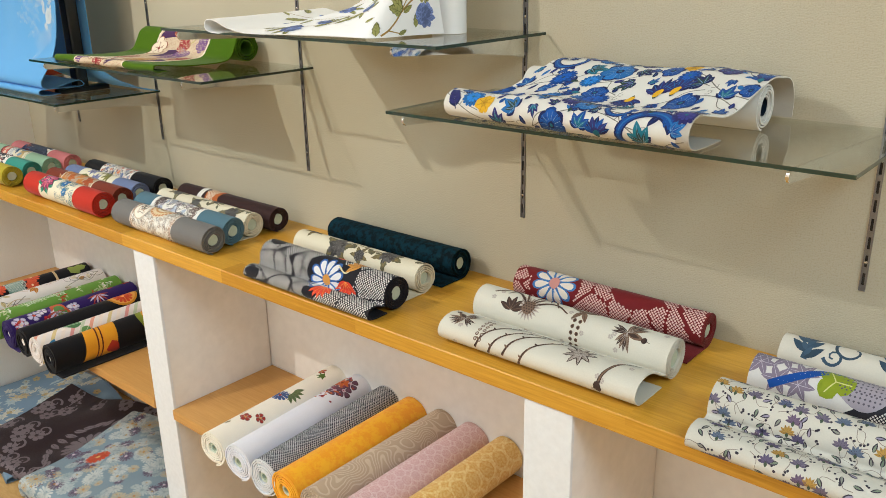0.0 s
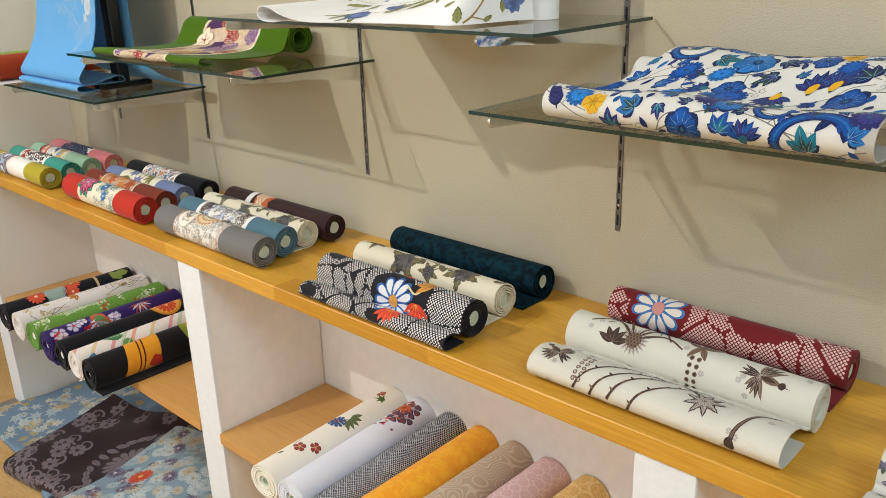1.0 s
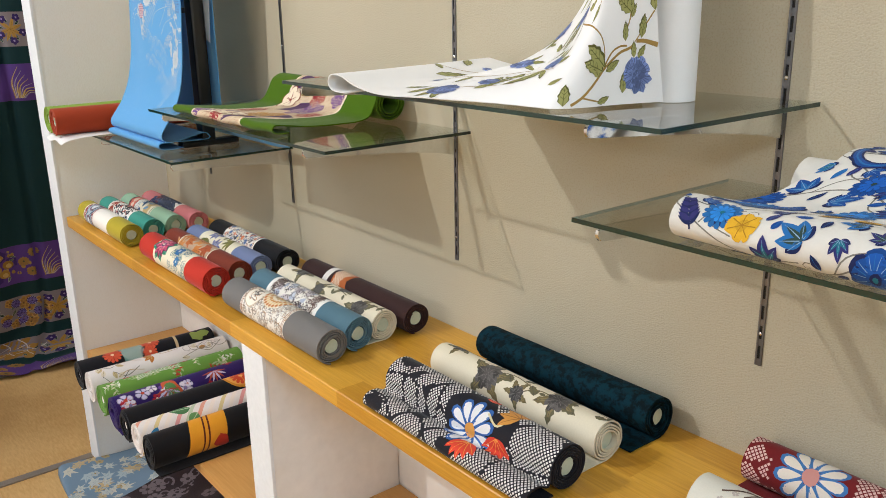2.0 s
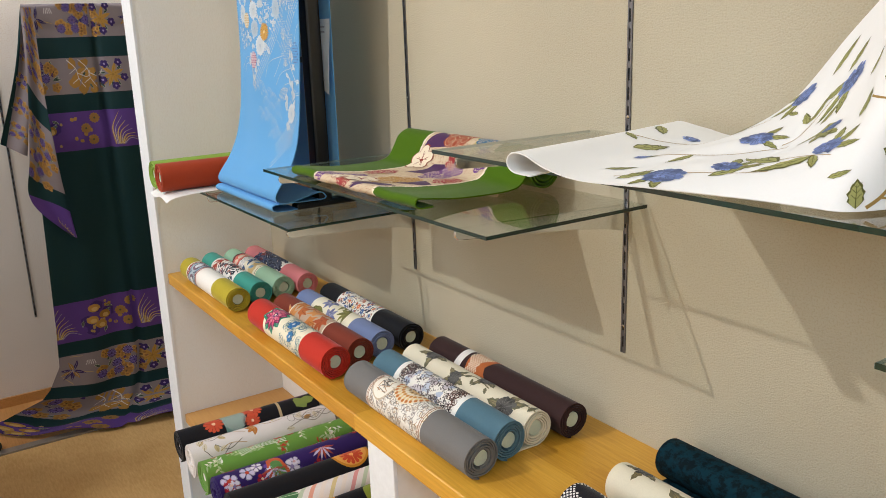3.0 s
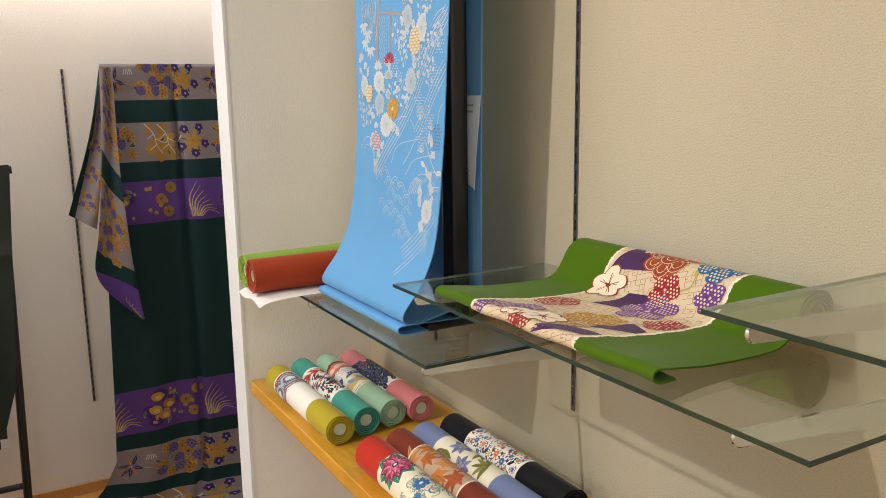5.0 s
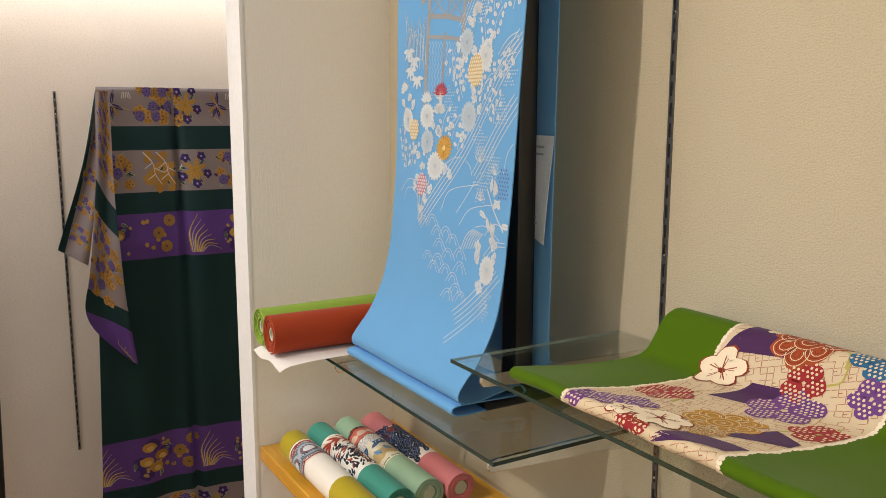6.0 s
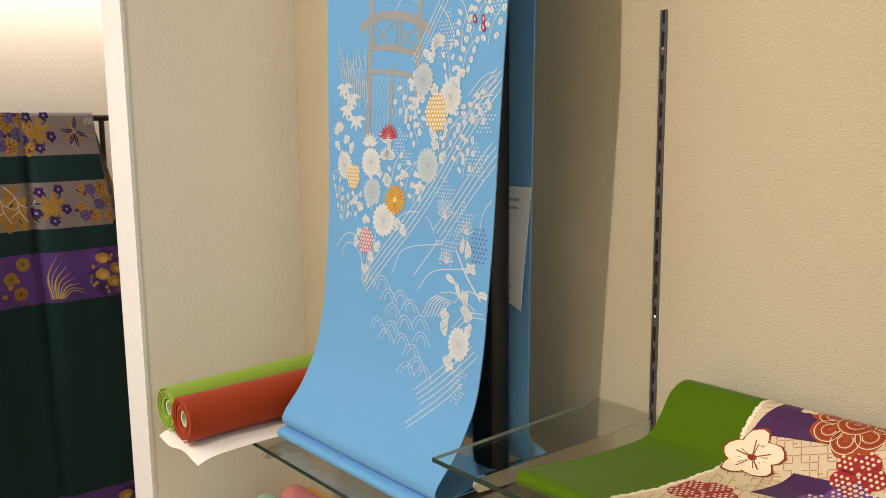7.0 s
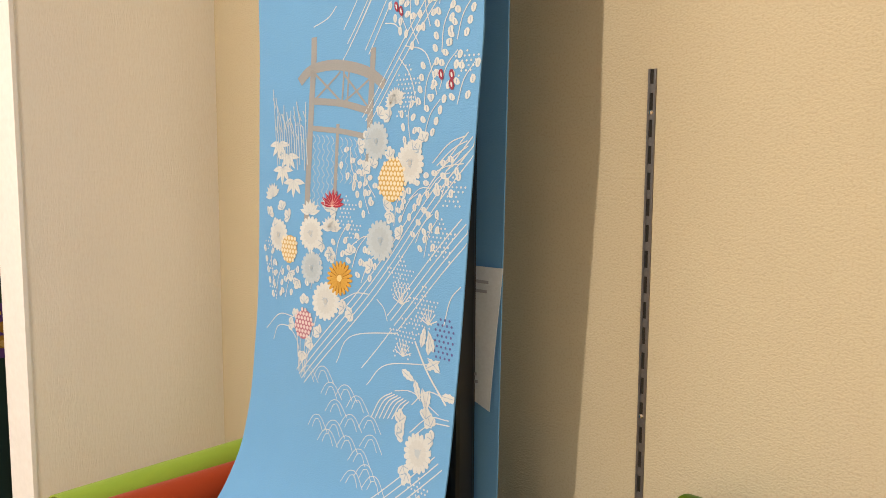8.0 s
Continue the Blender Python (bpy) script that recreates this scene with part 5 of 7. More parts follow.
    for x, z, rot in ((-1.355, 1.400, -10), (-1.344, 1.394, 0), (-1.336, 1.398, 25), (-1.385, 1.372, -110), (-1.364, 1.366, -150), (-1.351, 1.360, -160), (-1.340, 1.360, 170), (-1.322, 1.358, -90), (-1.325, 1.380, 60), (-1.347, 1.380, -60)):
        out += leaf(*at(x, z), .024, .0085, rot, W, VEIN, 4, .15)
    out += line([(-1.365, 1.405), (-1.345, 1.378), (-1.315, 1.350)], .0022, W, 3)
    for x, z in ((-1.384, 1.386), (-1.388, 1.440), (-1.345, 1.425)):
        for j in range(7):
            out += line([(x, z), (x + .014 * math.sin(.42 * (j - 3)), z + .018 * math.cos(.42 * (j - 3)))], .0012, W, 2)
    # the garden goes on above
    for x, z, r in ((-1.56, 1.80, .02), (-1.47, 1.83, .022), (-1.42, 1.90, .02), (-1.53, 1.90, .022), (-1.37, 1.93, .02)):
        out += mum(*at(x, z), r, 16, W, None, 0, 3, PALE, .8)
    return out


def blue_display():
    base = thing("cloth_display_stand", (-1.357, -0.140, GA), "black lacquered cloth stand on a glass shelf", "stand")
    part("pole", box((-0.019, -0.016, 0.012), (0.019, 0.016, 1.02), 0.006), BLACK, base)
    part("foot", box((-0.016, -0.065, 0.0005), (0.016, 0.075, 0.014), 0.004), BLACK, base)
    part("cross_bar", box((-0.27, -0.011, 1.02), (0.065, 0.011, 1.045), 0.004), BLACK, base)
    part("brace", box((-0.09, -0.010, 0.30), (-0.0195, 0.010, 0.312), 0.002), BLACK, base)
    c = thing("draped_cloth", (0, 0, 0), "sky blue silk with embroidered white garden draped over a black stand", "cloth")
    top = 2.145
    # one length: folds on the glass, up in front, over the bar, down behind, and out over the glass
    lead = [(-0.205, GA + 0.004), (-0.235, GA + 0.003), (-0.258, GA + 0.006), (-0.262, GA + 0.017), (-0.240, GA + 0.020), (-0.150, GA + 0.018), (-0.143, GA + 0.026), (-0.160, GA + 0.034),
            (-0.225, GA + 0.020), (-0.250, GA + 0.024), (-0.256, GA + 0.038), (-0.247, GA + 0.056), (-0.228, GA + 0.085), (-0.210, GA + 0.13), (-0.198, GA + 0.19), (-0.192, GA + 0.26), (-0.187, GA + 0.36), (-0.184, 1.7), (-0.178, 1.95), (-0.150, top - 0.02),
            (-0.125, top), (-0.114, top - 0.02), (-0.114, 1.95), (-0.114, 1.6), (-0.114, 1.3), (-0.110, GA + 0.06), (-0.080, GA + 0.022), (-0.055, GA + 0.010), (-0.030, GA + 0.006)]
    prof = smooth_line(lead, 0.006)
    front = Sheet(prof, -1.628, -1.283, 0.0016, 1)
    zmax = int(np.argmax(front.p[:, 1]))

    def lean(q, s, l):
        q = q.copy()
        z = q[..., 2]
        k = np.clip((1.70 - z) / 0.5, 0, 1)
        rear = np.asarray(s) > front.s[zmax]
        shiftx = np.where(rear, -0.026 - 0.008 * k, -0.030 * k - 0.030 * np.clip((1.24 - z) / 0.16, 0, 1) ** 1.5)
        wide = 1.0
        mid = -1.455
        q[..., 0] = mid + (q[..., 0] - mid) * wide + shiftx
        q[..., 0] += np.where(rear, 0.16, 0.0) * np.clip((GA + 0.07 - z) / 0.06, 0, 1)
        q[..., 1] += np.where(rear, 0, 0.004) * np.sin(q[..., 0] * 26 + z * 5) * np.clip((z - GA) / 0.2, 0, 1)
        return q
    front.warp = lean
    seg = front.p[:zmax]
    up = front.s[:zmax]
    zz = seg[:, 1]
    low = int(np.argmax(up > up[-1] - (top - 1.14)))

    def s_of(z):
        return float(np.interp(z, zz[low:], up[low:]))

    def at(x, z):
        return s_of(z), x + 0.030 * min(1.0, max(0.0, (1.70 - z) / 0.5))
    figs = art_sky(at)
    cloth("silk", front, [SKY], c, cols=np.linspace(front.x0, front.x1, 36), decals=figs, back=0)
    # paper ticket pinned to the rear length
    t = thing("price_ticket", (-1.334, -0.1185, 1.333), "white paper ticket pinned to blue silk", "ticket")
    bm = bmesh.new()
    rows = []
    for k in range(9):
        u = k / 8
        lift = -0.0012 - 0.004 * (1 - u) ** 2
        rows.append([bm.verts.new((x, lift - y - 0.002 * math.sin(3 * u + 40 * x), 0.145 * u + z)) for y in (0.0, 0.0006) for x, z in ((-0.032 + 0.005 * u, 0.006 * (1 - u)), (-0.004 + 0.002 * u, 0.0), (0.015 + 0.010 * u, -0.006 * (1 - u)))])
    for a, b in zip(rows, rows[1:]):
        for i, j in ((0, 1), (1, 2), (2, 5), (5, 4), (4, 3), (3, 0)):
            bm.faces.new((a[i], a[j], b[j], b[i]))
    for r in (rows[0], rows[-1]):
        bm.faces.new((r[0], r[1], r[4], r[3]))
        bm.faces.new((r[1], r[2], r[5], r[4]))
    bmesh.ops.recalc_face_normals(bm, faces=bm.faces)
    part("paper", bm, plain("ticket_paper", lin("cfdbe8"), 0.8, 0, 300, 0.06, 0.0004), t)
    STAMP = plain("stamp_ink", lin("9aa2b4"), 0.8)
    for z, x0, x1 in ((0.118, -0.012, 0.008), (0.128, -0.010, 0.010), (0.030, -0.018, -0.002), (0.022, -0.016, 0.0)):
        part("stamp", box((x0, -0.0085 if z < 0.06 else -0.0050, z), (x1, -0.0080 if z < 0.06 else -0.0045, z + 0.0032), 0), STAMP, t, "faint grey stamped bars")


blue_display()

# two plain bolts on white paper beside it
sheet_ob = thing("wrapping_paper", (-1.785, -0.2, GA), "sheet of white wrapping paper under two cloth rolls", "paper")
lift = lambda q, s, l: np.stack([q[..., 0] + 0.02 * np.sin(s * 12), q[..., 1], q[..., 2] + 0.004 * np.sin(q[..., 0] * 60) * np.clip((0.10 - np.asarray(s)) * 10, 0, 1)], -1)
cloth("sheet", Sheet(smooth_line([(-0.175, -0.012), (-0.155, -0.003), (-0.10, 0.002), (0.0, 0.002), (0.17, 0.002)], 0.01), -0.062, 0.075, 0.0006, 1, lift), [PAPER], sheet_ob, cols=np.linspace(-0.062, 0.075, 8), back="same")
LEAFGREEN, BRICK = fabric("cloth_leaf_green", lin("8fae3e")), fabric("cloth_brick_red", lin("a03c18"))
bolt((-1.832, -0.185, GA + 0.0035), 0.365, 0.034, [LEAFGREEN], "light green plain cloth roll on white paper", group="plain rolls", rz=90 + 2, seed=31, pitch=.0038, ease=.9, hole=.009)
bolt((-1.762, -0.185, GA + 0.0035), 0.372, 0.034, [BRICK], "brick red plain cloth roll on white paper", group="plain rolls", rz=90 - 1, seed=32, pitch=.0030, ease=.6, hole=.009)

# green festive cloth
GRASS = fabric("cloth_grass_green", lin("4a6800"), 0.8, gloss=0.1)
FESTIVE = fabric("cloth_festive_cream", lin("d3c2a3"), 0.7)


def art_festive(s1):
    """Key-fret ground, violet lozenges, gold and rust chrysanthemums, dotted plum patches. Places are shares: u across, v from the front edge to the crest."""
    rg = random.Random(8)
    l0, l1 = -1.078, -0.868
    cream, violet, red, gold, rust, blue, lilac = lin("dccbab"), lin("452553"), lin("96262c"), lin("b98a2c"), lin("9c4420"), lin("2f6590"), lin("6b3f86")
    S, X = (lambda v: .048 + .268 * v), (lambda u: l0 + (l1 - l0) * u)
    out = []
    ca, sa = math.cos(radians(24)), math.sin(radians(24))
    for i in range(-24, 84):                                   # key-fret ground
        for j in range(-48, 48):
            a, b = i * .0056, j * .0056
            s, l = a * ca - b * sa, -.973 + a * sa + b * ca
            if not (0 < s < s1 - .008 and l0 + .006 < l < l1 - .006):
                continue
            if rg.random() < .36:
                continue
            q = [(0, -.0034), (0, .0034)] if (i + j) % 2 else [(-.0034, 0), (.0034, 0)]
            out += stem(turn(q, 24, s, l), .0008, lin("ab7a66"), 0)
            if (2 * i + j) % 5 == 0:
                out += stem(turn([(0, .0), (.0040, .0)], 24, s, l), .0009, lin("9c6450"), 0)

    def lozenge(*uv):
        return [(np.array([(S(v), X(u)) for u, v in uv]), violet, 2)]
    out += lozenge((.03, .80), (.42, .84), (.50, 1.0), (.44, 1.2), (.04, 1.15), (.08, .95))
    out += lozenge((.26, .50), (.46, .55), (.52, .72), (.30, .70))
    out += lozenge((.74, .16), (.98, .30), (.97, .36), (.80, .40))
    out += lozenge((.62, -.06), (.96, .03), (.98, .13), (.70, .10))
    out += lozenge((.56, 1.05), (.75, 1.02), (.80, 1.25), (.60, 1.28))

    def dotted(u, v, r, col, n=5, pitch=.0054):
        """A plum blossom of tied dots: coloured petals, cream dots, a bare line between the petals."""
        s, l = S(v), X(u)
        q, rot = [], 1000 * u % 72
        petal = []
        for j in range(n):
            p = turn([(0, r * .56)], rot + 72 * j, s, l)[0]
            petal.append(p)
            q += [(np.clip(pts, [0, l0 + .004], [9, l1 - .004]), c, lay) for pts, c, lay in blob(p[0], p[1], r * .47, col, 3, 14, .06, j)]

        def inside(a, b):
            d = sorted(math.hypot(a - p[0], b - p[1]) for p in petal)
            return d[0] < r * .43 and d[1] - d[0] > .0035 and l0 + .005 < b < l1 - .005
        return q + dots(s - r, s + r, l - r, l + r, pitch, .0017, cream, inside, 5)
    for u, v, r, c in ((.14, .38, .030, red), (.24, .12, .032, lilac), (.60, .60, .037, lilac), (.56, .76, .024, red), (.48, -.02, .020, red), (.84, .98, .036, blue), (.90, .50, .026, red), (.90, .78, .022, lilac), (.06, .02, .022, lilac), (.75, 1.18, .03, red), (.22, .98, .012, cream)):
        out += dotted(u, v, r, c)

    def great(u, v, r, col, seed):
        s, l = S(v), X(u)
        q = []
        for j in range(7):
            a = 2 * math.pi * j / 7 + seed
            cs, cl = s + r * .62 * math.sin(a), l + r * .62 * math.cos(a)
            q += blob(cs, cl, r * .42, col, 4, 14, .12, j + seed)
            for w in (.34, .26, .18, .10):
                q += stem([(cs + r * w * math.sin(t), cl + r * w * math.cos(t)) for t in np.linspace(a - 2.4, a + 2.4, 8)], .0009, cream if w in (.34, .18) else shift(col, .55), 6)
        q += blob(s, l, r * .5, col, 5, 14, .1, seed)
        for w in (.42, .33, .24, .15, .07):
            q += stem([(s + r * w * math.sin(t), l + r * w * math.cos(t)) for t in np.linspace(0, 6, 9)], .0009, cream if w in (.42, .24, .07) else shift(col, .55), 7)
        return q
    out += great(.62, .30, .036, gold, 1) + great(.70, .16, .020, gold, 2) + great(.44, .95, .038, rust, 3) + great(.30, 1.12, .022, rust, 5)
    for u, v, r, rot in ((.09, .71, .030, 10), (.52, .09, .029, 30), (.36, .03, .018, 0)):        # white plums with brown outline
        s, l = S(v), X(u)
        for j in range(5):
            q = turn([(0, r * .56)], 72 * j + rot, s, l)[0]
            out += blob(q[0], q[1], r * .49, lin("86341e"), 8, 14, .12, j) + blob(q[0], q[1], r * .435, lin("e9dcc2"), 9, 14, .08, j)
            out += stem(turn([(0, 0), (0, r * .62)], 72 * j + rot, s, l), .0013, lin("86341e"), 10) + stem(turn([(0, 0), (.12 * r, r * .5)], 72 * j + rot, s, l), .0009, lin("86341e"), 10)
    for u, v, d in ((.62, .70, 1), (.72, .86, -1), (.80, .40, 1), (.30, .30, -1)):
        s, l = S(v), X(u)
        out += stem([(s, l), (s + .02, l + .010 * d), (s + .03, l + .024 * d), (s + .055, l + .020 * d)], .0030, lin("b3ab55"), 2, .5)
    # scalloped pale edges against the green
    for e, d in ((l0, 1), (l1, -1)):
        n = 80
        for k in range(n):
            s = s1 * k / n
            out += blob(s, e + .0008 * d * math.sin(k * .7), .0024 + .0006 * math.sin(k * 2.1), lin("ece0ca"), 1, 10, .1, k, 1.1)
    return out


def green_cloth():
    c = thing("folded_cloth", (0, 0, 0), "bright green festive cloth with a purple and gold panel", "cloth")
    lead = [(-0.250, GB + 0.004), (-0.272, GB + 0.004), (-0.281, GB + 0.010), (-0.276, GB + 0.018), (-0.255, GB + 0.016), (-0.20, GB + 0.010), (-0.12, GB + 0.009), (-0.090, GB + 0.016), (-0.077, GB + 0.036), (-0.066, GB + 0.058), (-0.046, GB + 0.068), (-0.024, GB + 0.060), (-0.013, GB + 0.034)]
    a = smooth_line(lead, 0.005)
    coil = []
    for i in range(90):
        th = radians(10) + i * 2 * math.pi * 3.0 / 90
        r = 0.031 - 0.0055 * (i / 30)
        coil.append((-0.045 + r * math.cos(-th), GB + 0.036 + r * math.sin(-th)))
    prof = np.vstack([a, coil])
    sh = Sheet(prof, -1.176, -0.778, 0.0022, 1)
    total = float(np.linalg.norm(np.diff(a, axis=0), axis=1).sum())

    def sway(q, s, l):
        q = q.copy()
        k = np.clip((np.asarray(s) - 0.08) / 0.25, 0, 1)
        q[..., 0] += 0.040 * k + 0.034 * (1 - k) * np.clip((q[..., 0] + 0.868) / 0.09, 0, 1)
        q[..., 2] += 0.0012 * np.sin(q[..., 0] * 55) * np.clip((-q[..., 1] - 0.1) * 12, 0, 1)
        return q
    sh.warp = sway
    cloth("silk", sh, [GRASS, FESTIVE], c, cols=np.unique(np.round(np.concatenate([np.linspace(-1.176, -1.078, 10), np.linspace(-1.078, -0.868, 22), np.linspace(-0.868, -0.778, 10)]), 5)), pick=lambda s, l: 1 if -1.078 < l < -0.868 else 0,
          decals=[d for d in art_festive(total - .01)], back=0)


green_cloth()

# white floral cloth unrolled from an upright bolt
SATIN = fabric("cloth_white_satin", lin("f4f5f6"), 0.5, 700, 0.0003, 0.05)


def veined(s, l, size, wide, rot, rim, face, lay=2):
    """A toothed leaf with a dark rim, a paler face and side veins."""
    out = leaf(s, l, size, wide, rot, rim, None, lay, .13) + leaf(s + .05 * size * math.cos(radians(rot)), l - .0 * size, size * .90, wide * .80, rot, face, rim, lay + 1, .10)
    for k in (.30, .50, .68):
        for d in (-1, 1):
            a = turn([(0, size * k), (d * wide * .30, size * (k + .16))], rot, s, l)
            out += stem(a, wide * .042, rim, lay + 3)
    return out


def peony(s, l, r, col, seed, lay=3, squash=1.0):
    rg = random.Random(seed)
    out = []
    for ring, n in ((1.0, 9), (.62, 7), (.28, 4)):
        for j in range(n):
            a = 2 * math.pi * j / n + seed + ring
            c = shift(col, rg.uniform(.6, 1.75))
            out += blob(s + r * ring * .72 * math.sin(a) * squash, l + r * ring * .72 * math.cos(a), r * .34, c, lay + (0 if ring == 1 else 1 if ring > .5 else 2), 11, .2, seed * 13 + j)
            for k in (-.5, 0, .5):
                out += stem([(s + r * ring * .55 * math.sin(a + k * .3), l + r * ring * .55 * math.cos(a + k * .3)), (s + r * ring * .98 * math.sin(a + k * .42), l + r * ring * .98 * math.cos(a + k * .42))], r * .035, shift(col, .55), lay + 4)
    return out


def white_cloth():
    c = thing("unrolled_cloth", (0, 0, 0), "white satin cloth with blue flowers unrolled over glass", "cloth")
    z = GC + 0.003
    low = smooth_line([(-0.068, -0.140, z), (-0.085, -0.190, z), (-0.096, -0.245, z), (-0.112, -0.272, z), (-0.135, -0.276, z), (-0.19, -0.287, z + .001), (-0.28, -0.312, z + .002), (-0.345, -0.334, z + 0.003), (-0.385, -0.344, z + 0.011), (-0.412, -0.350, z + 0.023), (-0.430, -0.353, z + 0.024), (-0.438, -0.353, z + 0.014), (-0.430, -0.352, z + 0.004), (-0.405, -0.348, z + 0.0015)], 0.005)
    high = smooth_line([(-0.088, -0.128, z + 0.38), (-0.104, -0.146, z + 0.36), (-0.124, -0.152, z + 0.31), (-0.148, -0.125, z + 0.235), (-0.180, -0.085, z + 0.192), (-0.245, -0.060, z + 0.131), (-0.311, -0.046, z + 0.062), (-0.38, -0.036, z + 0.016), (-0.440, -0.034, z + 0.020), (-0.478, -0.035, z + 0.026), (-0.492, -0.036, z + 0.023), (-0.498, -0.037, z + 0.014), (-0.490, -0.037, z + 0.005), (-0.465, -0.037, z + 0.002)], 0.005)
    n = 120
    pick = lambda a: np.stack([np.interp(np.linspace(0, 1, n), np.linspace(0, 1, len(a)), a[:, k]) for k in range(3)], 1)
    A, B = pick(low), pick(high)
    total = 0.62
    sg = np.linspace(0, total, n)

    def lay(q, s, l):
        s, v = np.asarray(s, float), (np.asarray(l, float)) / 0.38
        a = np.stack([np.interp(s, sg, A[:, k]) for k in range(3)], -1)
        b = np.stack([np.interp(s, sg, B[:, k]) for k in range(3)], -1)
        p = a + (b - a) * v[..., None]
        sag = np.sin(np.pi * np.clip(v, 0, 1))
        hump = np.clip((s - 0.10) / 0.2, 0, 1) * np.clip((0.46 - s) / 0.15, 0, 1)
        p[..., 2] -= 0.060 * sag * hump * np.clip((p[..., 2] - z) / 0.1, 0, 1)
        p[..., 1] -= 0.022 * sag * np.clip(1 - s / 0.2, 0, 1)
        p[..., 2] += 0.0025 * np.sin(v * 17 + s * 30) * np.clip(s - 0.2, 0, 0.2) * 5 * sag * np.clip((0.50 - s) * 20, 0, 1)
        p[..., 2] = np.maximum(p[..., 2], z - 0.0005 - 0.004 * np.clip((-0.29 - p[..., 1]) * 40, 0, 1))
        off = q[..., 1]                                        # thickness runs along the profile's normal
        nrm = np.cross(b - a, np.stack([np.interp(s + 2e-3, sg, A[:, k]) - np.interp(s - 2e-3, sg, A[:, k]) for k in range(3)], -1))
        nrm /= np.linalg.norm(nrm, axis=-1, keepdims=True) + 1e-9
        return p - nrm * off[..., None]
    prof = np.stack([np.zeros(150), np.linspace(0, total, 150)], 1)
    sh = Sheet(prof, 0.0, 0.38, 0.0012, 1, lay)
    rim, face, blue, br = lin("5c5c2a"), lin("a3a462"), lin("6e7eb0"), lin("a08446")
    figs = []
    # branch up the standing part, with its leaves from base to tip
    for w, line in ((.0046, ((.144, .004), (.130, .014), (.116, .028), (.102, .042), (.090, .052), (.064, .064), (.048, .066), (.040, .068))), (.0032, ((.094, .052), (.078, .068), (.062, .072), (.050, .070))), (.0056, ((.002, .063), (.022, .070), (.034, .072))),
                    (.0020, ((.004, .100), (.026, .080), (.036, .072))), (.0022, ((.172, .182), (.122, .124), (.098, .092), (.092, .066), (.100, .044))), (.0026, ((.128, .014), (.108, .008), (.092, .004))), (.0020, ((.054, .084), (.042, .100), (.038, .124), (.030, .144), (.034, .20), (.022, .25))),
                    (.0024, ((.034, .20), (.060, .24), (.052, .30), (.030, .345))), (.0018, ((.110, .150), (.088, .168), (.070, .20), (.060, .24)))):
        figs += stem(line, w, br, 1, .7)

    def grow(s0, l0, s1, l1, fat=.42):
        d = math.hypot(s1 - s0, l1 - l0)
        return veined(s0, l0, d, d * fat, math.degrees(math.atan2(l0 - l1, s1 - s0)), rim, face)
    for q in ((.094, .047, .134, .074), (.090, .046, .064, .056), (.154, .003, .158, .042), (.038, .106, .064, .134), (.038, .106, .041, .132), (.040, .100, .030, .114), (.052, .076, .050, .100), (.040, .054, .038, .074), (.034, .052, .020, .066),
              (.026, .074, .018, .100), (.062, .014, .056, .042), (.104, .004, .084, .012), (.102, .040, .116, .064), (.128, .172, .156, .190), (.088, .160, .070, .180), (.024, .118, .018, .142)):
        figs += grow(*q)
    figs += grow(.090, .052, .132, .102, .30)
    for q in ((.003, .100, .004, .132), (.034, .195, .060, .215), (.034, .195, .012, .212), (.060, .240, .090, .250), (.060, .240, .074, .272), (.052, .300, .020, .300), (.052, .300, .080, .318), (.030, .345, .050, .372), (.022, .250, .004, .270), (.110, .150, .132, .140), (.070, .200, .094, .214)):
        figs += grow(*q)
    for s, l, r in ((.038, .034, .021), (.024, .157, .020), (.030, .262, .022), (.060, .345, .024)):
        figs += peony(s, l, r, blue, int(l * 1000), 4)
    # sprays over the flat part
    for line in (((.310, .212), (.296, .230), (.286, .260), (.262, .280)), ((.480, .158), (.400, .150), (.350, .158), (.316, .194), (.296, .206)), ((.545, .226), (.516, .240), (.490, .264), (.430, .285), (.380, .300)), ((.30, .088), (.25, .100), (.20, .088)), ((.43, .030), (.34, .055), (.26, .060))):
        figs += stem(line, .0019, br, 1, .7)
    for k, (s, l, r) in enumerate(((.345, .330, .017), (.352, .218, .022), (.246, .275, .016), (.212, .112, .017), (.372, .040, .023), (.318, .084, .017), (.236, .190, .012))):
        figs += peony(s, l, r, blue, k + 3, 4)
        for a in (150, 195, 240) if k % 2 else (30, 75, 330):
            figs += veined(s + .010 * math.cos(radians(a)), l - .010 * math.sin(radians(a)), .036, .0125, a + 9 * k, rim, face, 1)
    for q in ((.510, .180, .492, .236), (.260, .092, .320, .134), (.222, .094, .280, .060), (.222, .094, .214, .062), (.250, .215, .230, .150), (.554, .230, .526, .212), (.556, .314, .528, .276), (.482, .142, .448, .150), (.322, .046, .292, .086), (.420, .020, .395, .060), (.430, .285, .410, .330), (.400, .150, .420, .118),
              (.300, .262, .280, .292), (.300, .262, .316, .290), (.262, .300, .244, .326), (.270, .235, .250, .252), (.330, .290, .352, .300), (.205, .240, .186, .262), (.420, .210, .440, .238), (.190, .044, .166, .056), (.186, .160, .176, .198), (.300, .330, .270, .352), (.470, .070, .440, .095)):
        figs += grow(*q, .34)
    figs += peony(.470, .146, .010, shift(blue, 1.3), 41, 4) + peony(.500, .300, .011, shift(blue, 1.3), 42, 4)
    cloth("satin", sh, [SATIN], c, cols=np.linspace(0, 0.38, 44), decals=figs, back=0)
    u = thing("upright_roll", (-0.087, -0.102, GC + 0.0005), "upright white cloth roll standing on a glass shelf", "fabric roll")
    R, pts = 0.0295, []
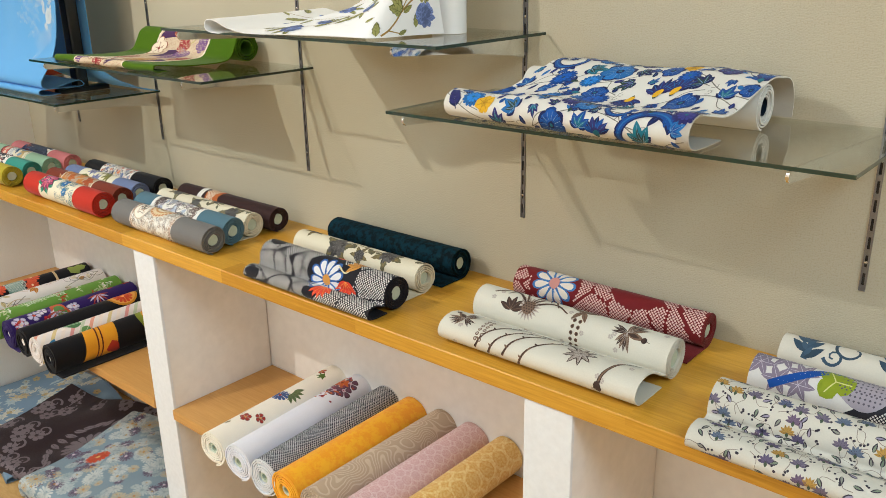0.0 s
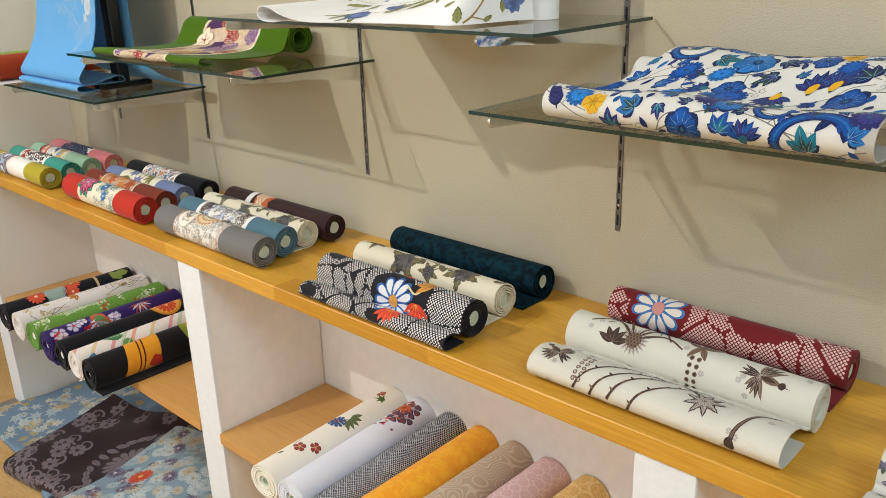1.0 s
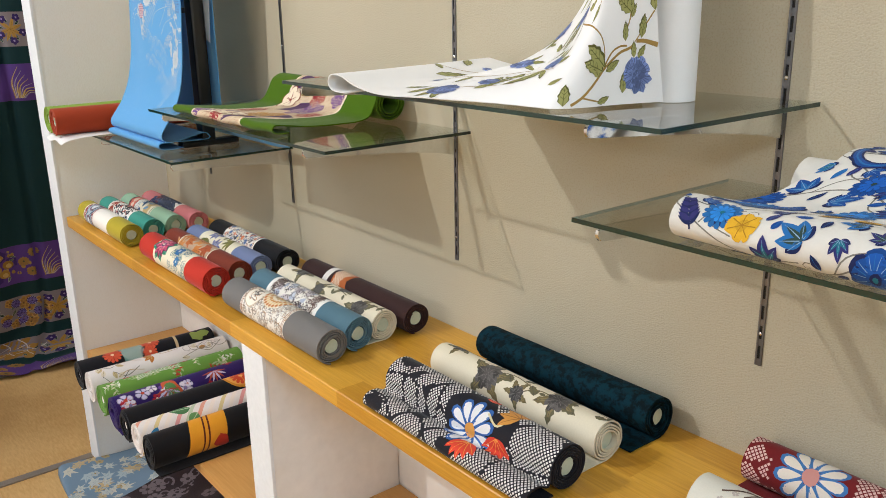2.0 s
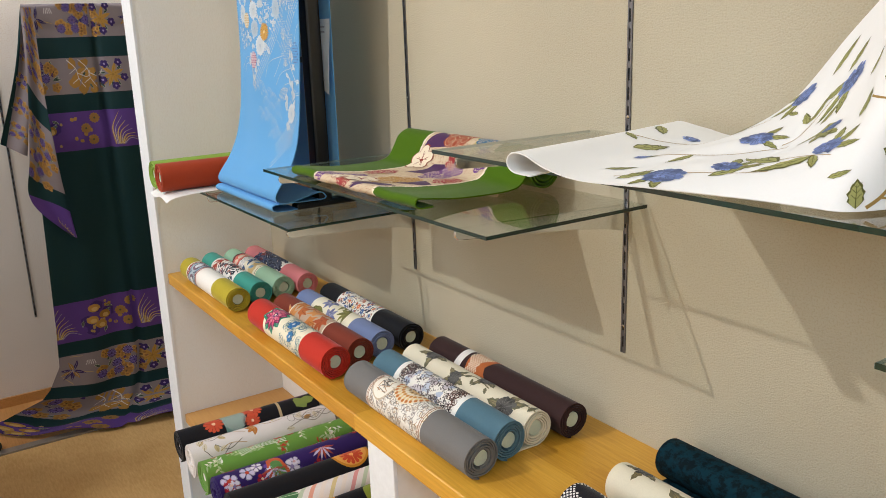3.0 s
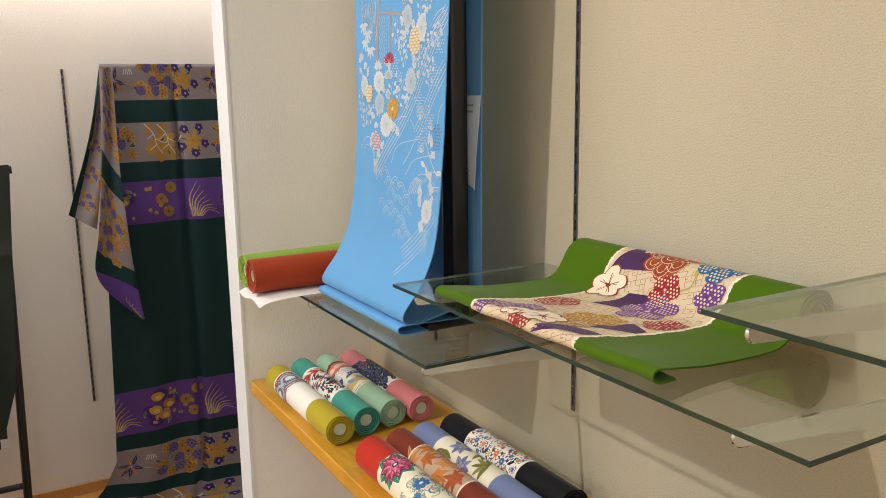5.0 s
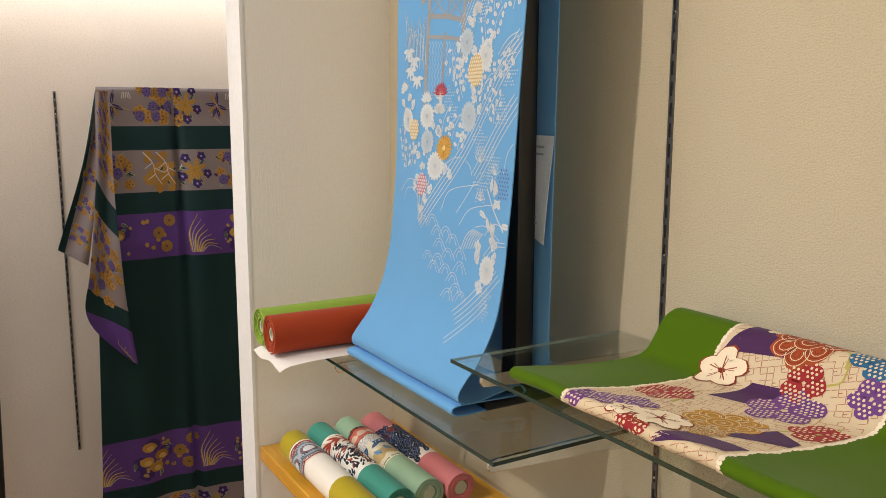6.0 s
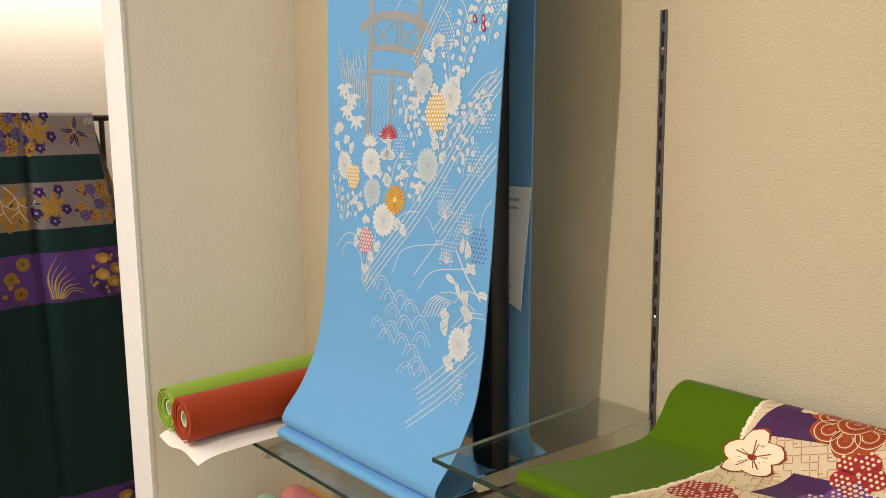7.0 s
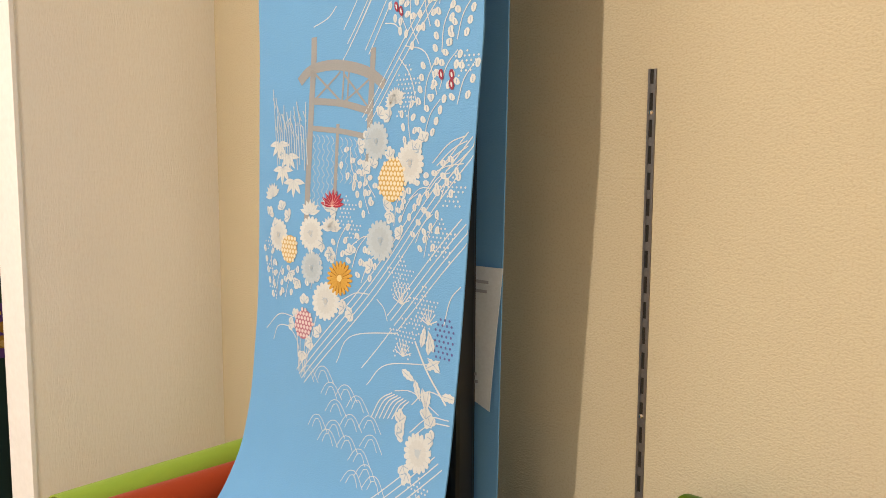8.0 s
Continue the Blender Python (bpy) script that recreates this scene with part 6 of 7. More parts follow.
    for i in range(150):
        th = i * 2 * math.pi * 5 / 150
        r = R - 0.0028 * i / 30
        pts.append((r * math.cos(th + 3.6), r * math.sin(th + 3.6)))
    sp = Sheet(np.array(pts), 0, 0.38, 0.0022, 1, lambda q, s, l: np.stack([q[..., 1], q[..., 2], q[..., 0]], -1))
    cloth("winding", sp, [SATIN], u, back="same")
    part("core", rod((0, 0, 0.002), (0, 0, 0.378), 0.0175, seg=20), CORE, u)


white_cloth()

# blue and white floral cloth on the right-hand shelf
COTTON = fabric("cloth_white_cotton", lin("dcdad3"), 0.75, 600, 0.0005, 0.06, weave=0)
SHEER = fabric("cloth_sheer_edge", lin("b9b5ab"), 0.5)


def art_garden(s0, s1, l0, l1):
    """An old garden print: blue, violet and teal flowers, great scrolls, a few yellow blooms on thin grey stems. Places are shares: u across, v from the front fold to the crest."""
    rg = random.Random(17)
    navy, blue, mid, teal, viol, yel, gr, green, pale = (lin(c) for c in ("1a2456", "1d4a96", "2f6bb0", "2a7086", "30306e", "d9ab14", "7d7a72", "2f4540", "86a4c6"))
    P = lambda u, v: (s0 + (s1 - s0) * v, l0 + (l1 - l0) * u)
    out = []
    for row in range(7):                                       # long wandering stems
        v = -.15 + .21 * row
        out += stem([P(u, v + .10 * math.sin(u * 9 + row * 2.1)) for u in np.linspace(-.02, 1.02, 9)], .0015, gr, 0)
        for k in range(6):
            u = .08 + .165 * k
            b = v + .10 * math.sin(u * 9 + row * 2.1)
            d = 1 if (k + row) % 2 else -1
            out += stem([P(u, b), P(u + .03, b + .07 * d), P(u + .09, b + .10 * d)], .0013, gr, 0)
            out += curl(*P(u + .11, b + .09 * d), .006, .0011, gr, 60 * k, 1.0, 0)

    def carnation(s, l, r, rot, c, base=None):
        """A fan of slim petals over a calyx."""
        q = []
        for j, a in enumerate((-64, 64, -42, 42, -20, 20, 0)):
            q += leaf(s, l, r * (1.0 - .0022 * abs(a)), r * .34, rot + a, (navy, c, viol)[j % 3], None, 2 + j % 3, .05)
            q += stem(turn([(0, r * .35), (0, r * .86)], rot + a, s, l), r * .035, mid, 6, .4)
        return q + blob(s, l, r * .19, base or teal, 7, 10, .1, 2, 1.3, rot) + leaf(s, l, r * .36, r * .22, rot + 180, green, None, 6)

    def pansy(s, l, r, rot, c):
        """Round overlapping petals with pale strokes."""
        q = []
        for j in range(6):
            a = rot + 60 * j
            p = turn([(0, r * .50)], a, s, l)[0]
            q += blob(p[0], p[1], r * .50, navy if j % 2 else shift(c, .75), 2 + j % 2, 14, .07, j, 1.1, a) + blob(p[0], p[1], r * .40, c if j % 3 else shift(c, 1.35), 4, 12, .1, j + 3, 1.0, a)
            for d in (-16, 0, 16):
                q += stem(turn([(0, r * .34), (0, r * .80)], a + d, s, l), r * .03, pale if d else mid, 6, .4)
        return q + blob(s, l, r * .24, navy, 6, 10, .1) + blob(s, l, r * .12, teal, 7, 8, .1)

    def lobed(s, l, r, rot, c, inner):
        """A leaf of one long and two or four short lobes, shaded to another colour along its middle."""
        q = []
        for a, k in ((-70, .55), (70, .55), (-38, .78), (38, .78), (0, 1.0)):
            q += leaf(s, l, r * k, r * .38 * (.8 + .3 * k), rot + a, navy if k < .6 else c, None, 2 if k < .6 else 3)
            q += leaf(s, l, r * k * .74, r * .17, rot + a, inner if abs(a) < 50 else c, None, 4) + stem(turn([(0, r * k * .1), (0, r * k * .82)], rot + a, s, l), r * .028, pale, 5, .4)
        return q

    def aster(s, l, r, c, heart):
        return mum(s, l, r, 15, shift(c, .9), None, rg.uniform(0, 30), 2, navy, .8) + mum(s, l, r * .62, 11, shift(c, 1.7), heart, 10, 6, None, .7)

    def feather(s, l, r, rot, c):
        q = stem(turn([(0, 0), (r * .12, r * .5), (0, r)], rot, s, l), r * .06, navy, 2)
        for j in range(8):
            for d in (-1, 1):
                p = turn([(r * .08, r * (.10 + .11 * j))], rot, s, l)[0]
                q += leaf(p[0], p[1], r * (.44 - .03 * j), r * .15, rot + d * 44, c if j % 2 else navy, None, 2 + j % 2)
        return q

    def yellow(s, l, r):
        q = []
        for j in range(7):
            q += blob(s + r * .62 * math.sin(.9 * j), l + r * .62 * math.cos(.9 * j), r * .40, yel, 4, 12, .2, j)
            q += stem([(s, l), (s + r * .85 * math.sin(.9 * j), l + r * .85 * math.cos(.9 * j))], r * .06, lin("a5780c"), 7)
        return q + blob(s, l, r * .40, shift(yel, .8), 6, 9, .1)

    def scroll(s, l, r, rot):
        pts = [(r * (1 - .10 * t) * math.cos(t + rot), r * (1 - .10 * t) * math.sin(t + rot)) for t in np.linspace(0, 4.9, 15)]
        curve = [(s + b, l + a) for a, b in pts]
        q = stem(curve, r * .40, navy, 2, .45) + stem(curve, r * .26, blue, 3, .4) + stem(curve, r * .06, mid, 4, .5)
        for j in (2, 5, 8):
            q += leaf(*curve[j], r * .5, r * .22, 60 * j + math.degrees(rot), navy, blue, 2)
        return q
    made = []

    def put(u, v, kind, size, rot=0, c=blue, c2=None):
        s, l = P(u, v)
        size *= .90
        made.append((s, l, size * (.85 if kind in "tlf" else 1.0)))
        out.extend(carnation(s, l, size, rot, c, c2) if kind == "t" else lobed(s, l, size, rot, c, c2 or green) if kind == "l" else aster(s, l, size, c, c2 or viol) if kind == "a" else feather(s, l, size, rot, c) if kind == "f" else yellow(s, l, size) if kind == "y" else pansy(s, l, size, rot, c) if kind == "p" else scroll(s, l, size, rot))
    # front fold
    put(.06, .06, "f", .040, 30, viol); put(.19, .12, "y", .017); put(.17, -.02, "l", .022, 200, blue); put(.26, .00, "l", .030, 10, viol, teal); put(.34, .10, "l", .034, 60, mid, green); put(.37, -.06, "t", .020, 170, viol)
    put(.50, .04, "p", .024, 10, blue); put(.58, -.05, "t", .020, 190, viol); put(.61, .05, "l", .030, -10, blue, teal); put(.68, .03, "t", .030, 0, blue, teal); put(.66, .17, "l", .020, 80, navy, green)
    put(.85, .02, "s", .050, .4); put(.85, .01, "l", .034, 20, teal, green); put(.88, -.08, "p", .020, 0, viol); put(.95, .08, "l", .022, -60, mid, blue)
    # valley
    put(.44, .22, "l", .024, 100, mid, green); put(.54, .24, "a", .021, 0, viol, navy); put(.26, .24, "l", .022, 80, viol, viol); put(.33, .29, "y", .009); put(.40, .31, "y", .010); put(.14, .28, "l", .024, 30, blue, mid); put(.74, .22, "s", .026, 2.6)
    # the broad back: scroll, pansies, tulips with yellow feet, carnations
    put(.12, .82, "s", .042, 2.2); put(.12, .84, "l", .022, 90, navy, blue); put(.06, .56, "l", .028, 60, blue, mid); put(.17, .50, "l", .028, -60, blue, mid); put(.25, .72, "l", .036, -80, teal, green); put(.38, .74, "p", .029, 0, mid); put(.47, .78, "l", .030, -120, navy, green); put(.50, .66, "l", .030, 140, green, viol)
    put(.58, .52, "t", .032, 190, viol, yel); put(.66, .58, "t", .036, 10, viol, yel); put(.72, .60, "t", .036, 4, viol, yel); put(.46, .46, "a", .022, 0, blue, viol); put(.35, .50, "t", .024, 100, blue, teal); put(.55, .34, "t", .028, 0, blue, teal); put(.80, .66, "l", .036, 60, navy, green); put(.80, .50, "p", .024, 20, blue)
    put(.50, .98, "y", .014); put(.68, .84, "y", .016); put(.34, .98, "l", .028, -80, navy, teal); put(.60, .94, "l", .032, 100, blue, teal); put(.76, .96, "l", .030, 30, mid, blue); put(.84, .84, "p", .022, 0, viol); put(.92, .92, "l", .032, 60, navy, viol); put(.92, .58, "l", .030, 0, blue, teal); put(.98, .76, "t", .028, 10, blue)
    put(.76, .34, "l", .034, -60, blue, mid); put(.88, .36, "f", .036, -70, mid); put(.64, .40, "l", .024, 40, teal, green); put(.24, 1.02, "s", .030, .8); put(.42, 1.08, "a", .018, 0, viol, navy); put(.66, 1.06, "l", .03, 100, blue, teal); put(.85, 1.08, "l", .03, 70, viol, blue)
    put(.75, 1.15, "l", .030, 40, blue, teal); put(.25, 1.18, "t", .03, 30, blue); put(.9, 1.2, "a", .02, 0, viol); put(.55, 1.2, "l", .03, 0, teal, green)
    for k in range(900):                                       # middling flowers and leaves
        u, v = rg.uniform(0.01, .99), rg.uniform(-.25, 1.25)
        s, l = P(u, v)
        if all(math.hypot(s - a, l - b) > r * .70 + .0105 for a, b, r in made):
            put(u, v, rg.choice("tllpa"), rg.uniform(.015, .021), rg.uniform(0, 360), rg.choice((blue, mid, viol, blue)), rg.choice((blue, teal, green)))
    for k in range(900):                                       # small leaves in the gaps
        u, v = rg.uniform(0.01, .99), rg.uniform(-.25, 1.3)
        s, l = P(u, v)
        if all(math.hypot(s - a, l - b) > r * .72 + .0065 for a, b, r in made):
            made.append((s, l, .009))
            out.extend(leaf(s, l, rg.uniform(.012, .018), .0075, rg.uniform(0, 360), rg.choice((viol, blue, navy, mid)), mid, 2))
    return [(np.stack([q[:, 0], np.clip(q[:, 1], l0 - .001, l1 + .003)], 1), c, lay) for q, c, lay in out]


def floral_cloth():
    c = thing("draped_cloth", (0, 0, 0), "white cotton cloth with a blue and yellow garden print", "cloth")
    z = GD
    lead = [(-0.200, z + 0.003), (-0.262, z + 0.003), (-0.286, z + 0.007), (-0.297, z + 0.019), (-0.291, z + 0.034), (-0.270, z + 0.042), (-0.242, z + 0.038), (-0.215, z + 0.034), (-0.190, z + 0.040), (-0.165, z + 0.055), (-0.140, z + 0.068), (-0.112, z + 0.073), (-0.085, z + 0.071), (-0.055, z + 0.067), (-0.036, z + 0.055), (-0.026, z + 0.032), (-0.026, z + 0.006)]
    prof = smooth_line(lead, 0.005)
    sh = Sheet(prof, 0.064, 0.452, 0.0015, 1)

    def drape(q, s, l):
        q = q.copy()
        u = (q[..., 0] - 0.056) / 0.396
        back = np.clip((np.asarray(s) - 0.16) / 0.12, 0, 1)
        q[..., 0] += 0.075 * back * (1 - u) + 0.022 * back * u
        q[..., 2] += (0.003 * np.sin(q[..., 0] * 30 + np.asarray(s) * 8)) * np.clip((q[..., 2] - z - 0.01) * 40, 0, 1)
        q[..., 1] -= 0.018 * u * (1 - back)
        return q
    sh.warp = drape
    figs = art_garden(.088, .350, sh.x0, sh.x1 - .004)
    cloth("cotton", sh, [COTTON, SHEER], c, cols=np.linspace(0.064, 0.452, 24), pick=lambda s, l: 1 if l > 0.428 and s < 0.15 else 0, decals=figs, back=1)
    bolt((0.280, -0.112, GD + 0.0012), 0.372, 0.0305, [COTTON], "white cotton roll under the printed cloth", group="cotton roll", seed=44, pitch=.0035, hole=.012, core=F["navy"])


floral_cloth()

# ---- bolts on the cubby shelves, lying front to back ----
IN_MID, IN_LEFT = "rolls on the middle cubby shelf", "rolls on the left cubby shelf"
DOTTED = fabric("cloth_dotted", lin("e2e4e8"))
MID = dict(ivory=fabric("cloth_mid_ivory", lin("f6f1e2")), ice=fabric("cloth_mid_ice", lin("eceef8"), 0.6), yellow=damask("cloth_mid_yellow", lin("f9a800"), lin("ffbe08"), 40, "noise"),
           beige=damask("cloth_mid_beige", lin("bba78e"), lin("cfbfa7"), 11, "swirl"), rose=damask("cloth_mid_rose", lin("d3a8aa"), lin("e8d0d0"), 44, "round"),
           straw=damask("cloth_mid_straw", lin("dcaa4c"), lin("f0d690"), 24, "round"))


def art_mid_ivory(g):
    out = []
    for phi, l, r, c, h in ((75, -.10, .013, "a8443a", "5e1c1a"), (45, -.075, .012, "a8443a", "5e1c1a"), (95, .15, .011, "b0502c", "6a2418")):
        out += flower(g(phi), l, r, 5, lin(c), lin("d9a65a"), 20, lin(h), 1)
    out += mum(g(88), .01, .020, 11, lin("4a6094"), lin("a03a2c"), 0, 1)
    for k in range(5):
        out += leaf(g(70), .025 + .004 * k, .026, .010, 150 + 25 * k, lin("6d7a50"), lin("3f4a2c"), 1)
    out += curl(g(58), .02, .012, .0022, lin("6d7a50"), 40, 1.0, 1) + maple(g(70), .135, .019, lin("57702c"), 30, 1) + leaf(g(92), -.13, .016, .008, 60, lin("7a6a2c"), None, 1)
    return out + stem([(g(95), -.105), (g(102), -.085), (g(103), -.06)], .0012, lin("55504a"), 1)


def art_mid_ice(g):
    out = []
    for phi, l in ((80, .10), (60, .115), (95, .125), (70, .145)):
        out += flower(g(phi), l, .020, 5, lin("6e4d62"), lin("c9b3c0"), 30, lin("523a4c"), 1)
    out += flower(g(92), .135, .016, 6, lin("c3622c"), lin("8c3a1c"), 0, None, 4)
    rg = random.Random(6)
    for k in range(46):
        out += blob(g(rg.uniform(50, 120)), rg.uniform(.05, .165), .0026, lin(rg.choice(("a84a3a", "c46a3a", "8c3c50"))), 3, 7, .1, k, 1.4, 30)
    return out


def art_mid_dots(g):
    return dots(g(-75), g(175), -g.L / 2 + .004, g.L / 2 - .004, .0058, .0023, lin("2a3242"), lambda s, l: True, 0, True) + dots(g(-75) + .0018, g(175), -g.L / 2 + .0069, g.L / 2 - .004, .0058, .0008, lin("9aa0aa"), lambda s, l: True, 1, True)


specs = [("ivory", art_mid_ivory, "ivory cloth roll with small embroidered flowers", 3.2), ("ice", art_mid_ice, "pale lilac-white cloth roll with an autumn leaf spray", 3.6), (None, art_mid_dots, "grey cloth roll with a fine navy dot check", 2.6),
         ("yellow", None, "orange-yellow damask cloth roll", 0.2), ("beige", None, "beige cloth roll with a woven wave figure", -0.3), ("rose", None, "pale pink damask cloth roll", -0.6), ("straw", None, "straw yellow damask cloth roll with roundels", -1.0)]
for i, (key, art, label, yaw) in enumerate(specs):
    x = (-0.538, -0.452, -0.364, -0.287, -0.201, -0.115, -0.029)[i]
    bolt((x, -0.196, LOW + 0.0012), 0.378, 0.0405 if i else 0.039, [MID[key] if key else DOTTED], label, group=IN_MID, rz=90 + yaw, art=art, seed=60 + i, ri=.013, pitch=.0042, th=.003, ease=.9, hole=.007, loose=.003)


def art_l_black(g):
    out = []
    for phi, l, r in ((70, -.10, .026), (90, .01, .027), (40, .0, .02)):
        out += mum(g(phi), l, r, 13, lin("cf5634"), lin("f0c9a0"), 0, 1, lin("8f2c1c"))
    out += blob(g(75), -.045, .034, lin("6f8f84"), 0, 16, .2, 2, 1.5) + dots(g(75) - .04, g(75) + .04, -.09, -.005, .0056, .0016, lin("d9ded4"), lambda s, l: math.hypot((s - g(75)) * .8, l + .045) < .032, 1, True)
    out += blob(g(120), .13, .03, lin("6b4a66"), 0, 14, .3, 3) + blob(g(60), .15, .022, lin("8a9a4a"), 1, 14, .3, 4) + stem([(g(-40), .075), (g(175), .085)], .008, lin("c9b48a"), 2)
    return out


def art_l_white(g):
    out = []
    rg = random.Random(14)
    for k in range(16):
        s, l = g(rg.uniform(20, 150)), rg.uniform(-.17, .15)
        out += stem([(s, l), (s + rg.uniform(-.03, .03), l + .03), (s + rg.uniform(-.02, .02), l + .07)], .0016, lin(rg.choice(("b0905a", "8a8478", "5c5650"))), 1)
        out += leaf(s, l, .022, .012, rg.uniform(0, 360), lin(rg.choice(("c9b98c", "e0d6bf", "b98a4a"))), lin("8f7a4c"), 1)
    for k in range(4):
        out += leaf(g(85), -.02, .028, .013, 40 + 40 * k, lin("b5762c"), lin("e6cf9c"), 2) + curl(g(70), .08 + .02 * k, .02, .0016, lin("6e675c"), 60 * k, 1.0, 1)
    return out


def art_l_green(g):
    out = []
    rg = random.Random(15)
    for k in range(30):
        s, l = g(rg.uniform(10, 160)), rg.uniform(-.18, .18)
        c = rg.choice(("dfe6d4", "3f6a34", "c9d2a4", "b5452c", "e7e2d0"))
        out += spray(s, l, .034, rg.uniform(0, 360), [lin(c), lin(c), lin("a9c08a")], 6, k)
    for k in range(7):
        out += stem([(g(60 + 8 * k), -.10), (g(75 + 7 * k), -.05), (g(66 + 8 * k), .02)], .0022, lin("e3ead8"), 1)
    for l in (-.13, .0, .03):
        out += stem([(g(95), l), (g(95), l + .016)], .007, lin("a83a20"), 3)
    return out


def art_l_purple(g):
    out = []
    rg = random.Random(16)
    for k in range(24):
        s, l = g(rg.uniform(0, 165)), rg.uniform(-.18, .18)
        c, h = rg.choice((("a82234", "e6c7b0"), ("ddd6e2", "8a7aa6"), ("a82234", "d9a24c"), ("c9c2dc", "b5452c"), ("6a4a9a", "ddd6e2")))
        out += flower(s, l, rg.uniform(.012, .022), 5, lin(c), lin(h), rg.uniform(0, 70), shift(lin(c), .6), k % 3)
    for phi, l in ((60, -.06), (80, .07)):
        for k in range(9):
            out += leaf(g(phi), l, .034, .006, -80 + 20 * k, lin("c9c2dc" if k % 2 else "a44a3a"), None, 4)
    out += blob(g(45), -.05, .026, lin("bf5a30"), 3, 14, .1, 2, 1.7) + blob(g(45), -.05, .018, lin("5f8a4a"), 4, 14, .1, 2, 1.7)
    return out


def art_l_round(g):
    s, l = g(95), .11
    out = blob(s, l, .046, lin("c98a1c"), 0, 26, 0) + blob(s, l, .040, lin("e0a545"), 1, 26, 0)
    out += mum(s - .01, l, .028, 13, lin("c84a24"), lin("f0b060"), 0, 2) + leaf(s + .012, l - .02, .03, .016, 20, lin("5d7a2c"), lin("d3dc9a"), 3)
    return out


def art_l_stripe(g):
    out = []
    cols = ["e2a58c", "efe3d6", "dcc98f", "efe3d6", "df9f9a", "c7d2b4"]
    for k in range(16):
        l = -.20 + .027 * k
        out += stem([(g(-40), l - .05), (g(60), l), (g(165), l + .06)], .009, lin(cols[k % 6]), 0)
    out += leaf(g(80), -.06, .05, .036, 80, lin("4f7a4c"), lin("c3d6ae"), 2) + leaf(g(50), -.05, .036, .026, 130, lin("6d9a5c"), lin("c3d6ae"), 2) + blob(g(20), -.16, .014, lin("3d7aa8"), 2, 12, .2)
    return out


def art_l_yellow(g):
    out = []
    y = lin("dd9a10")
    for l0, l1 in ((-.115, -.012),):
        pts = [(g(-40), l0), (g(60), l0 + .012), (g(150), l0 + .03), (g(150), l1 + .014), (g(60), l1), (g(-40), l1 - .012)]
        q = np.array(pts)
        out.append((even(np.vstack([q, q[:1]]), .008)[:-1], y, 0))
    for l in (-.068, -.056):
        out += stem([(g(-40), l - .01), (g(60), l), (g(150), l + .016)], .004, lin("5a1f14"), 2)
    out += blob(g(-10), -.03, .016, lin("a8301c"), 2, 14, .2, 1, 1.5)
    s, l = g(70), .115
    out += blob(s, l, .058, lin("85912c"), 0, 26, 0) + blob(s, l + .005, .046, lin("dd9a10"), 1, 26, 0) + blob(s + .004, l + .006, .036, lin("d3d7b8"), 2, 22, .05)
    out += dots(s - .03, s + .04, l - .03, l + .042, .006, .0018, lin("5d7a4a"), lambda a, b: math.hypot(a - s - .004, b - l - .006) < .034, 3, True)
    out += leaf(s - .02, l - .01, .05, .018, 30, lin("54304f"), lin("a58aa0"), 4) + leaf(s, l + .02, .04, .016, -40, lin("6e3c2c"), None, 4) + stem([(g(-40), l - .006), (g(150), l + .016)], .008, lin("5a1f14"), 5)
    return out


LEFT = [("15151b", art_l_black, "black cloth roll with orange chrysanthemums"), ("e6e0dc", art_l_white, "white cloth roll with golden line drawing"), ("6f9a3c", art_l_green, "fresh green cloth roll with white grasses"), ("2d1a5e", art_l_purple, "deep purple cloth roll with red and white blossoms"),
        ("121217", art_l_round, "black cloth roll with an orange roundel"), ("ece4de", art_l_stripe, "white cloth roll with peach stripes and green leaves"), ("101014", art_l_yellow, "black cloth roll with yellow blocks")]
for i, (c, art, label) in enumerate(LEFT):
    x = (-1.758, -1.662, -1.562, -1.470, -1.384, -1.300, -1.222)[i]
    bolt((x, -0.214, LOW + 0.0012), 0.384, 0.0405, [fabric("cloth_left_" + str(i), lin(c))], label, group=IN_LEFT, rz=90, art=art, seed=80 + i, ri=.012, pitch=.0040, th=.003, ease=.9, loose=.003, tail=[(-0.052, 0.0012), (-0.02, 0.001)] if i in (3, 6) else (), phi0=-90 if i in (3, 6) else -80, way=-1 if i in (3, 6) else 1, core=PAPER)

# ---- cloths spread on the floor of the left cubby ----
SPREAD = "cloths spread on the floor"


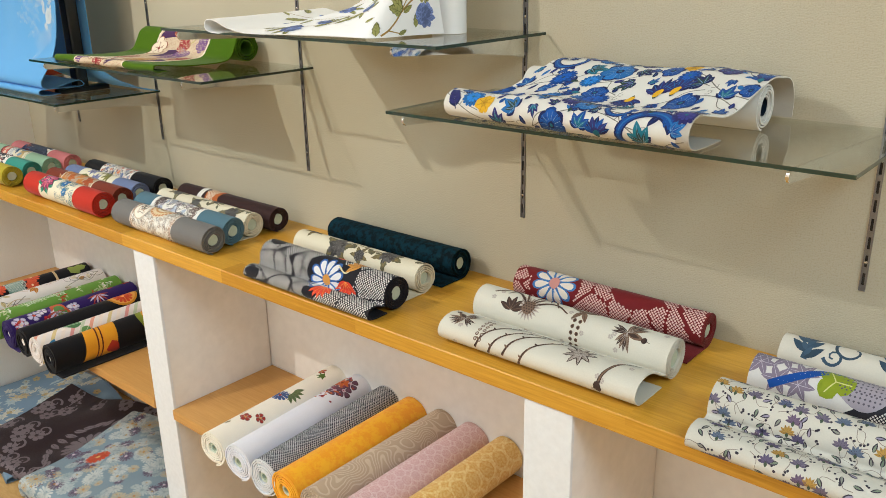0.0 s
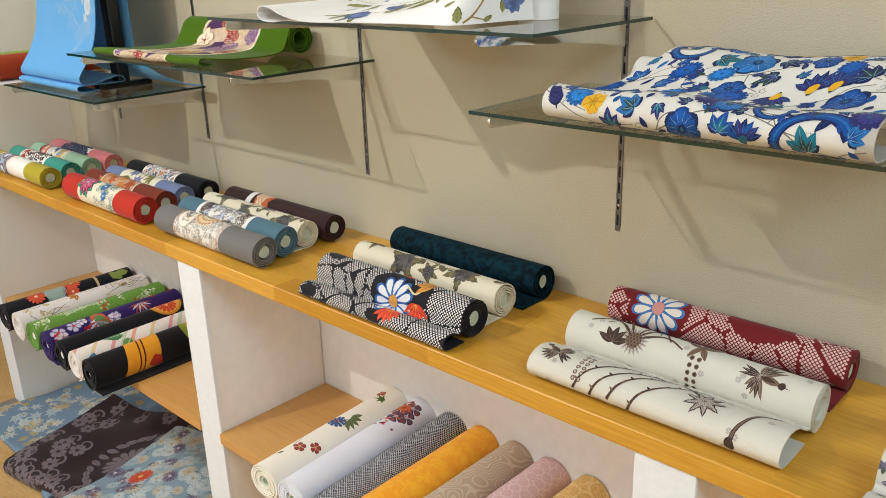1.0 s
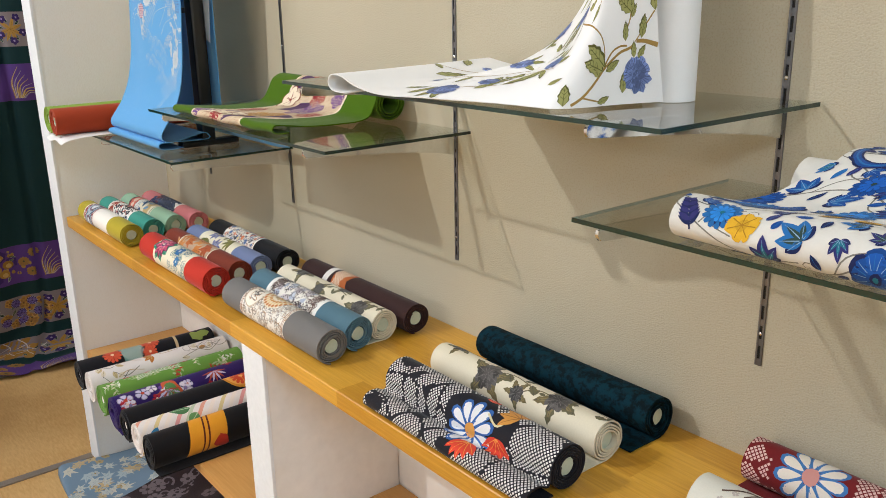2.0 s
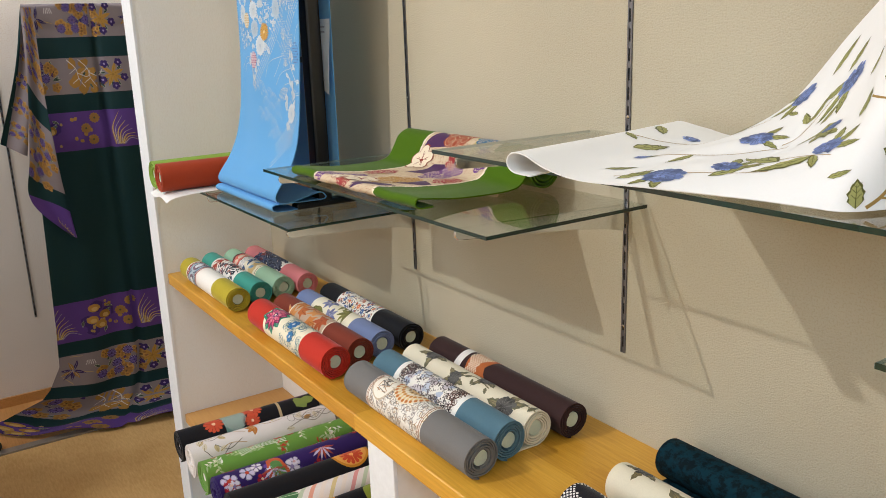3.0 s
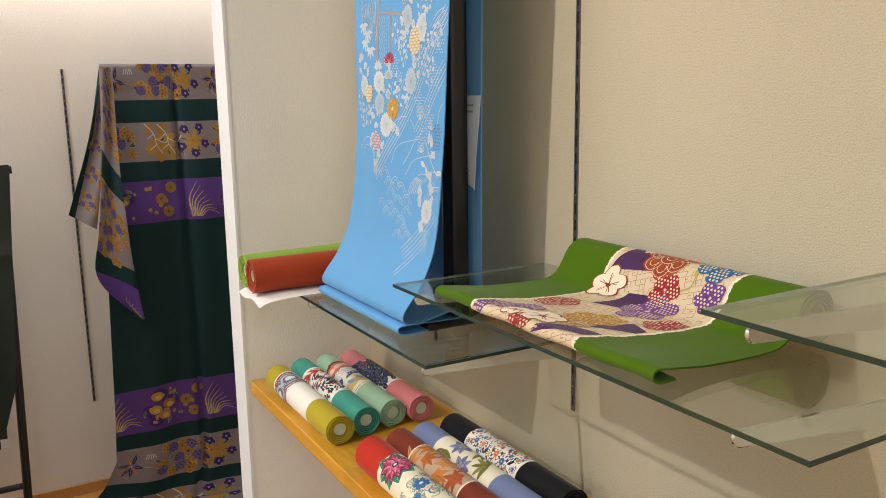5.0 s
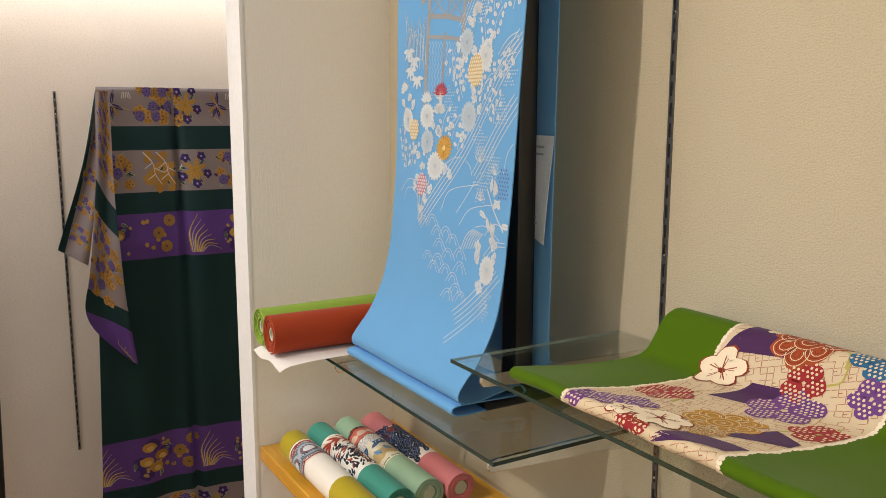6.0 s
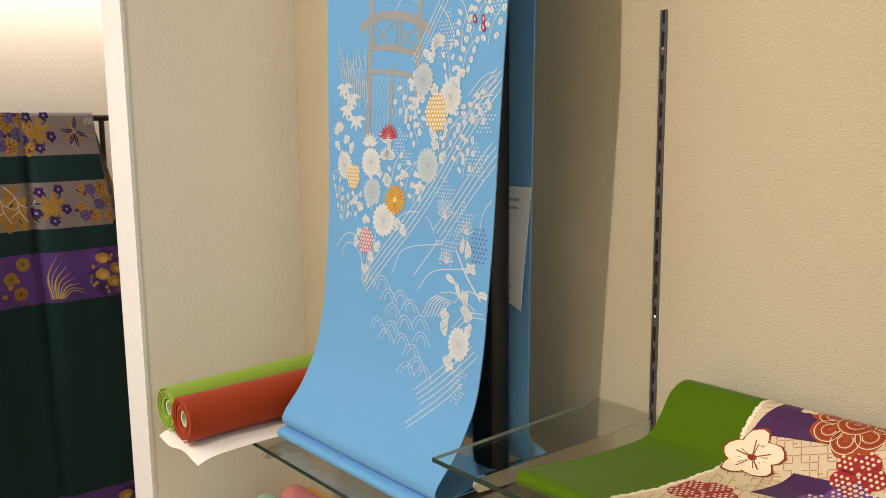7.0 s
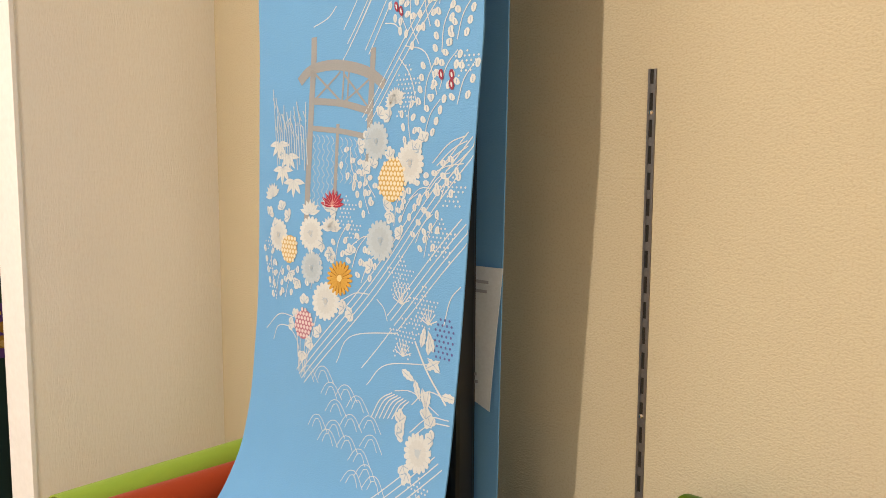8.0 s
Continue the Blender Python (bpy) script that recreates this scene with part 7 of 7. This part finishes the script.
def spread(label, mat, x0, x1, y0, y1, z, rz, art, seed, back=0.0):
    cx, cy = (x0 + x1) / 2, (y0 + y1) / 2
    t = thing("spread_cloth", (cx, cy, 0.0), label, "cloth", SPREAD, rz)
    d = (y1 - y0) / 2
    lead = [(-d + 0.05, 0.003), (-d + 0.012, 0.003), (-d, z * .4), (-d + 0.010, z * .9), (-d + 0.05, z), (0.0, z + .006), (d - 0.06, z + 0.012), (d, z + .02 + back)]
    rg = random.Random(seed)
    a, b = rg.uniform(0, 6), rg.uniform(0, 6)

    def wave(q, s, l):
        q = q.copy()
        up = np.clip((q[..., 2] - 0.004) * 80, 0, 1)
        q[..., 2] += up * (0.010 * np.sin(q[..., 0] * 13 + q[..., 1] * 7 + a) + 0.005 * np.sin(q[..., 0] * 24 - q[..., 1] * 17 + b) + 0.005)
        q[..., 1] += 0.010 * np.sin(q[..., 0] * 9 + a)
        return q
    sh = Sheet(smooth_line(lead, 0.010), -(x1 - x0) / 2, (x1 - x0) / 2, 0.002, -1, wave)
    if sh.at(sh.total * .7, 0.0, 0.01)[2] < sh.at(sh.total * .7, 0.0, 0.0)[2]:
        sh.n = -sh.n
    cloth("fabric", sh, [mat], t, cols=np.linspace(sh.x0, sh.x1, 26), decals=art(sh), back="same")
    return t


def art_maples(sh):
    rg = random.Random(4)
    out = []
    for i in range(210):
        s, l = rg.uniform(.06, sh.total), rg.uniform(sh.x0, sh.x1)
        if i % 3 < 2:
            r, rot = rg.uniform(.022, .036), rg.uniform(0, 360)
            out += maple(s, l, r, lin(rg.choice(("b9beb8", "a8b4b8", "c2bfae", "bfa878"))), rot, i % 4)
            for a in (0, 48, -48):
                out += stem(turn([(0, 0), (0, r * .7)], rot + a, s, l), .0008, lin("8a9aa4"), 5)
        else:
            out += flower(s, l, .013, 5, lin(rg.choice(("b09a68", "b9a87e", "a9b0ac"))), lin("96804e"), rg.uniform(0, 70), None, i % 4)
    return out


def art_brocade(sh):
    out = []
    pale = lin("75696c")
    rg = random.Random(5)
    mid = (sh.total * .52, .03)
    out += mum(*mid, .075, 17, pale, lin("4a4044"), 0, 1)
    for k in range(26):
        a = 2 * math.pi * k / 26
        out += leaf(mid[0] + .105 * math.sin(a), mid[1] + .125 * math.cos(a), .042, .018, 90 - math.degrees(a), pale, lin("3a3034"), 1)
    for k in range(90):
        s, l = rg.uniform(.05, sh.total), rg.uniform(sh.x0, sh.x1)
        if math.hypot(s - mid[0], l - mid[1]) < .17 or l > .14:
            continue
        out += flower(s, l, .024, 6, pale, lin("3a3034"), rg.uniform(0, 60), None, 0) + curl(s + .03, l, .022, .008, pale, rg.uniform(0, 360), 1.1, 0)
    return out


def art_mums(sh):
    rg = random.Random(6)
    out = []
    for i in range(300):
        s, l = rg.uniform(.03, sh.total), rg.uniform(sh.x0, sh.x1)
        c, h = rg.choice((("c6cac6", "b0945c"), ("c6cac6", "a2abad"), ("a3b0b4", "8f9ca2"), ("c0b498", "b98a4a"), ("66546a", "c9b9c4"), ("b9c2c2", "98a4a6")))
        out += mum(s, l, rg.uniform(.012, .026), 14, lin(c), lin(h), rg.uniform(0, 30), 2 * (i % 3), lin("8ea0a8"), .55)
    out += mum(sh.total * .55, -.13, .034, 15, lin("c9502c"), lin("e0c06a"), 0, 7, lin("8c2c1c"))
    return out


spread("light blue cloth with white maple leaves spread on floor", fabric("cloth_powder_blue", lin("74899c")), -2.02, -1.42, -0.47, -0.05, 0.016, -6, art_maples, 1)
spread("dark brown damask cloth spread on the cubby floor", fabric("cloth_umber", lin("2e2225"), 0.6), -1.72, -1.12, -0.46, -0.06, 0.038, 14, art_brocade, 2)
spread("pale blue cloth with chrysanthemums spread on the floor", fabric("cloth_pale_blue", lin("8799a4")), -1.37, -0.90, -0.47, -0.08, 0.060, 8, art_mums, 3)

# ---- the far wall: hung dress cloth, stand with dark cloth, draped table ----
HUNG = [fabric("cloth_bottle_green", lin("0c2b2c"), 0.75), fabric("cloth_mouse_grey", lin("7f7474"), 0.75), fabric("cloth_violet", lin("523579"), 0.75)]
BANDS = [(.13, 1), (.205, 0), (.335, 1), (.40, 0), (.54, 2), (1.11, 0), (1.265, 2), (1.32, 0), (1.45, 1), (1.50, 0), (1.62, 1), (1.68, 0), (2.2, 2)]


def band_at(s):
    for end, m in BANDS:
        if s < end:
            return m
    return 2


def soft_blossom(s, l, r, rot, seed):
    """A gold plum blossom, paler at the petal tips."""
    rg = random.Random(seed)
    out = []
    for j in range(5):
        p = turn([(0, r * .55)], rot + 72 * j, s, l)[0]
        out += blob(p[0], p[1], r * .46, shift(lin("a07a38"), rg.uniform(.8, 1.25)), 2 + j % 2, 12, .10, seed + j) + blob(p[0], p[1], r * .22, lin("8a6230"), 4, 9, .1, j)
    return out + blob(s, l, r * .16, lin("5c4420"), 5, 8, .1)


def ringed_mum(s, l, r, seed):
    """A violet chrysanthemum with a pale dotted rim."""
    pale = lin("b8aebc")
    out = blob(s, l, r, lin("2e1f50"), 4, 16, .03, seed) + mum(s, l, r * .86, 12, lin("6a5a94"), lin("2e1f50"), 0, 5, None, .5)
    for j in range(14):
        a = 2 * math.pi * j / 14
        out += blob(s + r * .90 * math.sin(a), l + r * .90 * math.cos(a), r * .075, pale, 9, 7, .05)
    return out


def edged_leaf(s, l, size, rot, col="22352c"):
    return leaf(s, l, size, size * .38, rot, lin("a9aa98"), None, 1) + leaf(s, l, size * .92, size * .28, rot, lin(col), lin("8d9584"), 2)


def bouquet(s, l, seed):
    """Gold blossoms with ringed violet chrysanthemums and dark leaves."""
    rg = random.Random(seed)
    out = []
    for j in range(7):
        a = rg.uniform(0, 360)
        out += edged_leaf(s + rg.uniform(-.03, .03), l + rg.uniform(-.035, .035), .022, a, rg.choice(("22352c", "3b2a5c", "4a4f34")))
    for j, (ds, dl) in enumerate(((.030, .000), (.012, -.026), (-.028, .018), (-.010, .034), (.034, .036), (-.034, -.018))):
        out += soft_blossom(s + ds + rg.uniform(-.005, .005), l + dl + rg.uniform(-.005, .005), rg.uniform(.014, .018), rg.uniform(0, 70), seed + j)
    for ds, dl in ((.026, -.024), (.004, .012), (-.030, -.004)):
        out += ringed_mum(s + ds, l + dl, .0135, seed)
    for j in range(4):
        out += blob(s + rg.uniform(-.045, .045), l + rg.uniform(-.05, .05), .005, lin("3a2860"), 3, 8, .2, j)
    return out


def slim_sprig(s, l, seed):
    """Slim violet and gold leaves with a small pale fan."""
    out = []
    for a, c in ((-70, "2f2152"), (-38, "96722f"), (-8, "2f2152"), (28, "2f2152"), (60, "96722f"), (95, "2f2152"), (150, "96722f"), (190, "2f2152")):
        out += leaf(s, l, .034, .0088, a, lin(c), lin("b5adb4"), 2)
    for j in range(5):
        out += stem([(s - .028, l + .030 + .004 * j), (s - .014, l + .028 + .006 * j)], .0018, lin("c4bfba"), 3)
    return out + stem([(s + .046, l + .01), (s + .020, l - .02)], .0012, lin("b59a5c"), 1) + stem([(s + .012, l + .050), (s + .004, l + .015)], .0012, lin("b59a5c"), 1) + stem([(s - .046, l - .01), (s - .044, l + .02)], .0014, lin("b59a5c"), 1)


def coral_branch(s, l, seed):
    pale = lin("c6c0b6")
    out = []
    for j, (ds, dl, r) in enumerate(((.036, .012, .016), (.016, -.012, .018), (-.006, .010, .017), (-.034, -.016, .014), (.018, .034, .013))):
        out += blob(s + ds, l + dl, r, shift(lin("96702e"), 1.0 + .1 * (j % 3)), 1, 14, .18, seed + j)
    for pts in (((-.046, -.030), (-.020, -.006), (.008, .000), (.034, .016)), ((-.020, -.006), (-.006, -.026)), ((.008, .0), (.022, -.020)), ((-.006, .0), (.004, .026), (-.014, .036))):
        out += stem([(s + a, l + b) for a, b in pts], .0024, pale, 3, .6)
    return out + edged_leaf(s - .01, l + .022, .020, 40) + edged_leaf(s + .024, l + .03, .018, -30)


def lily(s, l, seed):
    out = []
    for a in (-60, -20, 25, 70, 130, 200, 250):
        out += leaf(s, l, .038, .011, a, lin("a57f34"), lin("7d5c20"), 3) + edged_leaf(s + .02 * math.cos(radians(a + 30)), l - .02 * math.sin(radians(a + 30)), .020, a + 30)
    for ds, dl in ((.034, .004), (-.034, .022), (-.030, -.020), (.010, .034), (.016, -.030)):
        for j in range(5):
            p = turn([(0, .006)], 72 * j, s + ds, l + dl)[0]
            out += blob(p[0], p[1], .0058, lin("33225a"), 4, 9, .1, j)
        out += blob(s + ds, l + dl, .003, lin("9c88b0"), 6, 7, .1)
    return out


def fruits(s, l, seed):
    """Gold plums among violet blossoms and pale-edged leaves."""
    rg = random.Random(seed)
    out = []
    for ds, dl in ((.034, -.020), (-.012, .026), (.006, -.034), (-.036, -.006)):
        for j in range(6):
            p = turn([(0, .010)], 60 * j, s + ds, l + dl)[0]
            out += blob(p[0], p[1], .0085, lin("3a2462"), 1, 10, .1, j)
    for ds, dl, a in ((.030, .016, 20), (-.020, .034, 70), (-.034, .020, -60), (.0, -.044, 10)):
        out += edged_leaf(s + ds, l + dl, .022, a, "4a5040")
    for j, (ds, dl) in enumerate(((.022, .002), (.004, -.020), (-.006, .014), (-.032, -.014))):
        out += blob(s + ds, l + dl, .0155, lin(("9c7630", "a8823a", "8f6a28", "a57c34")[j]), 4, 16, .03, j, .82) + blob(s + ds + .003, l + dl + .002, .0085, lin("bb9a56"), 5, 12, .06, j, .8)
    for j in range(12):
        out += blob(s + rg.uniform(-.046, .046), l + rg.uniform(-.046, .046), .0042, lin("a2844a"), 3, 8, .1)
    return out


def daisies(s, l, seed):
    out = []
    for ds, dl in ((.028, .010), (-.006, -.008), (-.034, .020)):
        out += mum(s + ds, l + dl, .015, 12, lin("8c6a30"), lin("4a4830"), 0, 2, lin("6a5230"), .8)
    for j in range(7):
        out += blob(s + .035 * math.sin(2.2 * j), l - .02 + .026 * math.cos(1.7 * j), .0055, lin("9a7836"), 2, 9, .1, j)
    return out


def blades(s, l, seed=0):
    """A tuft of long grass that bends over from one root."""
    out = []
    for j in range(8):
        root = (s + .046, l - .030 + .003 * j)
        tip = (s - .048 + .013 * j, l - .012 + .0075 * j)
        middle = (s - .004 + .005 * j, l - .034 + .0065 * j)
        out += stem([root, middle, tip], .0062, lin(("96722e", "6a5c8e", "a8873e")[j % 3]), 1 + j % 2, .15) + stem([root, middle, tip], .0014, lin("c0b18a"), 4, .3)
    return out


def hung_cloth():
    k = thing("hung_dress_cloth", (0, 0, 0), "banded green, grey and violet dress cloth hung on a rack", "cloth")
    S = [0, .015, .10, .5, 1.2, 1.36, 1.46, 1.56, 1.66, 1.78]
    X = [-3.215, -3.200, -3.185, -3.085, -3.062, -3.054, -3.046, -3.020, -2.960, -2.870]
    Z = [1.585, 1.592, 1.50, 1.10, .40, .24, .14, .055, .022, .012]
    ZL = [1.585, 1.592, 1.50, 1.10, .40, .25, .17, .10, .045, .012]
    YL = [-.417, -.417, -.425, -.462, -.490, -.500, -.545, -.625, -.705, -.775]
    YR = [.010, .010, .014, .034, .052, .062, .070, .08, .08, .08]

    def hang(q, s, l):
        s, v = np.asarray(s, float), np.asarray(l, float)
        f = lambda a: np.interp(s, S, a)
        y = f(YL) + (f(YR) - f(YL)) * v
        fall = np.clip(s / .5, 0, 1)
        x = f(X) + fall * (0.012 * np.sin(v * 9.5 + .6) + 0.006 * np.sin(v * 21 + s * 2)) - 0.030 * np.exp(-((v - .54) / .016) ** 2) * np.clip(s / .2, 0, 1)
        floor = np.clip((s - 1.5) / .3, 0, 1)
        x = x - floor * (1 - v) ** 4 * 0.34
        edge = np.clip(1 - v / .30, 0, 1)
        z = f(Z) + (f(ZL) - f(Z)) * edge + floor * (0.012 * np.sin(v * 15 + s * 9) + 0.013)
        off = q[..., 1]
        return np.stack([x + off * (1 - floor * .8), y, z + off * floor], -1)
    sh = Sheet(np.stack([np.zeros(140), np.linspace(0, 1.78, 140)], 1), 0.0, 1.0, 0.0016, -1, hang)
    figs = []
    first = ((.10, slim_sprig), (.36, bouquet), (.47, bouquet), (.62, lily), (.86, slim_sprig))
    second = ((.10, bouquet), (.38, coral_branch), (.47, coral_branch), (.64, lily), (.90, bouquet))
    violet = ((.09, fruits), (.40, daisies), (.66, blades), (.92, fruits))
    under = ((.06, blades), (.30, fruits), (.47, daisies), (.66, blades), (.90, fruits))
    for s, row in ((.066, first), (.270, second), (.470, violet), (1.188, under), (1.385, first), (1.560, second), (1.73, violet)):
        for n, (u, motif) in enumerate(row):
            figs += [(np.stack([s + p[:, 0] * 1.28, u + p[:, 1] * 1.36 / .52], 1), c, lay) for p, c, lay in motif(0.0, 0.0, int(s * 100) + 7 * n)]
    cloth("main_length", sh, HUNG, k, cols=np.linspace(0, 1, 34), rows=[b for b, _ in BANDS if b < 1.78], pick=lambda s, l: band_at(s), decals=figs, back=0)

    def flap(name, left, right, off, pick, figs=(), n=60, slant=0.0):
        a, b = smooth_line(left, .02), smooth_line(right, .02)
        g = np.linspace(0, 1, n)
        A = np.stack([np.interp(g, np.linspace(0, 1, len(a)), a[:, i]) for i in range(2)], 1)
        B = np.stack([np.interp(g, np.linspace(0, 1, len(b)), b[:, i]) for i in range(2)], 1)

        def put(q, s, l):
            v = np.asarray(l, float)
            s = np.clip(np.asarray(s, float) * (1 + slant) - slant * (1 - v), 0, 1)
            f = lambda m, i: np.interp(s, g, m[:, i])
            y, z = f(A, 0) + (f(B, 0) - f(A, 0)) * v, f(A, 1) + (f(B, 1) - f(A, 1)) * v
            x = np.interp(z, [.7, 1.1, 1.5, 1.6], [-3.035, -3.06, -3.165, -3.19]) + off + .008 * np.sin(v * 6 + s * 3) + q[..., 1]
            return np.stack([x, y, z], -1)
        sh = Sheet(np.stack([np.zeros(70), np.linspace(0, 1, 70)], 1), 0.0, 1.0, 0.0016, -1, put)
        cloth(name, sh, HUNG, k, cols=np.linspace(0, 1, 40), rows=[.43 / 1.13, .53 / 1.13, .80 / 1.13, .88 / 1.13, 1.085 / 1.13] if slant else [], pick=pick, decals=figs, back=0)
    def sleeve_pick(s, v):
        d = s * 1.13
        return 1 if d < .43 else 0 if d < .53 else 1 if d < .80 else 0 if d < .88 else 2 if d < 1.085 else 0
    grow = lambda b, s, u, ks, kl: [(np.stack([s + (p[:, 0] - 0) * ks, u + p[:, 1] * kl], 1), c, lay) for p, c, lay in b]
    fs = grow(bouquet(0, 0, 7), .04, .5, 1.0, 8) + grow(bouquet(0, 0, 9), .20, .5, 1.1, 9) + grow(bouquet(0, 0, 10), .52, .3, 1.1, 8) + grow(bouquet(0, 0, 3), .12, .5, 1.2, 9) + grow(bouquet(0, 0, 4), .28, .5, 1.2, 10) + grow(bouquet(0, 0, 5), .58, .6, 1.2, 8) + grow(bouquet(0, 0, 6), .66, .3, 1.2, 9) + grow(blades(0, 0), .90, .5, 1.0, 6)
    flap("sleeve", [(-.425, 1.578), (-.452, 1.30), (-.490, 1.05), (-.506, .90), (-.390, .752)], [(-.385, 1.578), (-.402, 1.25), (-.398, 1.0), (-.386, .86), (-.374, .748)], 0.022, sleeve_pick, fs, slant=.13)
    fr = grow(bouquet(0, 0, 10), .30, .6, 1.2, 9) + grow(bouquet(0, 0, 12), .68, .6, 1.2, 9) + grow(bouquet(0, 0, 8), .5, .6, 1.2, 10) + grow(bouquet(0, 0, 9), .86, .6, 1.2, 9)
    flap("sleeve_lining", [(-.422, 1.582), (-.48, 1.36), (-.571, 1.112)], [(-.412, 1.55), (-.445, 1.30), (-.492, 1.06)], 0.004, lambda s, v: 0 if v < .22 else 1, fr)
    ft = grow(bouquet(0, 0, 21), .22, .5, 1.2, 9) + grow(bouquet(0, 0, 22), .36, .6, 1.2, 9) + grow(coral_branch(0, 0, 4), .70, .5, 1.2, 9) + grow(blades(0, 0), .95, .5, 1.0, 7)
    flap("sleeve", [(.008, 1.575), (.016, 1.40), (.024, 1.22), (.034, 1.05), (.044, .93)], [(.012, 1.575), (.044, 1.38), (.074, 1.25), (.084, 1.10), (.078, .90)], -0.034, lambda s, v: 1 if s < .47 else 0 if s < .60 else 1 if s < .88 else 2, ft)
    rack = thing("cloth_rack", (-3.215, -0.18, 0.0), "slim dark rack against the wall behind hung cloth", "rack")
    part("bar", rod((0, -0.235, 1.575), (0, 0.24, 1.575), 0.009), BLACK, rack)
    for y in (-0.2, 0.22):
        part("upright", rod((-0.03, y, 0.0), (0, y, 1.575), 0.008), BLACK, rack)


hung_cloth()


def dark_stand():
    a = thing("display_rack", (-3.0, -0.785, 0.0), "black tubular display rack near the far wall", "rack")
    part("leg", rod((0.02, 0.0, 0.05), (-0.03, 0.035, 1.275), 0.013), BLACK, a)
    part("foot", rod((-0.22, -0.03, 0.030), (0.035, 0.022, 0.030), 0.024), BLACK, a)
    part("leg", rod((0.02, -0.62, 0.05), (-0.03, -0.62, 1.275), 0.013), BLACK, a)
    part("foot", rod((-0.22, -0.65, 0.030), (0.035, -0.60, 0.030), 0.024), BLACK, a)
    part("cross_bar", rod((-0.03, -0.66, 1.269), (-0.03, 0.065, 1.269), 0.012), BLACK, a)
    part("cross_bar", rod((0.01, -0.62, 0.265), (0.01, 0.0, 0.265), 0.010), BLACK, a)
    part("cross_bar", rod((0.01, -0.62, 0.150), (0.01, 0.0, 0.150), 0.010), BLACK, a)
    c = thing("hung_cloth", (0, 0, 0), "dark green-grey cloth with white gourd dots on a rack", "cloth")
    DK = fabric("cloth_dark_moss", lin("2f3530"), 0.7)
    Z = [1.287, 1.274, .98, .78, .60, .40, .365]
    S = [0, .015, .31, .51, .69, .89, .925]
    YR = [-.728, -.727, -.748, -.764, -.775, -.835, -.875]

    def put(q, s, l):
        s, v = np.asarray(s, float), np.asarray(l, float)
        yr = np.interp(s, S, YR)
        yl = -1.42
        y = yr + (yl - yr) * v
        z = np.interp(s, S, Z) - .02 * v
        x = -2.998 + .010 * np.sin(v * 14 + s * 4) * np.clip(s * 2, 0, 1) + .012 * np.exp(-(s - .27) ** 2 / .0004) * (1 - v) + q[..., 1]
        return np.stack([x, y, z], -1)
    sh = Sheet(np.stack([np.zeros(60), np.linspace(0, .925, 60)], 1), 0.0, 1.0, 0.002, -1, put)
    figs = []
    for s, u, r in ((.52, .115, .024), (.487, .117, .016), (.375, .135, .007), (.62, .155, .008), (.645, .10, .010), (.30, .35, .018), (.70, .42, .02), (.45, .55, .024)):
        figs += [(np.stack([p[:, 0], u + (p[:, 1] - u) / .66], 1), col, lay) for p, col, lay in blob(s, u, r, lin("d8d3ca"), 1, 16, .05)]
    cloth("fabric", sh, [DK], c, cols=np.linspace(0, 1, 30), decals=figs, back=0)
    t = thing("price_ticket", (-2.985, -0.826, 0.405), "small black and white ticket hanging from dark cloth", "ticket")
    part("card", box((-0.001, -0.012, 0.0), (0.001, 0.012, 0.030)), PAPER, t)
    part("cap", box((-0.002, -0.011, 0.030), (0.002, 0.009, 0.065)), BLACK, t, "black ticket clip")


dark_stand()


def draped_table():
    t = thing("draped_table", (-2.62, -1.30, 0.0), "small table covered to the floor with pale pink cloth", "table")
    PK = fabric("cloth_shell_pink", lin("e3cdc8"), 0.7)
    bm = bmesh.new()
    n, rows = 96, []
    for z, grow in ((0.985, -0.01), (0.99, 0.0), (0.97, 0.008), (0.6, 0.02), (0.25, 0.045), (0.04, 0.075), (0.004, 0.10)):
        row = []
        for i in range(n):
            a = 2 * math.pi * i / n
            c, s = math.cos(a), math.sin(a)
            k = 1 / (abs(c) ** 8 + abs(s) ** 8) ** 0.125
            f = (1 - z) * 0.022 * math.sin(a * 15 + 1.0)
            row.append(bm.verts.new(((0.21 + grow + f) * k * c, (0.39 + grow + f) * k * s, z)))
        rows.append(row)
    for r0, r1 in zip(rows, rows[1:]):
        for i in range(n):
            bm.faces.new((r0[i], r1[i], r1[(i + 1) % n], r0[(i + 1) % n]))
    bm.faces.new(rows[0][::-1])
    for f in bm.faces:
        f.smooth = True
    part("tablecloth", bm, PK, t, "pale pink cloth falling in folds")
    part("tabletop", box((-0.195, -0.375, 0.955), (0.195, 0.375, 0.98), 0.003), SHELFWOOD, t)


draped_table()
